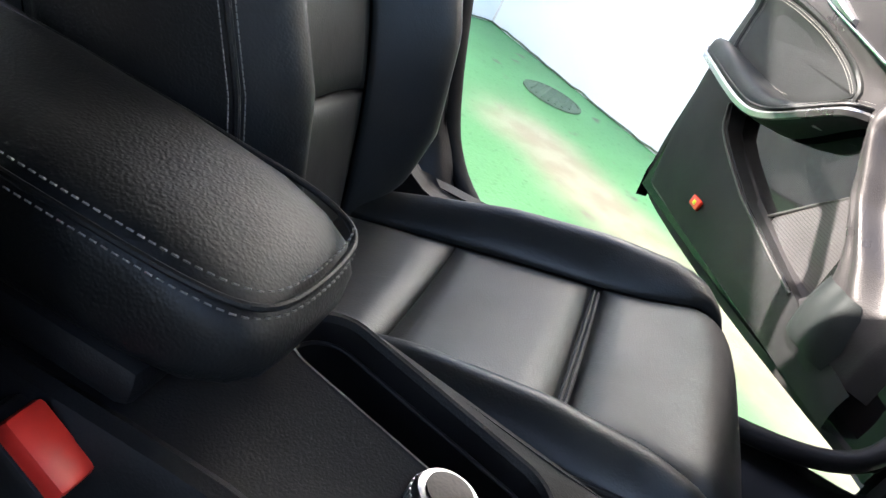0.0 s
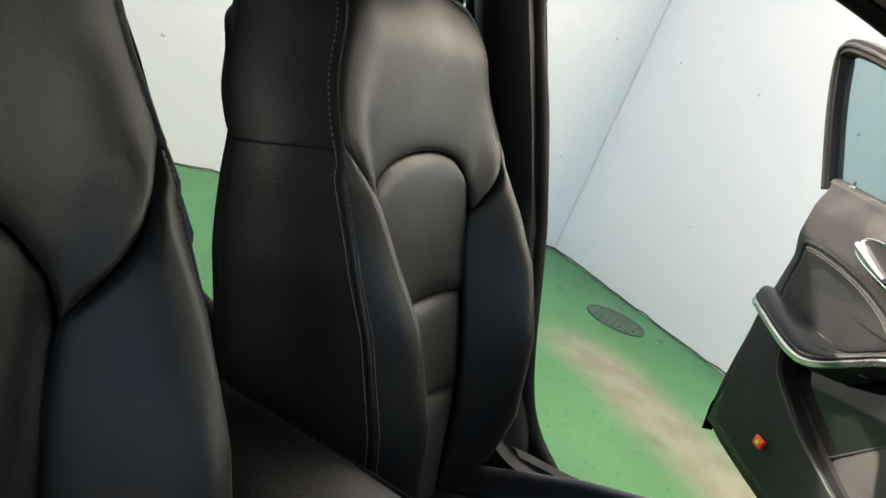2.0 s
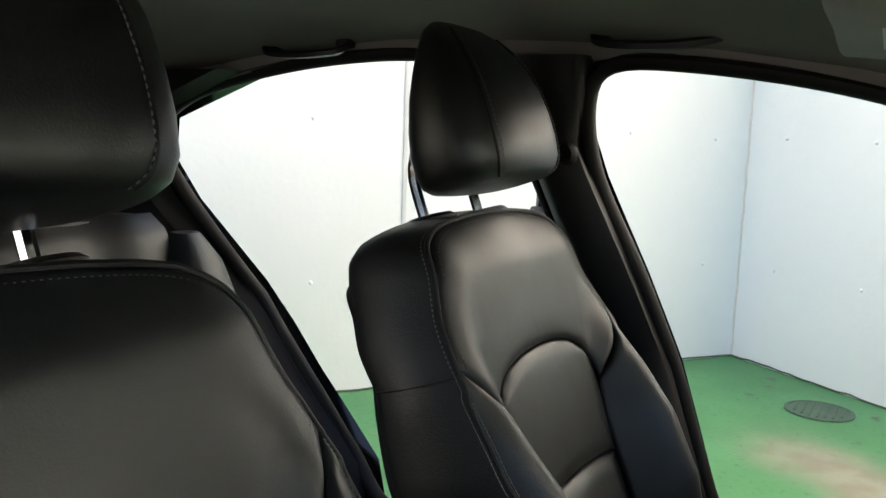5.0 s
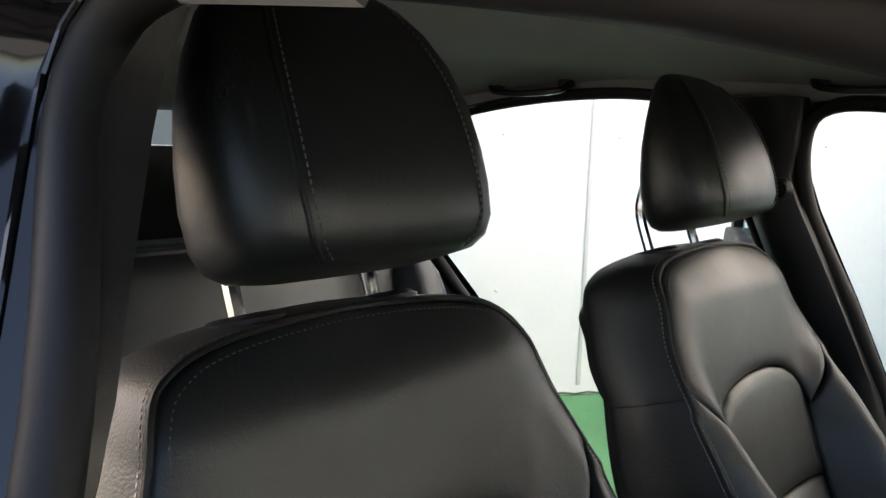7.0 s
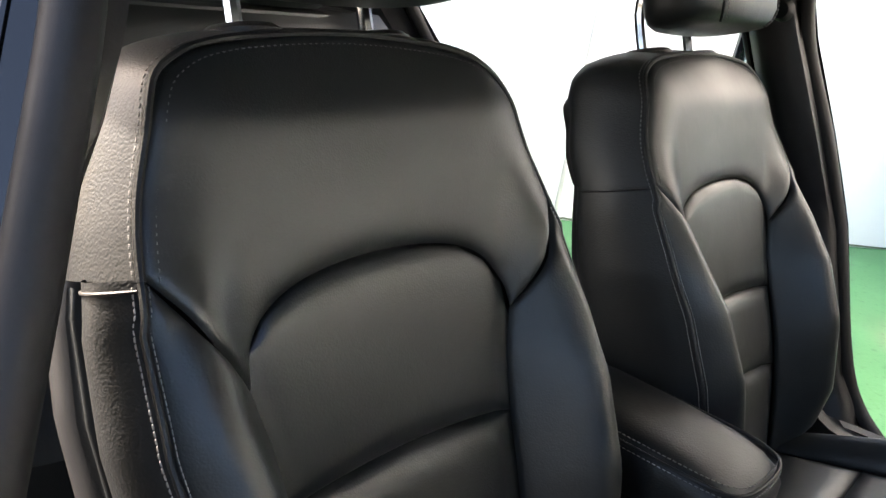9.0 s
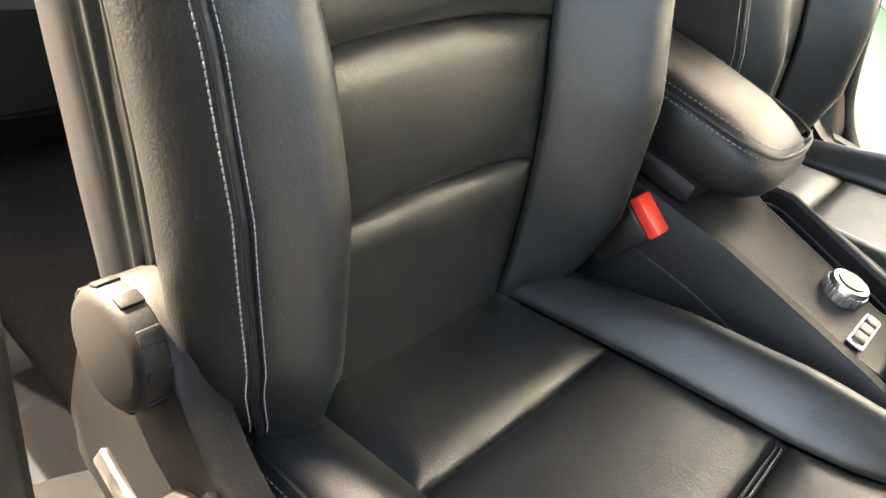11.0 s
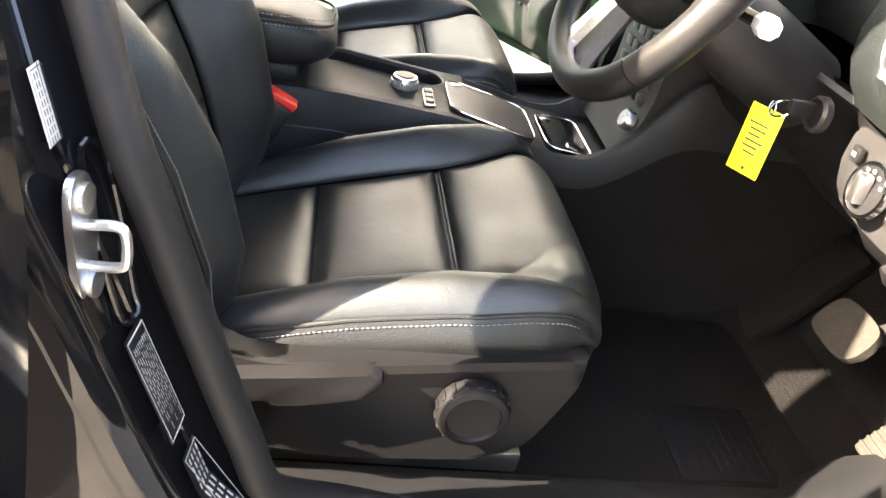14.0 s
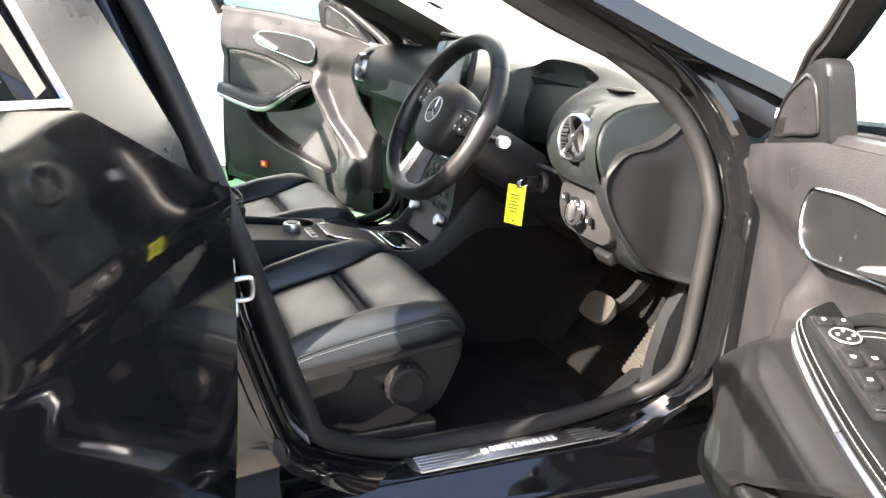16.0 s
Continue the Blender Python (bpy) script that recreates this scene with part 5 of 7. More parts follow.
# ---- dashboard ----
def build_dashboard():
    ob = thing("dashboard", (0, 0.95, 0.6), "black soft-touch dashboard with round vents and instrument hood", "dashboard")
    prof = [(1.30, 0.93), (1.12, 0.985), (0.98, 1.005), (0.88, 1.008), (0.805, 1.000), (0.760, 0.988), (0.735, 0.972), (0.720, 0.950), (0.712, 0.920), (0.715, 0.888), (0.726, 0.862), (0.738, 0.846), (0.742, 0.838)]
    rows = []
    for k in range(121):
        x = -0.735 + 1.47 * k / 120
        f = abs(x) / 0.735
        hood = 0.056 * math.exp(-((x - 0.375) / 0.165) ** 4)
        row = []
        for j, (y, z) in enumerate(prof):
            yy = y + 0.012 * math.cos(f * 3.0) - 0.005 + 0.0
            zz = z + hood * table(y, [(0.70, 0.0), (0.735, 0.15), (0.78, 0.8), (0.84, 1.0), (0.98, 0.35), (1.1, 0.0)])
            recess = 0.11 * smoothstep(0.178 - abs(x - 0.372), 0.0, 0.035) * table(y, [(0.72, 1.0), (0.76, 0.9), (0.80, 0.4), (0.86, 0.0)])
            bowl = 0.055 * smoothstep(0.054 - math.hypot(abs(x) - 0.648, z - 0.931), 0.0, 0.028) if y < 0.78 else 0.0
            row.append(Vector((x * (1 - 0.40 * max(0.0, z - 0.90) * smoothstep(f, 0.75, 1.0)), yy + recess + bowl, zz)))
        rows.append(row)
    part("dash_top", loft(rows, closed=False), PLASTIC_SOFT, ob, "black soft-touch dash top", angle=50)
    prof2 = [(0.744, 0.838), (0.738, 0.832), (0.744, 0.80), (0.755, 0.76), (0.775, 0.715), (0.81, 0.675), (0.87, 0.655), (1.02, 0.66)]
    for x0, x1 in ((-0.735, -0.12), (0.12, 0.735)):
        rows = [[Vector((x0 + (x1 - x0) * k / 24, y + 0.02 * abs(x0 + (x1 - x0) * k / 24) + (0.04 if 0.22 < x0 + (x1 - x0) * k / 24 < 0.54 and z < 0.82 else 0), z)) for y, z in prof2] for k in range(25)]
        part("lower_dash", loft(rows, closed=False), PLASTIC, ob, "black lower dash panel", angle=50)
    # decorative strip on the passenger side
    part("trim_panel", surface(lambda s, t: Vector((-0.58 + 0.44 * s, 0.706 + 0.006 * math.cos(s * 3), 0.862 + 0.055 * t + 0.01 * s)), 14, 6), PLASTIC_DARK, ob, "dark trim strip")
    # end caps
    for side in (1, -1):
        wall = [(1.30, 0.92), (1.12, 0.98), (0.98, 1.0), (0.88, 1.003), (0.805, 0.995), (0.765, 0.982), (0.735, 0.962), (0.722, 0.94), (0.716, 0.915), (0.722, 0.888), (0.735, 0.862), (0.752, 0.838), (0.768, 0.80), (0.78, 0.76), (0.80, 0.715), (0.835, 0.68), (0.895, 0.66), (1.02, 0.665), (1.3, 0.67)]
        part("dash_side", plate(wall, 0.02, lambda a, b, d, side=side: Vector((side * (0.743 - 0.32 * max(0.0, b - 0.89) + d), a - 0.017, b + 0.004)), 0.006), PLASTIC_SOFT, ob, "black soft-touch end of the dash")
        cap = [(0.713, 0.855), (0.728, 0.895), (0.758, 0.919), (0.810, 0.930), (0.858, 0.952), (0.893, 0.980), (0.915, 1.005), (0.945, 1.0), (0.957, 0.83), (0.945, 0.668), (0.90, 0.66), (0.86, 0.675), (0.80, 0.715), (0.745, 0.785)]
        outline = [(p.x, p.y) for p in spline([(a, b, 0) for a, b in cap], 60, closed=True)]
        mid = sum((Vector((a, b, 0)) for a, b in outline), Vector()) / 60
        face = lambda a, b: 0.750 + 0.028 * smoothstep(a, 0.862, 0.955) * (1 - smoothstep(b, 0.80, 0.97)) - 0.24 * max(0.0, b - 0.90) - 0.008 * smoothstep(a, 0.80, 0.72)
        rings = [[Vector((side * (face(mid.x + (a - mid.x) * k, mid.y + (b - mid.y) * k) + o), mid.x + (a - mid.x) * k, mid.y + (b - mid.y) * k)) for a, b in outline] for k, o in ((1.0, -0.03), (1.0, -0.003), (0.988, 0.003), (0.972, 0.0045), (0.955, 0.003), (0.93, 0.0005), (0.88, 0.0), (0.82, 0.0), (0.74, 0.0), (0.66, 0.0), (0.58, 0.0), (0.48, 0.0), (0.36, 0.0), (0.2, 0.0), (0.02, 0.0))]
        part("end_cap", loft(rings), PLASTIC, ob, "black plastic end panel of the dash")
        build_vent(Vector((side * 0.648, 0.702, 0.931)), Vector((side * 0.05, -1, 0.10)), 0.045, ob)
        lv = thing_part_demister(side, ob)
    # instruments
    bowl = part("instrument_panel", surface(lambda s, t: Vector((0.21 + 0.325 * s, 0.872 - 0.03 * t, 0.875 + 0.125 * t)), 14, 8), SCREEN, ob, "dark instrument panel")
    for x in (0.305, 0.470):
        c = Vector((x, 0.852, 0.945))
        part("gauge_ring", disc([(0.050, 0.0), (0.051, 0.012), (0.056, 0.012), (0.057, 0.0)], c, (0, -1, 0.25), 40), CHROME, ob, "chrome gauge ring")
        part("gauge_face", disc([(0.051, 0.002), (0.051, 0.004), (0.0, 0.004)], c, (0, -1, 0.25), 40), PLASTIC_DARK, ob)
        marks = bmesh.new()
        nrm = Vector((0, -1, 0.25)).normalized()
        up = Vector((0, 0.25, 1)).normalized()
        for i in range(25):
            a = radians(-130 + 260 * i / 24)
            d = up * math.cos(a) + Vector((1, 0, 0)) * math.sin(a)
            box((0.0015, 0.001, 0.007 if i % 2 else 0.010), c + d * 0.042 + nrm * 0.0055, 0, Matrix.Rotation(a, 3, "Y"), marks)
        tagged(part("scale_marks", marks, WHITE, ob, "white scale marks"), kind="stuff")
        part("needle", box((0.0022, 0.002, 0.040), c + up * 0.012 * (1 if x < 0.4 else -1) + nrm * 0.008 + Vector((-0.012, 0, 0)), 0.0006, Matrix.Rotation(radians(-125 if x > 0.4 else -140), 3, "Y")), RED, ob, "red needle")
    # light switch panel, ignition, small flap
    part("switch_panel", plate([(p.x, p.y) for p in spline([(a, b, 0) for a, b in ((0.545, 0.735), (0.545, 0.81), (0.575, 0.822), (0.70, 0.815), (0.718, 0.76), (0.69, 0.725))], 50, closed=True)], 0.02, lambda a, b, d: Vector((a, 0.752 - d + (0.80 - b) * 0.15, b)), 0.004), PLASTIC_GREY, ob, "grey switch panel")
    c = Vector((0.612, 0.746, 0.772))
    ax = Vector((0, -1, 0.15))
    part("switch_ring", disc([(0.026, 0.0), (0.027, 0.006), (0.031, 0.006), (0.032, 0.0)], c, ax, 36), CHROME, ob, "chrome ring")
    part("switch_face", disc([(0.0265, 0.001), (0.0265, 0.004), (0.0, 0.004)], c, ax, 36), PLASTIC_DARK, ob)
    part("switch_knob", box((0.014, 0.016, 0.034), c + ax.normalized() * 0.012, 0.004), SATIN, ob, "silver light switch knob")
    sym = bmesh.new()
    for i, a in enumerate((-60, -30, 0, 30, 60, 150, 210)):
        d = Vector((math.sin(radians(a)), 0, math.cos(radians(a))))
        box((0.004, 0.001, 0.003), c + d * 0.0215 + ax.normalized() * 0.0045, 0, None, sym)
    tagged(part("symbols", sym, WHITE, ob), kind="stuff")
    for x, z in ((0.572, 0.795), (0.663, 0.768)):
        part("push_button", box((0.014, 0.008, 0.018), (x, 0.744, z), 0.002), PLASTIC_DARK, ob)
        part("symbols", box((0.005, 0.001, 0.004), (x, 0.7395, z), 0), WHITE, ob)
    part("release_flap", box((0.055, 0.02, 0.028), (0.655, 0.80, 0.688), 0.006, Matrix.Rotation(radians(35), 3, "X")), PLASTIC_DARK, ob, "black release handle below the dash")
    part("symbols", box((0.008, 0.001, 0.006), (0.648, 0.789, 0.692), 0), WHITE, ob)
    # knee panel under the column
    part("knee_panel", surface(lambda s, t: Vector((0.17 + 0.40 * s, 0.80 + 0.13 * t - 0.03 * math.sin(math.pi * s), 0.835 - 0.20 * t)), 12, 10), PLASTIC_DARK, ob, "black panel below the steering column")
    return ob


def thing_part_demister(side, ob):
    """The small slatted vent on top of the dash."""
    c = Vector((side * 0.562, 0.845, 1.011))
    rim = spline([c + Vector((a, b, 0.001)) for a, b in ((-0.045, -0.012), (0, -0.020), (0.045, -0.012), (0.048, 0.012), (0, 0.020), (-0.045, 0.014))], 36, closed=True)
    part("demister_rim", sweep(rim, 0.0025, closed=True), PLASTIC_DARK, ob)
    part("demister_bowl", box((0.085, 0.030, 0.003), c, 0.001), PLASTIC_DARK, ob)
    for i in range(6):
        part("slat", box((0.004, 0.032, 0.003), c + Vector((-0.034 + 0.0136 * i, 0, 0.003)), 0.001, Matrix.Rotation(radians(25), 3, "Z")), PLASTIC_GREY, ob)


build_console()
build_dashboard()


def build_screen():
    ob = thing("tablet_display", (0, 0.74, 0.98), "slim black tablet display standing on the dash", "display")
    turn = Matrix.Rotation(radians(-8), 3, "X")
    part("housing", box((0.225, 0.014, 0.138), (0, 0.742, 1.010), 0.006, turn), PLASTIC_DARK, ob)
    part("glass_panel", box((0.213, 0.003, 0.126), (0, 0.7345, 1.009), 0.001, turn), SCREEN, ob, "dark display glass")
    part("foot", box((0.10, 0.05, 0.05), (0, 0.765, 0.955), 0.012), PLASTIC_DARK, ob)


build_screen()


# ---- steering wheel and column ----
def build_wheel():
    c = Vector((0.385, 0.545, 0.930))
    tilt = radians(28)
    n = Vector((0, -math.cos(tilt), math.sin(tilt)))
    v = Vector((0, math.sin(tilt), math.cos(tilt)))
    u = Vector((1, 0, 0))
    spin = radians(-8)
    u, v = u * math.cos(spin) + v * math.sin(spin), v * math.cos(spin) - u * math.sin(spin)
    ob = thing("steering_wheel", c, "black leather three-spoke steering wheel with silver lower spoke", "steering wheel")
    P = lambda a, b, d=0.0: c + u * a + v * b + n * d

    def rim_part(a0, a1, r_minor, mat, label):
        secs = []
        for i in range(int(abs(a1 - a0) / 4) + 2):
            a = radians(a0 + (a1 - a0) * i / (int(abs(a1 - a0) / 4) + 1))
            e = u * math.cos(a) + v * math.sin(a)
            fat = 1 + 0.12 * math.exp(-((math.degrees(a) % 180 - 20) / 18) ** 2)
            flat = 1 - 0.05 * max(0, -math.sin(a)) ** 6
            secs.append([c + e * (0.178 * flat + r_minor * 0.88 * fat * math.cos(k * math.pi / 8)) + n * (r_minor * fat * math.sin(k * math.pi / 8)) for k in range(16)])
        part("rim", loft(secs), mat, ob, label)
    rim_leather = material("smooth_rim_leather", (0.0065, 0.0070, 0.0072), 0.40, spec=0.30, grain=0.1, grain_size=0.0016, kind="pebble", spread=0.2, sheen=(0.90, 0.97, 1.0))
    perforated = material("perforated_leather", (0.009, 0.009, 0.009), 0.42, spec=0.4, grain=0.22, grain_size=0.0014, kind="pebble", spread=0.3)
    for a0, a1, mat, lab in ((50, 130, rim_leather, "smooth black leather rim"), (130.4, 209.6, perforated, "perforated leather grip"), (210, 330, rim_leather, "smooth black leather rim"), (330.4, 409.6, perforated, "perforated leather grip")):
        rim_part(a0, a1, 0.0200, mat, lab)
    hub = [(0.0, 0.062), (0.040, 0.060), (0.068, 0.040), (0.080, 0.010), (0.066, -0.030), (0.045, -0.055), (0.0, -0.064), (-0.045, -0.055), (-0.066, -0.030), (-0.080, 0.010), (-0.068, 0.040), (-0.040, 0.060)]
    ring = [(p.x, p.y) for p in spline([(a * 1.16, b * 1.2, 0) for a, b in hub], 60, closed=True)]
    part("airbag_cover", loft([[P(a * k, b * k, d) for a, b in ring] for k, d in ((0.92, -0.035), (1.0, -0.015), (1.0, 0.002), (0.97, 0.012), (0.88, 0.020), (0.6, 0.026), (0.3, 0.029))]), LEATHER_SIDE, ob, "black airbag cover")
    part("emblem_ring", disc([(0.0265, 0.0), (0.0265, 0.003), (0.029, 0.003), (0.029, 0.0)], P(0, 0.004, 0.027), n, 36), SATIN, ob, "chrome ring emblem")
    part("emblem_disc", disc([(0.0245, 0.0), (0.0245, 0.0015), (0.0, 0.002)], P(0, 0.004, 0.0275), n, 32), PLASTIC_DARK, ob)
    star = bmesh.new()
    for k in range(3):
        a = radians(90 + 120 * k)
        e, s = u * math.cos(a) + v * math.sin(a), v * math.cos(a) - u * math.sin(a)
        o = P(0, 0.004, 0.030)
        loft([[o + e * f + s * w + n * h for w, h in ((-q, 0), (0, 0.002), (q, 0))] for f, q in ((0.0, 0.005), (0.024, 0.0008))], star)
    part("emblem_bars", star, CHROME, ob)
    for side in (1, -1):
        secs = [[P(side * x, 0.012 + dy * k + b, d + 0.004) for k, d in ((-1, -0.012), (-0.9, 0.004), (0.9, 0.004), (1, -0.012))] for x, dy, b in ((0.065, 0.032, 0.0), (0.10, 0.030, 0.004), (0.14, 0.026, 0.010), (0.168, 0.024, 0.014))]
        part("spoke", loft(secs), PLASTIC_DARK, ob, "black side spoke")
        for i in range(2):
            for j in range(2):
                part("wheel_button", box((0.021, 0.017, 0.007), P(side * (0.098 + 0.025 * i), 0.004 + 0.022 * j, 0.011), 0.003, Matrix((u, v, n)).transposed()), PLASTIC_GREY, ob, "grey wheel button")
                part("symbols", box((0.007, 0.003, 0.0006), P(side * (0.098 + 0.025 * i), 0.004 + 0.022 * j, 0.0150), 0, Matrix((u, v, n)).transposed()), WHITE, ob)
    for side in (1, -1):
        secs = [[P(side * (x + w * k), y, d) for k, d in ((-1, -0.004), (-0.7, 0.006), (0.7, 0.006), (1, -0.004))] for x, y, w in ((0.024, -0.055, 0.014), (0.028, -0.09, 0.014), (0.034, -0.13, 0.017), (0.042, -0.162, 0.022))]
        # right blade's shade is put into its material, dark instead of silver
        part("lower_spoke", loft(secs), SATIN if side < 0 else PLASTIC_DARK, ob, "satin silver lower spoke" if side < 0 else "lower spoke darkened for shade")
    part("spoke_back", loft([[P(x, y, -0.012 + d) for x, d in ((-w, 0), (w, 0), (w, 0.008), (-w, 0.008))] for y, w in ((-0.05, 0.03), (-0.16, 0.045))]), PLASTIC_DARK, ob)
    # column, stalks
    col = thing("steering_column", P(0, 0, -0.1), "black steering column shroud with ignition and stalk", "steering column")
    part("shroud", loft([[P(0.058 * f * math.cos(t), 0.052 * f * math.sin(t) - 0.012, -d) for t in [2 * math.pi * i / 28 for i in range(28)]] for d, f in ((0.035, 0.72), (0.06, 1.0), (0.16, 1.08), (0.26, 1.05))]), PLASTIC_DARK, col)
    part("stalk", sweep(spline([P(0.05, 0.01, -0.075), P(0.11, 0.02, -0.07), P(0.155, 0.028, -0.062)], 12), 0.008, up=n), PLASTIC_DARK, col)
    part("stalk_tip", sweep([P(0.150, 0.027, -0.064), P(0.172, 0.030, -0.060)], 0.0125, up=n), WHITE, col, "pale stalk end")
    part("stalk", sweep(spline([P(-0.05, 0.01, -0.075), P(-0.11, 0.02, -0.07), P(-0.16, 0.028, -0.062)], 12), 0.008, up=n), PLASTIC_DARK, col)
    # ignition barrel, key and tag
    ig = Vector((0.508, 0.728, 0.810))
    part("ignition_bezel", disc([(0.021, 0.0), (0.021, 0.008), (0.017, 0.011), (0.015, 0.006), (0.0, 0.006)], ig, (0, -1, 0.1), 30), PLASTIC_DARK, col, "black ignition barrel")
    key = thing("car_key", ig, "car key in the ignition with a yellow tag", "key")
    part("key_bow", box((0.010, 0.032, 0.020), ig + Vector((-0.004, -0.024, 0.003)), 0.004), NEAR_BLACK, key)
    part("key_ring", sweep([Vector((0.490, 0.690, 0.812)) + Vector((0.016 * math.cos(a), 0.010 * math.sin(a), 0.009 * math.sin(a) - 0.006)) for a in [2 * math.pi * i / 24 for i in range(24)]], 0.0014, closed=True), CHROME, key, "steel key ring")
    part("key_ring", sweep([Vector((0.474, 0.688, 0.800)) + Vector((0.007 * math.cos(a), 0.0, 0.008 * math.sin(a))) for a in [2 * math.pi * i / 16 for i in range(16)]], 0.0010, closed=True, up=(0, 1, 0)), CHROME, key)
    turn = Matrix.Rotation(radians(4), 3, "Y") @ Matrix.Rotation(radians(38), 3, "Z")
    tc = Vector((0.466, 0.688, 0.753))
    part("tag_card", box((0.042, 0.0022, 0.088), tc, 0.004, turn), YELLOW, key, "yellow card tag")
    txt = bmesh.new()
    for i in range(6):
        box((0.024 - 0.004 * (i % 3), 0.0006, 0.0022), tc + turn @ Vector((-0.003 + 0.002 * (i % 2), -0.0015, 0.022 - 0.0075 * i)), 0, turn, txt)
    part("lettering", txt, PRINT, key)
    part("tag_hole", disc([(0.0025, 0.0), (0.0025, 0.0006)], tc + turn @ Vector((0, -0.0012, -0.036)), turn @ Vector((0, -1, 0)), 12), PRINT, key)


build_wheel()


# ---- pedals and mat ----
def build_footwell():
    br = thing("brake_pedal", (0.44, 1.02, 0.34), "dusty ribbed brake pedal", "pedal")
    turn = Matrix.Rotation(radians(-38), 3, "X")
    brake_edge = [(p.x, p.y) for p in spline([(a, b, 0) for a, b in ((-0.050, -0.022), (-0.030, -0.035), (0.030, -0.034), (0.052, -0.018), (0.050, 0.020), (0.030, 0.036), (-0.030, 0.034), (-0.052, 0.018))], 40, closed=True)]
    part("pad", plate(brake_edge, 0.016, lambda a, b, d: Vector((0.440, 0.970, 0.466)) + turn @ Vector((a, d - 0.008, b)), 0.004), PEDAL, br, "dusty ribbed rubber pad")
    for i in range(5):
        part("rib", box((0.075, 0.004, 0.004), Vector((0.440, 0.970, 0.466)) + turn @ Vector((0, -0.009, -0.022 + 0.011 * i)), 0.001, turn), PEDAL, br)
    part("arm", sweep(spline([(0.448, 0.985, 0.468), (0.458, 1.04, 0.51), (0.462, 1.10, 0.60), (0.462, 1.12, 0.70)], 14), [(-0.009, -0.014), (0.009, -0.014), (0.009, 0.014), (-0.009, 0.014)], up=(0, 1, 0)), PLASTIC_DARK, br)
    ac = thing("accelerator_pedal", (0.58, 1.03, 0.30), "tall ribbed accelerator pedal hinged at the floor", "pedal")
    turn = Matrix.Rotation(radians(-36), 3, "X")
    part("pad", box((0.050, 0.014, 0.150), (0.583, 1.000, 0.424), 0.006, turn), PEDAL, ac, "dusty ribbed rubber pad")
    for i in range(12):
        part("rib", box((0.044, 0.004, 0.005), Vector((0.583, 1.000, 0.424)) + turn @ Vector((0, -0.008, -0.062 + 0.0112 * i)), 0.001, turn), PEDAL, ac)
    fr = thing("foot_rest", (0.2, 1.05, 0.28), "black carpeted foot rest", "foot rest")
    part("pad", box((0.11, 0.03, 0.26), (0.19, 1.04, 0.38), 0.012, Matrix.Rotation(radians(-40), 3, "X")), CARPET, fr)
    mat = thing("floor_mat", (0.40, 0.70, 0.285), "black carpet floor mat with ribbed heel pad", "floor mat")
    turn = Matrix.Rotation(radians(-3), 3, "X")
    part("mat", box((0.42, 0.52, 0.010), (0.40, 0.72, 0.292), 0.004), CARPET, mat)
    part("heel_pad", box((0.15, 0.15, 0.006), (0.50, 0.79, 0.297), 0.003), NEAR_BLACK, mat, "ribbed rubber heel pad")
    for i in range(10):
        part("rib", box((0.13, 0.005, 0.003), (0.50, 0.727 + 0.014 * i, 0.300), 0.0012), NEAR_BLACK, mat)
    part("fixing_knob", disc([(0.016, 0.0), (0.016, 0.004), (0.010, 0.007), (0.0, 0.007)], (0.28, 0.54, 0.297), (0, 0, 1), 20), PLASTIC_GREY, mat)


build_footwell()


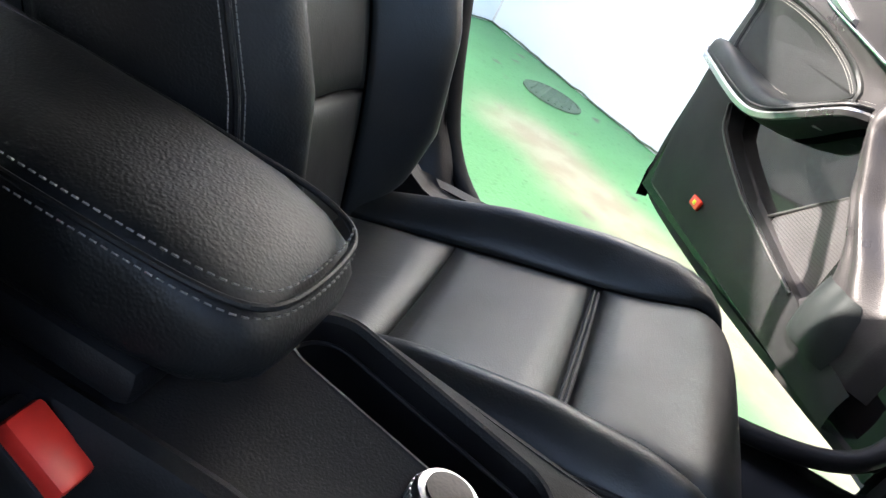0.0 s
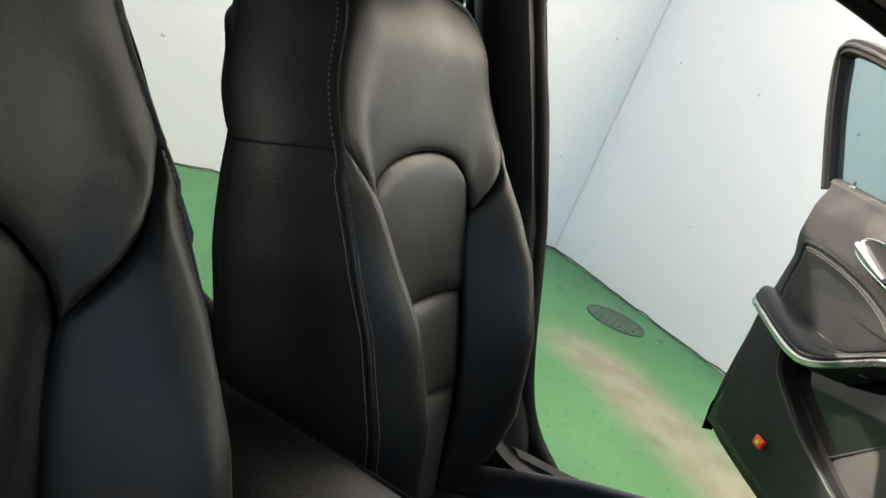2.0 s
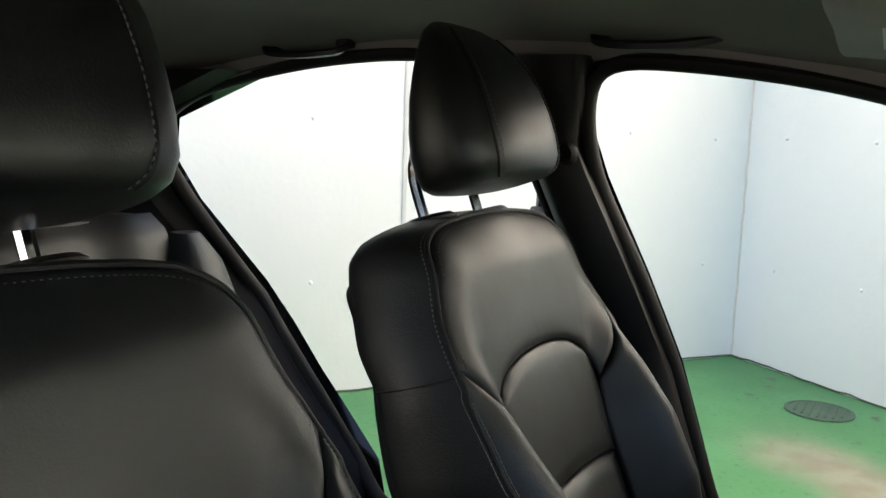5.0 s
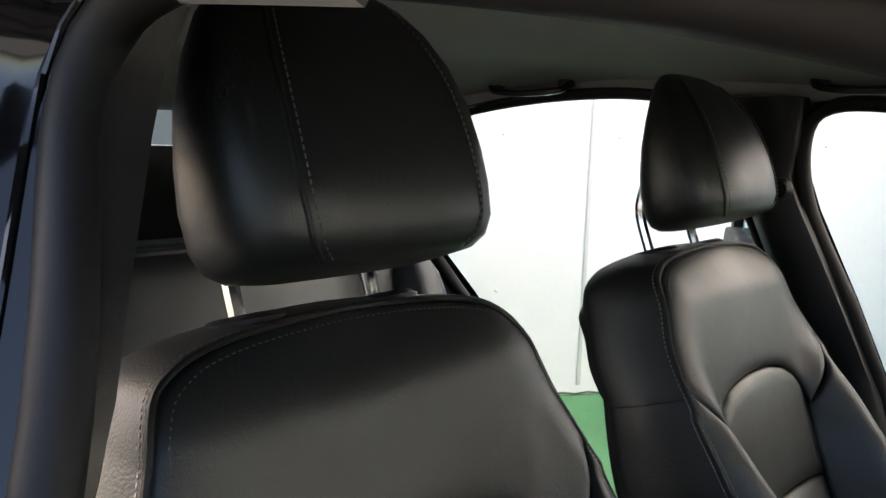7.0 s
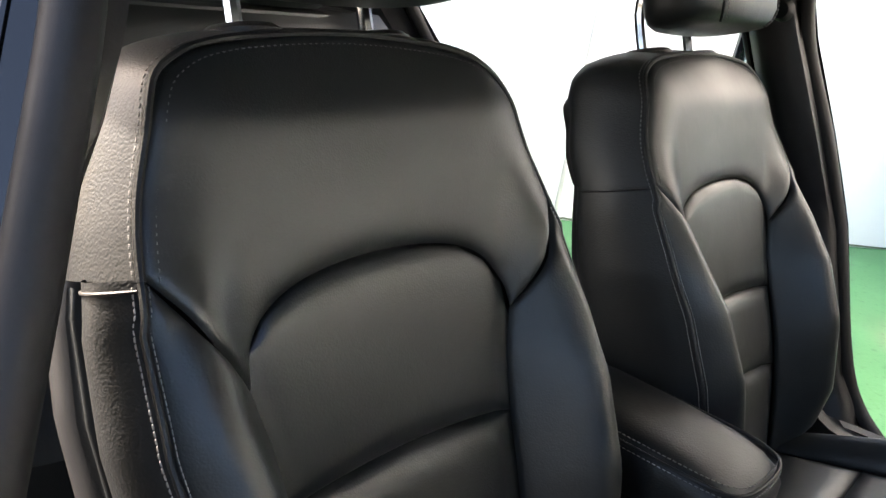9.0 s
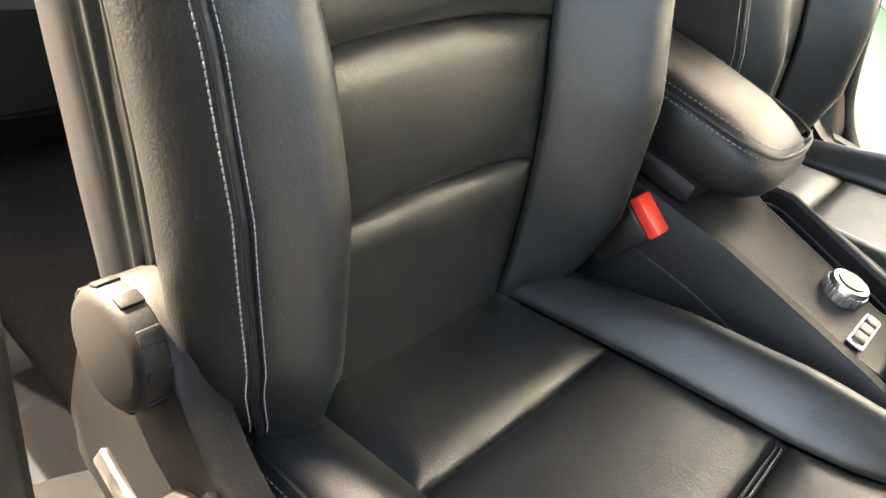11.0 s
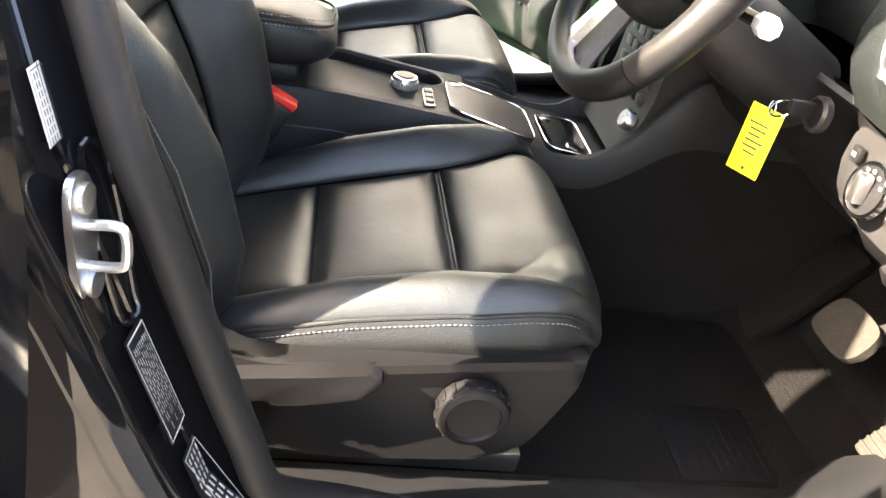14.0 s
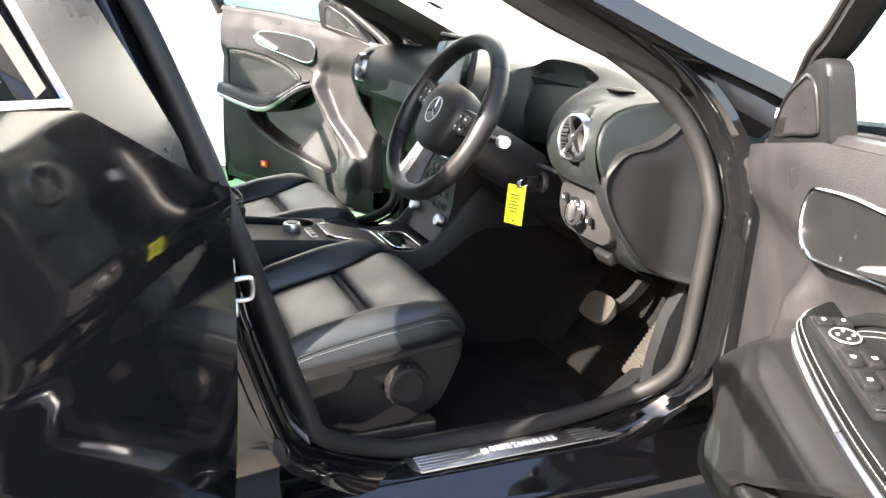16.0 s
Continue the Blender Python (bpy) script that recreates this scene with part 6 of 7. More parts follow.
# ---- sill plate, striker, stickers on the door jamb ----
def build_jamb_fittings():
    plate_ob = thing("sill_plate", (0.757, 0.58, 0.352), "brushed metal sill plate with raised lettering bars", "sill plate")
    pts = [(0.733, 0.345), (0.733, 0.81), (0.748, 0.822), (0.782, 0.812), (0.788, 0.80), (0.788, 0.36), (0.775, 0.348)]
    part("metal_plate", plate(pts, 0.004, lambda a, b, d: Vector((a, b, 0.3575 + d)), 0.0015), SATIN, plate_ob, "brushed steel plate")
    for x in (0.742, 0.752, 0.762, 0.772, 0.780):
        for a, b in ((0.36, 0.47), (0.69, 0.80)):
            part("groove_line", box((0.002, b - a, 0.0012), (x, (a + b) / 2, 0.3584), 0.0004), STEEL, plate_ob)
    part("lettering_field", box((0.048, 0.205, 0.0012), (0.760, 0.580, 0.3578), 0.0004), STEEL, plate_ob, "polished field")
    y = 0.490
    for w in (0.018, 0.012, 0.009, 0.012, 0.012, 0.012, 0.012, 0.011, 0.006, 0.016, 0.012, 0.012, 0.010):
        part("lettering_bar", box((0.016, w * 0.7, 0.0012), (0.761, y + w / 2, 0.3590), 0.0004), WHITE, plate_ob)
        y += w * 1.08
    st = thing("door_striker", (0.812, 0.035, 0.755), "galvanised door striker loop bolted to the pillar", "door striker")
    base = [(-0.018, -0.020), (-0.014, -0.040), (0.006, -0.048), (0.018, -0.036), (0.020, 0.010), (0.016, 0.044), (0.002, 0.052), (-0.015, 0.040)]
    c = Vector((0.826, 0.022, 0.755))
    ax = Vector((0.15, 0.985, 0.05)).normalized()
    sx = Vector((0.985, -0.15, 0)).normalized()
    up = ax.cross(sx)
    if up.z < 0:
        up = -up
    part("base_plate", plate([(p.x, p.y) for p in spline([(a, b, 0) for a, b in base], 40, closed=True)], 0.006, lambda a, b, d: c + sx * a + up * b + ax * (d + 0.006), 0.0015), STEEL, st, "galvanised base plate")
    for b in (0.034, -0.034):
        part("bolt", disc([(0.011, 0.0), (0.011, 0.004), (0.007, 0.005), (0.0, 0.002)], c + up * b + ax * 0.006, ax, 18), STEEL, st)
    loop = spline([c + up * 0.013 + ax * 0.006, c + up * 0.015 + ax * 0.024, c + up * 0.013 + ax * 0.031, c + up * 0.004 + ax * 0.033, c - up * 0.010 + ax * 0.032, c - up * 0.018 + ax * 0.028, c - up * 0.020 + ax * 0.006], 26)
    part("striker_loop", sweep(loop, 0.0040, up=sx), STEEL, st, "bright steel loop")


build_jamb_fittings()


# ---- front doors, swung open ----
POCKET = [(0.36, 0.468), (0.46, 0.486), (0.557, 0.506), (0.653, 0.526), (0.73, 0.552), (0.80, 0.577), (0.852, 0.602), (0.874, 0.635), (0.865, 0.672), (0.74, 0.668), (0.66, 0.698), (0.60, 0.742), (0.54, 0.782), (0.50, 0.785), (0.46, 0.72), (0.40, 0.66), (0.33, 0.57), (0.315, 0.52)]


def inside(poly, x, y):
    """Distance to a polygon's edge, positive inside it."""
    best, odd = 1e9, False
    for (ax, ay), (bx, by) in zip(poly, poly[1:] + poly[:1]):
        dx, dy = bx - ax, by - ay
        t = max(0.0, min(1.0, ((x - ax) * dx + (y - ay) * dy) / (dx * dx + dy * dy)))
        best = min(best, math.hypot(x - ax - t * dx, y - ay - t * dy))
        if (ay > y) != (by > y) and x < ax + (y - ay) / (by - ay) * dx:
            odd = not odd
    return best if odd else -best


def build_front_door(side):
    """A front door, open, hinged at the front pillar. Local a runs from the hinge to the free edge, b off the lining towards the cabin."""
    ob = thing("front_door", (side * 0.84, 0.93, 0.33), "open black front door with stitched lining and silver armrest strip", "car door", "front doors")
    h = Vector((side * 0.835, 0.945, 0))
    d = Vector((side * 0.89, -0.456, 0)).normalized()
    nrm = Vector((-side * 0.456, -0.89, 0)).normalized()
    ax = Matrix((d, nrm, Vector((0, 0, 1)))).transposed()

    def P(a, b, z):
        return h + d * a + nrm * b + Vector((0, 0, z))

    def lean(z):
        return 0.36 * max(0.0, z - 1.0)

    belt = lambda a: table(a, [(0.0, 0.945), (0.12, 0.965), (0.19, 0.980), (0.42, 1.022), (0.7, 1.045), (1.05, 1.058)])
    rear = lambda z: table(z, [(0.33, 1.0), (0.36, 1.005), (0.5, 1.04), (0.715, 1.075), (0.9, 1.06), (1.06, 1.06)])
    divide = lambda a: table(a, [(0.12, 0.43), (0.30, 0.452), (0.36, 0.466), (0.46, 0.484), (0.557, 0.504), (0.653, 0.524), (0.73, 0.55), (0.80, 0.575), (0.855, 0.602), (0.885, 0.650), (0.95, 0.690), (1.08, 0.70)])
    armtop = lambda a: table(a, [(0.50, 0.820), (0.55, 0.813), (0.68, 0.787), (0.77, 0.767), (0.87, 0.751), (1.0, 0.740), (1.08, 0.737)])
    if side > 0:
        armtop = lambda a: table(a, [(0.50, 0.838), (0.55, 0.833), (0.68, 0.816), (0.77, 0.804), (0.87, 0.795), (1.0, 0.788), (1.08, 0.786)])
    # outer skin and edge
    rows = []
    for k in range(22):
        z = 0.29 + 0.73 * k / 21
        bo = table(z, [(0.29, -0.085), (0.45, -0.120), (0.7, -0.130), (0.9, -0.115), (1.02, -0.09)])
        r = table(z, [(0.29, 1.13), (0.36, 1.15), (0.5, 1.13), (0.715, 1.115), (0.9, 1.085), (1.05, 1.07)])
        rows.append([P(0.05, -0.05, z), P(0.0, -0.06, z), P(0.0, bo, z), P(0.3, bo - 0.008, z), P(0.7, bo - 0.008, z), P(r - 0.02, bo, z), P(r, bo + 0.010, z), P(r - 0.002, bo + 0.020, z), P(r - 0.028, bo + 0.028, z), P(r - 0.036, -0.02, z)])
    part("door_skin", loft(rows, closed=False), PAINT, ob, "gloss black door skin and edge")
    flange = spline([P(0.08, -0.016, 0.345), P(0.5, -0.020, 0.322), P(0.9, -0.030, 0.318), P(1.08, -0.038, 0.335), P(1.105, -0.030, 0.42), P(1.095, -0.02, 0.60), P(1.085, -0.018, 0.80), P(1.055, -0.014, 1.0)], 70)
    part("edge_seal", sweep(flange, [(-0.010, -0.010), (0.010, -0.010), (0.013, 0.0), (0.008, 0.010), (-0.010, 0.010)], up=nrm), RUBBER, ob, "black rubber door seal")
    part("inner_panel", plate([(0.03, 0.335), (0.5, 0.325), (1.09, 0.325), (1.085, 0.6), (1.06, 1.0), (0.03, 0.94)], 0.05, lambda a, b, dd: P(a, dd - 0.016, b)), PAINT, ob, "black painted inner door frame")
    for z in (0.46, 0.80):
        part("hinge", box((0.07, 0.05, 0.05), P(0.02, -0.035, z), 0.008, ax), PAINT, ob, "painted door hinge")

    # lining: one broad relief with a raised rib that sweeps down at the front
    def ridge(z):
        return table(z, [(0.36, 0.255), (0.45, 0.262), (0.55, 0.265), (0.60, 0.30), (0.68, 0.382), (0.79, 0.445), (0.86, 0.455), (0.92, 0.42), (0.95, 0.36)]), table(z, [(0.36, 0.06), (0.50, 0.062), (0.58, 0.040), (0.68, 0.026), (0.80, 0.022), (0.92, 0.03)])

    def relief(a, z):
        base = 0.018 + 0.022 * smoothstep(z, 0.84, 0.92) - 0.016 * smoothstep(z, 0.98, 1.06)
        c, w = ridge(z)
        g = (a - c) / w
        rib = (0.036 * math.exp(-abs(g) ** 2.6) - 0.015 * math.exp(-(g / 0.55) ** 2) * (1 - smoothstep(z, 0.66, 0.80))) * smoothstep(z, 0.36, 0.44) * (1 - smoothstep(z, 0.80, 0.89))
        hollow = -0.014 * smoothstep(-g, 0.8, 2.0) * smoothstep(z, 0.46, 0.6) * (1 - smoothstep(z, 0.86, 0.94))
        return base + rib + hollow - 0.05 * smoothstep(a, 0.16, 0.10)

    def lining(s, t):
        z = 0.43 + 0.63 * t
        a = 0.115 + (rear(z) - 0.115) * s
        lo, hi = divide(a) - 0.006, belt(a)
        z = lo + (hi - lo) * t
        a = 0.115 + (rear(z) - 0.115) * s
        q = inside(POCKET, a, z)
        return P(a, relief(a, z) - 0.050 * smoothstep(q, -0.006, 0.012) - 0.02 * smoothstep(s, 0.985, 1.0), z)
    part("lining", surface(lining, 170, 100), DOORSKIN, ob, "charcoal leatherette door lining with map pocket", angle=60)
    part("lining_roll", sweep([P(a, 0.010 - 0.05 * smoothstep(a, 0.16, 0.10), belt(a)) for a in [0.12 + 0.94 * i / 20 for i in range(21)]], 0.013, up=nrm), DOORSKIN, ob)

    def hard(s, t):
        z = 0.350 + 0.38 * t
        a = 0.125 + (rear(z) - 0.004 - 0.125) * s
        lo, hi = 0.350, divide(a)
        z = lo + (hi - lo) * min(1.0, t * 1.06)
        a = 0.125 + (rear(z) - 0.004 - 0.125) * s
        out = max(0.026 + 0.006 * math.sin(math.pi * min(1, t)), relief(a, z) + 0.003)
        return P(a, out - 0.055 * smoothstep(t, 0.945, 1.0) * smoothstep(a, 0.30, 0.38) - 0.03 * smoothstep(t, 0.05, 0.0) - 0.03 * smoothstep(s, 0.985, 1.0), z)
    part("lower_panel", surface(hard, 80, 36), PLASTIC, ob, "black hard plastic lower panel")
    lipp = [P(a, 0.030, divide(a) - 0.003) for a in [0.37 + 0.515 * i / 40 for i in range(41)]]
    part("pocket_lip", sweep(lipp, 0.004, up=nrm), PLASTIC_GREY, ob, "rounded pocket lip")
    # front apron of the rib, grey and smooth
    def swoop(s, t):
        z = 0.420 + 0.13 * t
        c = table(z, [(0.385, 0.262), (0.46, 0.258), (0.53, 0.262), (0.575, 0.272)])
        w = table(z, [(0.385, 0.040), (0.41, 0.062), (0.47, 0.068), (0.53, 0.058), (0.575, 0.038)])
        a = c + w * (2 * s - 1)
        return P(a, relief(a, z) + 0.004 + 0.014 * math.sin(math.pi * s) ** 0.7 * math.sin(math.pi * min(1, 0.1 + 0.85 * t)), z)
    part("speaker_bulge", surface(swoop, 26, 20), PLASTIC_SOFT, ob, "curved grey-black panel at the pocket's end")
    # speaker grille and divider in the pocket
    grille_top = lambda a: table(a, [(0.345, 0.590), (0.43, 0.668), (0.607, 0.512)])

    def grille(s, t):
        a = 0.352 + 0.253 * s
        lo = divide(a) - 0.002
        return P(a, -0.018 + 0.008 * math.sin(math.pi * s), lo + max(0.004, grille_top(a) - lo) * t)
    part("speaker_grille", surface(grille, 34, 12), SPEAKER, ob, "perforated speaker grille")
    dots = bmesh.new()
    for i in range(54):
        for j in range(32):
            a = 0.352 + 0.253 * (i + 0.5 + 0.5 * (j % 2)) / 54.5
            z = 0.472 + 0.0062 * j
            if divide(a) + 0.004 < z < grille_top(a) - 0.003:
                p = P(a, -0.0168 + 0.008 * math.sin(math.pi * (a - 0.352) / 0.253), z)
                dots.faces.new([dots.verts.new(p + d * x + Vector((0, 0, y))) for x, y in ((-0.0018, 0), (0, -0.0013), (0.0018, 0), (0, 0.0013))])
    tagged(part("grille_slots", dots, PLASTIC_DARK, ob, "rows of tiny grille slots"), kind="stuff")
    part("pocket_divider", sweep([P(0.425, -0.014, 0.674), P(0.50, -0.010, 0.608), P(0.607, -0.014, 0.512)], 0.0035, up=nrm), PLASTIC_GREY, ob)
    # armrest with its silver strip; the passenger's dips to a corner and climbs to a thin nose
    secs = []
    if side > 0:
        nose = [(0.515, 0.020, 0.030), (0.535, 0.048, 0.044), (0.57, 0.068, 0.050), (0.66, 0.080, 0.050), (0.78, 0.084, 0.050), (0.90, 0.082, 0.050), (1.0, 0.074, 0.048), (1.05, 0.060, 0.044), (1.075, 0.030, 0.034)]
        for a, w, hgt in nose:
            loop = []
            for i in range(28):
                th = 2 * math.pi * i / 28
                c, s = math.cos(th), math.sin(th)
                loop.append(P(a, 0.010 + w * 0.5 + w * 0.5 * math.copysign(abs(c) ** 0.45, c), armtop(a) - hgt / 2 + hgt / 2 * math.copysign(abs(s) ** 0.55, s)))
            secs.append(loop)
        part("armrest", loft(secs), LEATHER_SIDE, ob, "padded black armrest", angle=60)
        line = spline([P(a, 0.0105 + w, armtop(a) - 0.014) for a, w, hgt in nose], 70)
    else:
        stations = [(1.07, 0.046, 0.702), (1.045, 0.054, 0.700), (0.96, 0.070, 0.694), (0.85, 0.088, 0.685), (0.76, 0.099, 0.680), (0.70, 0.100, 0.683), (0.65, 0.094, 0.700), (0.60, 0.080, 0.732), (0.55, 0.062, 0.768), (0.52, 0.050, 0.787), (0.508, 0.034, 0.793), (0.503, 0.014, 0.796)]
        run = spline(stations, 44)
        for p in run:
            a, w, z = p
            tall = table(a, [(0.503, 0.012), (0.52, 0.022), (0.60, 0.030), (0.66, 0.040), (0.74, 0.046), (1.03, 0.046), (1.07, 0.040)])
            pad = 0.006 * smoothstep(a, 0.60, 0.68)
            secs.append([P(a, b, z + h) for b, h in ((0.0, tall + pad), (w * 0.35, tall + pad), (w * 0.72, tall + pad * 0.8), (w * 0.90, tall - 0.002), (w * 0.975, tall - 0.010), (w, tall - 0.020), (w, 0.0), (w - 0.006, -0.010), (w * 0.6, -0.016), (0.0, -0.020))])
        line = [P(p.x, p.y + 0.0005, p.z + 0.014) for p in run]
    part("armrest", loft(secs), LEATHER_SIDE, ob, "padded black armrest", angle=60)
    for dz, off in ((0.009, -0.003), (0.002, 0.0008)):
        part("stitching", stitches([p + Vector((0, 0, dz)) + nrm * off for p in line], nrm + Vector((0, 0, 0.8)), 0.006, 0.004, 0.0009), THREAD, ob, "pale stitching")
    part("piping", sweep(line, 0.0025, up=(0, 0, 1)), LEATHER_SIDE, ob)
    part("silver_strip", sweep([p - Vector((0, 0, 0.016)) - nrm * 0.001 for p in line], [(-0.005, -0.008), (0.004, -0.007), (0.006, 0.004), (0.002, 0.008), (-0.005, 0.007)], up=(0, 0, 1)), SATIN, ob, "satin silver strip under the armrest")
    part("pull_cup", box((0.035, 0.03, 0.010), P(0.60, 0.03, armtop(0.60) - 0.075), 0.005, ax), SATIN, ob)
    # stitched insert above the armrest
    ins = ([(0.57, 0.812), (0.68, 0.782), (0.77, 0.765), (0.87, 0.752), (0.98, 0.745)] if side > 0 else [(0.565, 0.806), (0.63, 0.765), (0.69, 0.735), (0.77, 0.722), (0.87, 0.725), (0.99, 0.735)]) + [(1.01, 0.80), (1.0, 0.88), (0.975, 0.897), (0.88, 0.899), (0.77, 0.888), (0.68, 0.868), (0.60, 0.838)]
    ring = spline([(a, z, 0) for a, z in ins], 110, closed=True)
    mid = sum(ring, Vector()) / 110

    def grown(k):
        res = []
        for i, p in enumerate(ring):
            t = (ring[(i + 1) % 110] - ring[i - 1]).normalized()
            n = Vector((t.y, -t.x, 0))
            if n.dot(p - mid) < 0:
                n = -n
            res.append(p + n * k)
        return res
    loops = [[P(p.x, relief(p.x, p.y) + o, p.y) for p in grown(k)] for k, o in ((0.016, -0.006), (0.013, 0.006), (0.007, 0.008), (0.001, 0.005), (0.0, -0.001), (-0.004, 0.004), (-0.010, 0.005), (-0.018, 0.005))]
    inner_ring = grown(-0.018)
    for f in (0.3, 0.6, 0.9, 0.995):
        loops.append([P(p.x, relief(p.x, p.y) + 0.005, p.y) for p in [q.lerp(mid, f) for q in inner_ring]])
    part("insert_panel", loft(loops), LEATHER_SIDE, ob, "stitched black insert panel")
    for k in (-0.006, -0.012):
        st = [P(p.x, relief(p.x, p.y) + 0.0052, p.y) for p in grown(k)]
        part("stitching", stitches(st[20:] + st[:1], nrm, 0.006, 0.0045, 0.0009), THREAD, ob, "pale stitching")
    # inside release in its bright-edged recess
    rec = [(0.442, 0.945), (0.440, 0.922), (0.452, 0.898), (0.50, 0.886), (0.62, 0.905), (0.76, 0.93), (0.80, 0.955), (0.76, 0.985), (0.60, 0.985), (0.48, 0.972), (0.455, 0.963)]
    ring2 = spline([(a, z, 0) for a, z in rec], 70, closed=True)
    mid2 = sum(ring2, Vector()) / 70
    R0 = 0.040
    part("recess", loft([[P(mid2.x + (p.x - mid2.x) * k, R0 + o, mid2.y + (p.y - mid2.y) * k) for p in ring2] for k, o in ((1.0, 0.008), (0.97, 0.006), (0.93, 0.003), (0.4, 0.002))]), PLASTIC_DARK, ob, "dark handle recess")
    part("recess_rim", sweep([P(p.x, R0 + 0.008, p.y) for p in ring2], 0.0032, closed=True, up=nrm), CHROME, ob, "bright rim")
    part("grip_hollow", loft([[P(0.735 + x * k, R0 + 0.006 - o, 0.952 + z * k) for x, z in [(0.042 * math.cos(2 * math.pi * i / 24), 0.022 * math.sin(2 * math.pi * i / 24)) for i in range(24)]] for k, o in ((1.0, 0.001), (0.9, 0.002), (0.4, 0.003))]), PLASTIC_DARK, ob)
    lev = [(0.650, 0.922, 0.006), (0.675, 0.927, 0.009), (0.71, 0.936, 0.013), (0.75, 0.947, 0.018), (0.78, 0.955, 0.017), (0.792, 0.958, 0.010)]
    part("release_lever", loft([[P(a + 0.3 * kz, R0 + 0.007 + kb, z + kz) for kb, kz in ((0.0, -w), (0.012, -w * 0.7), (0.016, 0.0), (0.012, w * 0.7), (0.0, w))] for a, z, w in lev]), SATIN, ob, "satin silver inside door release")
    if side == 1:
        for a, z in ((0.575, 0.913), (0.60, 0.947)):
            part("lock_button", box((0.036, 0.006, 0.026), P(a, R0 + 0.004, z), 0.002, ax), PLASTIC_DARK, ob)
            part("symbols", box((0.007, 0.001, 0.006), P(a, R0 + 0.0075, z - 0.002), 0, ax), WHITE, ob)
            part("symbols", box((0.004, 0.001, 0.004), P(a, R0 + 0.0075, z + 0.004), 0, ax), WHITE, ob)
    # lock pin, reflector
    part("lock_pin", disc([(0.004, 0.0), (0.004, 0.020), (0.002, 0.024), (0.0, 0.024)], P(0.987, 0.008, 1.060), (0, 0, 1), 12), PLASTIC_DARK, ob)
    part("pin_collar", disc([(0.010, 0.0), (0.009, 0.006), (0.0, 0.006)], P(0.987, 0.010, 1.064), nrm + Vector((0, 0, 1)), 16), SATIN, ob)
    part("reflector", box((0.040, 0.010, 0.026), P(0.763, 0.038, 0.436), 0.004, ax), REFLECT, ob, "red reflector")
    part("reflector_light", box((0.012, 0.003, 0.010), P(0.763, 0.0425, 0.436), 0.001, ax), YELLOW, ob)
    # window frame, glass, mirror triangle
    fr = [(0.10, 0.955), (0.14, 1.0), (0.32, 1.12), (0.42, 1.166), (0.60, 1.255), (0.78, 1.322), (0.95, 1.362), (1.08, 1.380), (1.135, 1.374), (1.155, 1.345), (1.145, 1.22), (1.10, 1.04)]
    frame_line = spline([P(a, lean(z) - 0.03, z) for a, z in fr], 70)
    part("window_frame", sweep(frame_line, [(-0.018, -0.02), (0.018, -0.02), (0.022, 0.0), (0.016, 0.02), (-0.016, 0.02), (-0.022, 0.0)], up=nrm), RUBBER, ob, "black window frame")
    part("frame_seal", sweep([p + nrm * 0.022 for p in frame_line], 0.006, up=nrm), PLASTIC_GREY, ob, "grey-black frame seal")
    g = part("pane", plate([(0.36, 0.99), (0.36, 1.13)] + fr[3:] + [(1.09, 1.0)], 0.004, lambda a, z, dd: P(a, lean(z) + dd - 0.030, z)), TINT, ob, "green-tinted side window")
    g.visible_shadow = False
    part("belt_seal", sweep([P(0.40 + 0.68 * i / 12, -0.008, belt(0.40 + 0.68 * i / 12) + 0.008) for i in range(13)], 0.009, up=nrm), RUBBER, ob)
    tri = [(0.175, 0.974), (0.30, 1.0), (0.425, 1.018), (0.432, 1.03), (0.428, 1.11), (0.415, 1.128), (0.385, 1.122), (0.27, 1.068), (0.20, 1.008)]
    ring3 = [(p.x, p.y) for p in spline([(a, z, 0) for a, z in tri], 50, closed=True)]
    part("mirror_triangle", plate(ring3, 0.035, lambda a, z, dd: P(a, 0.022 + dd + lean(z) * 0.6, z), 0.008), PLASTIC, ob, "black mirror triangle cover")
    inner = [(0.215, 1.000), (0.30, 1.014), (0.39, 1.030), (0.398, 1.05), (0.392, 1.09), (0.37, 1.102), (0.345, 1.094), (0.27, 1.058)]
    ring4 = [(p.x, p.y) for p in spline([(a, z, 0) for a, z in inner], 40, closed=True)]
    part("tweeter_panel", plate(ring4, 0.004, lambda a, z, dd: P(a, 0.0245 + dd + lean(z) * 0.6, z), 0.0015), DOORSKIN, ob, "woven tweeter cover")
    part("tweeter_rim", sweep([P(a, 0.024 + lean(z) * 0.6, z) for a, z in ring4], 0.003, closed=True, up=nrm), PLASTIC_DARK, ob)
    # mirror outside
    mc = P(0.50, -0.22, 1.085)
    part("door_mirror", loft([[mc + d * (0.125 * c) * k + Vector((0, 0, 0.082 * s * k)) - nrm * o for c, s in [(math.copysign(abs(math.cos(t)) ** 0.7, math.cos(t)), math.copysign(abs(math.sin(t)) ** 0.7, math.sin(t))) for t in [2 * math.pi * i / 28 for i in range(28)]]] for k, o in ((0.96, -0.02), (1.0, 0.0), (0.95, 0.04), (0.7, 0.075), (0.3, 0.09))]), PAINT, ob, "gloss black door mirror")
    part("mirror_stem", sweep([P(0.22, -0.09, 1.01), P(0.32, -0.16, 1.02), P(0.42, -0.22, 1.04)], 0.02, up=(0, 0, 1)), PLASTIC_DARK, ob)
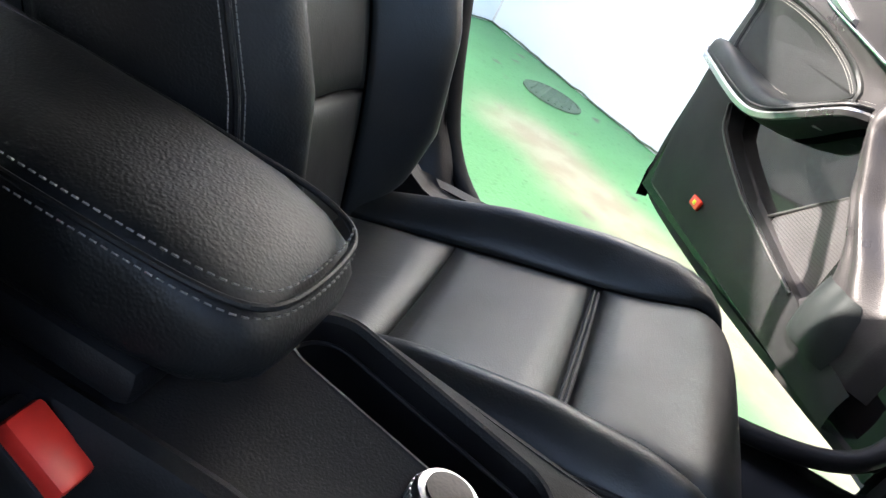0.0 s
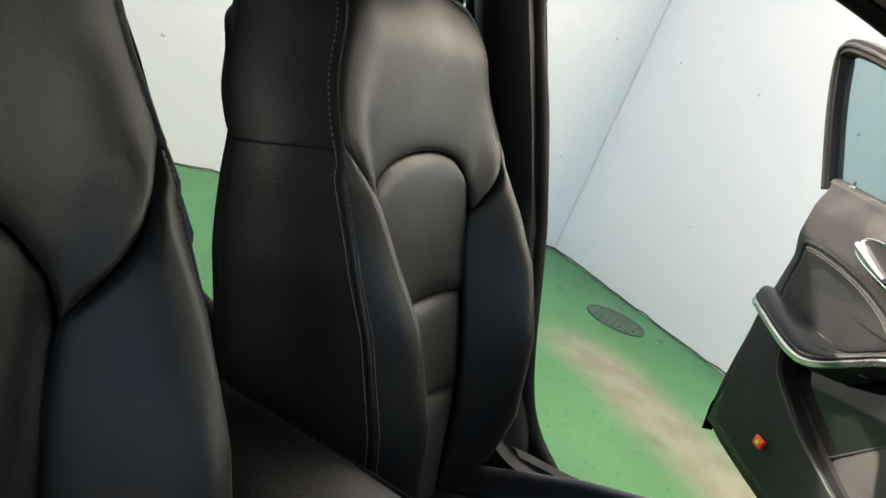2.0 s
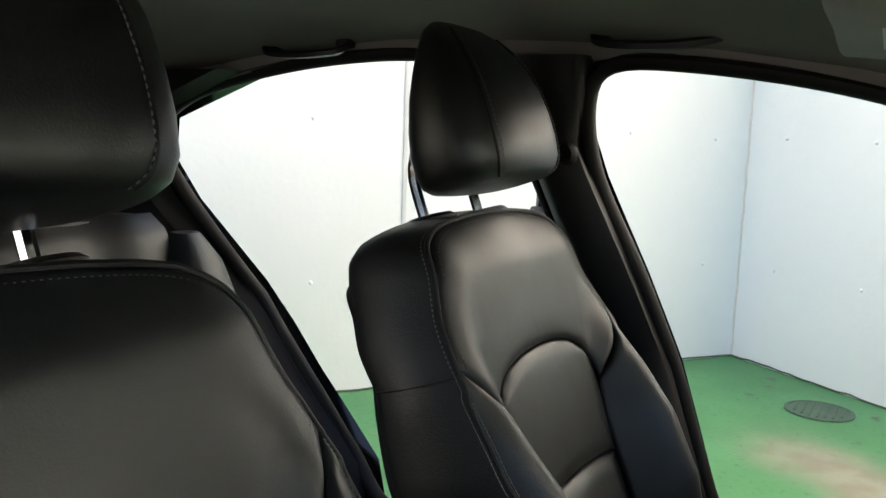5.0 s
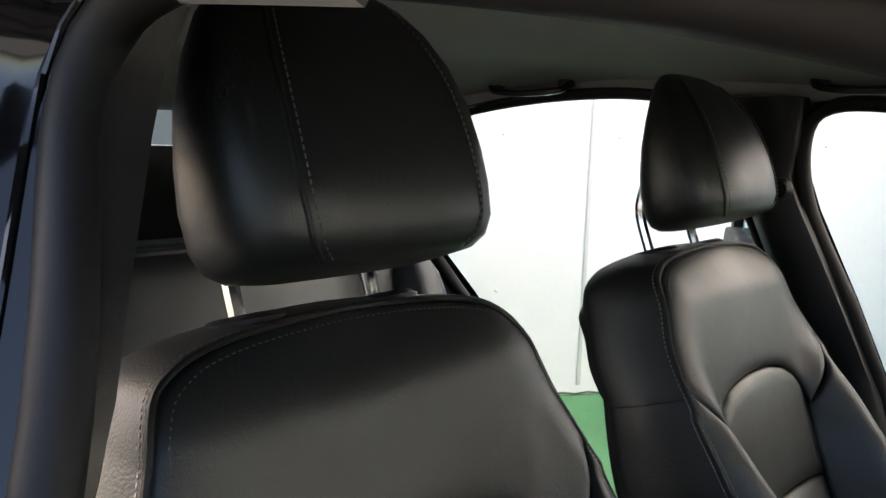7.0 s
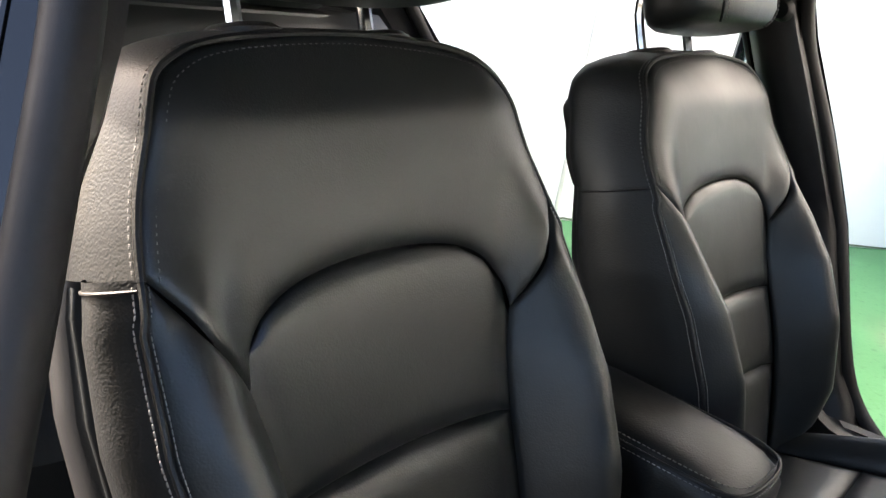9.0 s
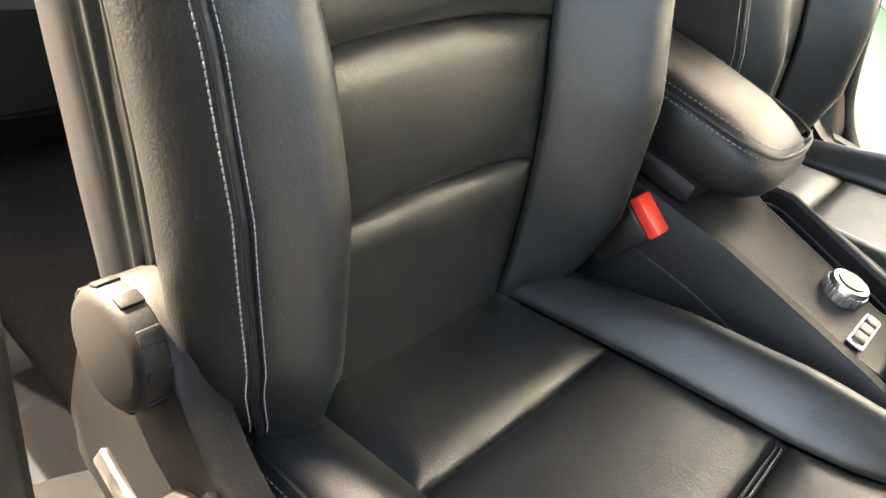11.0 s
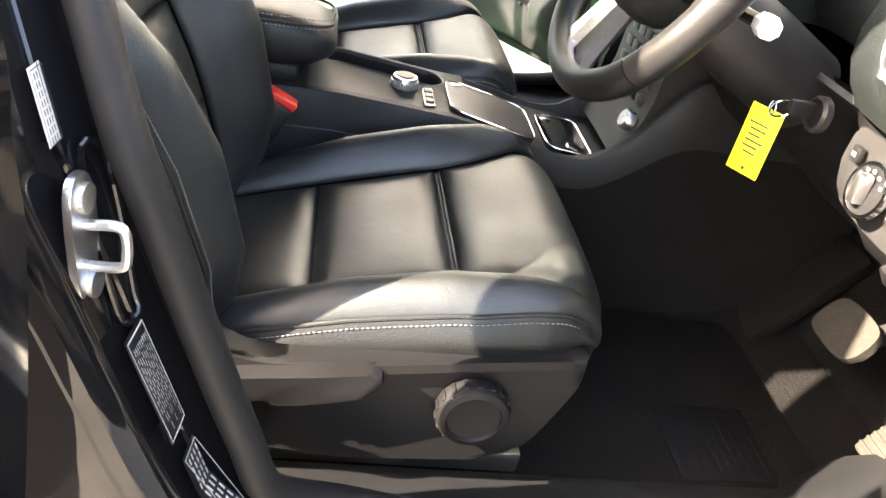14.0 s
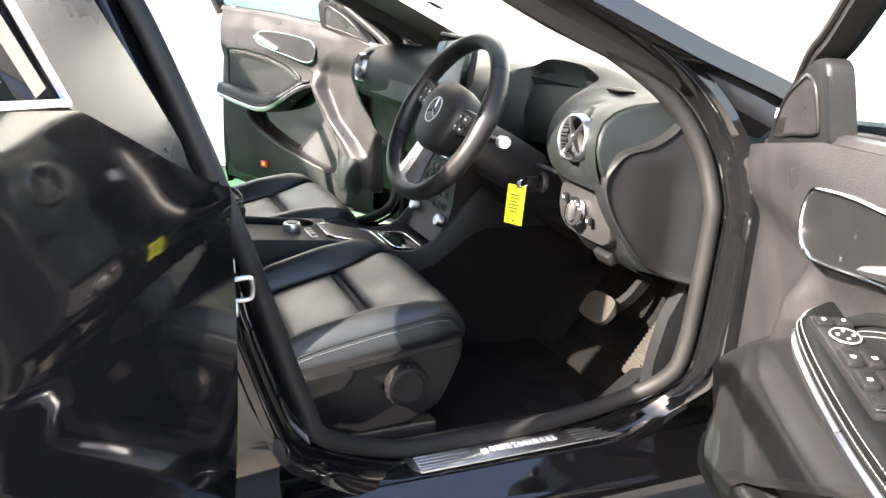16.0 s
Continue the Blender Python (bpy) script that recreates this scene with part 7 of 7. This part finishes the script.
    if side == 1:
        def housing(s, t):
            u = 1.3 * s
            top = Vector((0.16 + 0.31 * u, 0.600 + 0.175 * u + 0.012 * math.sin(math.pi * min(1, u)), 0))
            low = Vector((0.27 + 0.41 * u, 0.42 + 0.24 * u, 0))
            q = top.lerp(low, t)
            corner = (1 - smoothstep(t, 0.0, 0.12)) + smoothstep(t, 0.88, 1.0)
            q += Vector((0.028 * corner * (1 - smoothstep(u, 0.0, 0.3)), 0, 0))
            first, second = 0.60 - 0.03 * t, 0.64 + 0.50 * t
            wedge = smoothstep(u, first - 0.34, first) * (1 - smoothstep(u, second, second + 0.16))
            crest = math.exp(-((u - first) / 0.035) ** 2) + math.exp(-((u - second) / 0.035) ** 2)
            rim = min(smoothstep(t, 0.0, 0.08), smoothstep(u, 0.0, 0.08), 1 - 0.6 * smoothstep(t, 0.93, 1.0))
            grow = smoothstep(t, 0.02, 0.35)
            return P(q.x, 0.026 + 0.028 * rim + (0.020 * wedge + 0.006 * crest) * grow * (0.75 + 0.25 * t), q.y)
        part("speaker_housing", surface(housing, 90, 60), PLASTIC_DARK, ob, "smooth black speaker housing with two soft ridges")
        build_switches(ob, P, d, nrm, armtop)


def build_switches(ob, P, d, nrm, armtop):
    """The window switch block on the driver's armrest."""
    Z = Vector((0, 0, 1))
    slope = (d - Z * 0.125).normalized()
    upv = slope.cross(nrm)
    if upv.z < 0:
        upv = -upv
    turn = Matrix((slope, nrm, upv)).transposed()
    o = P(0.670, 0.048, armtop(0.670))
    Q = lambda x, y, h=0.0: o + slope * (x * 0.82) + nrm * (y * 0.82) + upv * h
    part("switch_block", box((0.20, 0.047, 0.018), Q(0, 0, 0.0), 0.005, turn), PLASTIC_DARK, ob, "black switch block")
    part("block_trim", box((0.004, 0.047, 0.004), Q(0.118, 0, 0.010), 0.001, turn), CHROME, ob)
    for y in (-0.014, 0.014):
        part("switch", box((0.018, 0.020, 0.006), Q(-0.100, y, 0.010), 0.002, turn), PLASTIC_DARK, ob)
        part("symbols", box((0.004, 0.004, 0.0008), Q(-0.100, y, 0.0135), 0, turn), WHITE, ob)
        for x in (0.002, 0.056):
            part("window_switch", box((0.033, 0.020, 0.010), Q(x, y, 0.011), 0.004, turn), PLASTIC_DARK, ob, "grey window switch")
            part("symbols", box((0.004, 0.005, 0.0008), Q(x + 0.006, y, 0.0166), 0, turn), WHITE, ob)
    part("mirror_pad", disc([(0.017, 0.0), (0.017, 0.004), (0.015, 0.006), (0.0, 0.006)], Q(-0.055, 0.0, 0.008), upv, 30), PLASTIC_DARK, ob, "round mirror pad")
    part("pad_ring", disc([(0.0165, 0.0), (0.0165, 0.0012), (0.0172, 0.0012), (0.0172, 0.0)], Q(-0.055, 0.0, 0.0125), upv, 30), WHITE, ob)
    for x, y in ((-0.066, 0), (-0.044, 0), (-0.055, 0.011), (-0.055, -0.011)):
        part("symbols", box((0.003, 0.003, 0.0008), Q(x, y, 0.0145), 0, turn), WHITE, ob)
    part("lock_switch", box((0.017, 0.041, 0.006), Q(0.098, 0, 0.009), 0.002, turn), PLASTIC_DARK, ob)
    part("symbols", box((0.004, 0.005, 0.0008), Q(0.098, -0.01, 0.0125), 0, turn), WHITE, ob)


build_front_door(-1)
build_front_door(1)


# ---- rear bench, roof fittings, loose paper ----
def build_rear():
    ob = thing("rear_bench", (0, -0.85, 0.3), "black leather rear bench with side bolsters", "car seat")

    def cushion(s, t):
        x = 0.64 * (2 * s - 1)
        y = -0.52 - 0.42 * t
        dip = 0.02 * math.cos(s * 6 * math.pi) + 0.02 * math.cos(s * 2 * math.pi)
        z = 0.475 - 0.03 * t + dip * 0.5 - 0.13 * (1 - smoothstep(t, 0.0, 0.10)) ** 2 - 0.05 * smoothstep(abs(2 * s - 1), 0.9, 1.0)
        return Vector((x, y, z))
    part("bench_cushion", surface(cushion, 60, 24), LEATHER, ob)
    part("bench_front", surface(lambda s, t: Vector((0.64 * (2 * s - 1), -0.52 - 0.02 * t, 0.35 - 0.08 * t)), 8, 4), LEATHER_SIDE, ob)

    def backrest(s, t):
        x = 0.60 * (2 * s - 1)
        z = 0.46 + 0.56 * t
        y = -0.93 - 0.22 * t + 0.035 * smoothstep(abs(2 * s - 1), 0.7, 0.9) - 0.04 * smoothstep(t, 0.93, 1.0)
        return Vector((x, y, z))
    part("bench_backrest", surface(backrest, 40, 20), LEATHER, ob)
    part("shelf_edge", box((1.22, 0.16, 0.05), (0, -1.24, 0.99), 0.02), LEATHER_SIDE, ob)
    for side in (1, -1):
        secs = []
        for z, w, dp in ((0.42, 0.05, 0.05), (0.50, 0.075, 0.075), (0.62, 0.08, 0.08), (0.78, 0.075, 0.075), (0.92, 0.06, 0.06), (0.98, 0.03, 0.03)):
            y = -0.86 - 0.40 * (z - 0.42)
            secs.append([Vector((side * (0.635 + w * math.copysign(abs(math.cos(t)) ** 0.8, math.cos(t))), y + dp * math.copysign(abs(math.sin(t)) ** 0.8, math.sin(t)), z)) for t in [2 * math.pi * i / 20 for i in range(20)]])
        part("side_bolster", loft(secs), LEATHER, ob, "padded bench side bolster")
    for x in (-0.33, 0.33):
        secs = [[Vector((x + a * math.copysign(abs(math.cos(t)) ** 0.7, math.cos(t)), -1.20 + b * math.copysign(abs(math.sin(t)) ** 0.7, math.sin(t)), z)) for t in [2 * math.pi * i / 24 for i in range(24)]] for z, a, b in ((1.02, 0.10, 0.035), (1.035, 0.12, 0.045), (1.08, 0.125, 0.05), (1.12, 0.11, 0.04), (1.135, 0.08, 0.02))]
        part("bench_headrest", loft(secs), LEATHER, ob)


build_rear()


def build_roof_fittings():
    for y, side in ((-0.68, -1), (-0.02, -1), (-0.68, 1)):
        gh = thing("grab_handle", (side * 0.545, y, 1.36), "folded grey grab handle on the headliner edge", "grab handle", "grab handles")
        pts = spline([(side * 0.565, y - 0.095, 1.382), (side * 0.55, y - 0.085, 1.362), (side * 0.542, y - 0.05, 1.354), (side * 0.540, y, 1.352), (side * 0.542, y + 0.05, 1.354), (side * 0.55, y + 0.085, 1.360), (side * 0.565, y + 0.095, 1.376)], 26)
        part("grip", sweep(pts, [(-0.010, -0.006), (0.010, -0.006), (0.012, 0.002), (0.006, 0.007), (-0.006, 0.007), (-0.012, 0.002)], up=(0, 0, 1)), PLASTIC_DARK, gh)
        for e in (-0.085, 0.085):
            part("handle_foot", box((0.03, 0.03, 0.03), (side * 0.566, y + e, 1.378), 0.008), PLASTIC_DARK, gh)
    vs = thing("sun_visor", (-0.30, 0.34, 1.31), "folded grey sun visor with a printed warning label", "sun visor")
    pts = [(-0.44, 0.238), (-0.25, 0.245), (-0.07, 0.252), (-0.045, 0.275), (-0.045, 0.39), (-0.08, 0.412), (-0.30, 0.396), (-0.475, 0.378), (-0.49, 0.36), (-0.465, 0.255)]
    ring = spline([(a, b, 0) for a, b in pts], 60, closed=True)

    def V(x, y, dz=0.0):
        return Vector((x, y, 1.338 - 0.05 * (y - 0.25) - 0.06 * (x + 0.2) ** 2 + dz))
    mid = sum(ring, Vector()) / 60
    part("visor_panel", loft([[V(mid.x + (p.x - mid.x) * k, mid.y + (p.y - mid.y) * k, o) for p in ring] for k, o in ((0.90, 0.006), (0.985, 0.004), (1.0, -0.003), (0.985, -0.010), (0.93, -0.013), (0.5, -0.014))]), VISOR, vs, "grey vinyl visor panel")
    lb = [(-0.36, 0.288), (-0.20, 0.292), (-0.20, 0.342), (-0.36, 0.338)]
    part("warning_label", plate(lb, 0.0006, lambda a, b, dd: V(a, b, -0.0152 - dd)), LABEL, vs, "pale printed warning label", smooth=False)
    tx = bmesh.new()
    for i in range(5):
        plate([(-0.345, 0.296 + 0.008 * i), (-0.27 + 0.01 * (i % 3), 0.296 + 0.008 * i), (-0.27 + 0.01 * (i % 3), 0.2985 + 0.008 * i), (-0.345, 0.2985 + 0.008 * i)], 0.0004, lambda a, b, dd: V(a, b, -0.0164 - dd), bm=tx)
    plate([(-0.235, 0.305), (-0.219, 0.305), (-0.219, 0.321), (-0.235, 0.321)], 0.0004, lambda a, b, dd: V(a, b, -0.0164 - dd), bm=tx)
    part("lettering", tx, JOINT, vs)
    part("visor_hinge", sweep([V(-0.46, 0.385, 0.002), V(-0.05, 0.398, 0.002)], 0.006), PLASTIC_GREY, vs)
    part("visor_clip", box((0.03, 0.025, 0.02), V(-0.035, 0.398, 0.006), 0.006), VISOR, vs)
    # a permit pocket on the windscreen
    tk = thing("windscreen_card", (-0.42, 0.83, 1.17), "small violet card stuck inside the windscreen", "card")
    violet = material("violet_card", (0.10, 0.08, 0.30), 0.4, spread=0.15)
    part("card", plate([(0, 0), (0.06, 0), (0.06, 0.05), (0, 0.05)], 0.001, lambda a, b, dd: Vector((-0.40 + a, 0.86 - b * 0.9, 1.13 + b * 0.42 + dd))), violet, tk, smooth=False)


build_roof_fittings()


# ---- stickers on the driver's door pillar: unreadable print as bars ----
def build_stickers():
    def J(a, z):
        """On the driver's B-pillar jamb: a outwards from the seal, z height."""
        f = table(z, [(0.36, 0.24), (0.44, 0.195), (0.52, 0.130), (0.78, 0.040), (0.98, -0.030), (1.16, -0.10)])
        return Vector((side_x(z) + 0.014 + a, f - 0.022 - 0.10 * a, z))
    for zz, a0, w, hgt, name in ((0.63, 0.004, 0.034, 0.10, "type_label"), (0.52, 0.004, 0.030, 0.08, "service_label"), (0.843, 0.001, 0.018, 0.046, "paper_label")):
        pale = name == "paper_label"
        ob = thing(name, J(a0, zz), "pale paper sticker with dark print on the door pillar" if pale else "black sticker with white printed bars on the door pillar", "sticker")
        rows = [[J(a0 + w * i / 3, zz - hgt / 2 + hgt * j / 8) + Vector((0.0, 0.004, 0)) for i in range(4)] for j in range(9)]
        bm = bmesh.new()
        vs = [[bm.verts.new(p) for p in row] for row in rows]
        for j in range(8):
            for i in range(3):
                bm.faces.new((vs[j][i], vs[j][i + 1], vs[j + 1][i + 1], vs[j + 1][i]))
        part("sticker", bm, LABEL if pale else PLASTIC_DARK, ob)
        bars = bmesh.new()
        n = 9 if name == "type_label" else 4
        for k in range(n):
            f0 = 0.12 + 0.80 * k / n
            th = 0.022 if name == "type_label" else 0.07
            for j in range(8):
                lo, hi = (0.08 + 0.1 * (k % 3), 0.92) if name == "type_label" else (0.04, 0.96)
                z0 = zz - hgt / 2 + hgt * (lo + (hi - lo) * j / 8)
                z1 = zz - hgt / 2 + hgt * (lo + (hi - lo) * (j + 0.7) / 8)
                q = [J(a0 + w * f, z) + Vector((0.0, 0.0055, 0)) for f, z in ((f0, z0), (f0 + th, z0), (f0 + th, z1), (f0, z1))]
                bars.faces.new([bars.verts.new(p) for p in q])
        for f0, f1, l0, l1 in ((0.02, 0.05, 0.02, 0.98), (0.95, 0.98, 0.02, 0.98), (0.02, 0.98, 0.02, 0.035), (0.02, 0.98, 0.965, 0.98)):
            q = [J(a0 + w * f, zz - hgt / 2 + hgt * l) + Vector((0.0, 0.0055, 0)) for f, l in ((f0, l0), (f1, l0), (f1, l1), (f0, l1))]
            bars.faces.new([bars.verts.new(p) for p in q])
        tagged(part("lettering", bars, PRINT if pale else LABEL, ob, "dark printed bars" if pale else "white printed bars"), kind="stuff")


build_stickers()
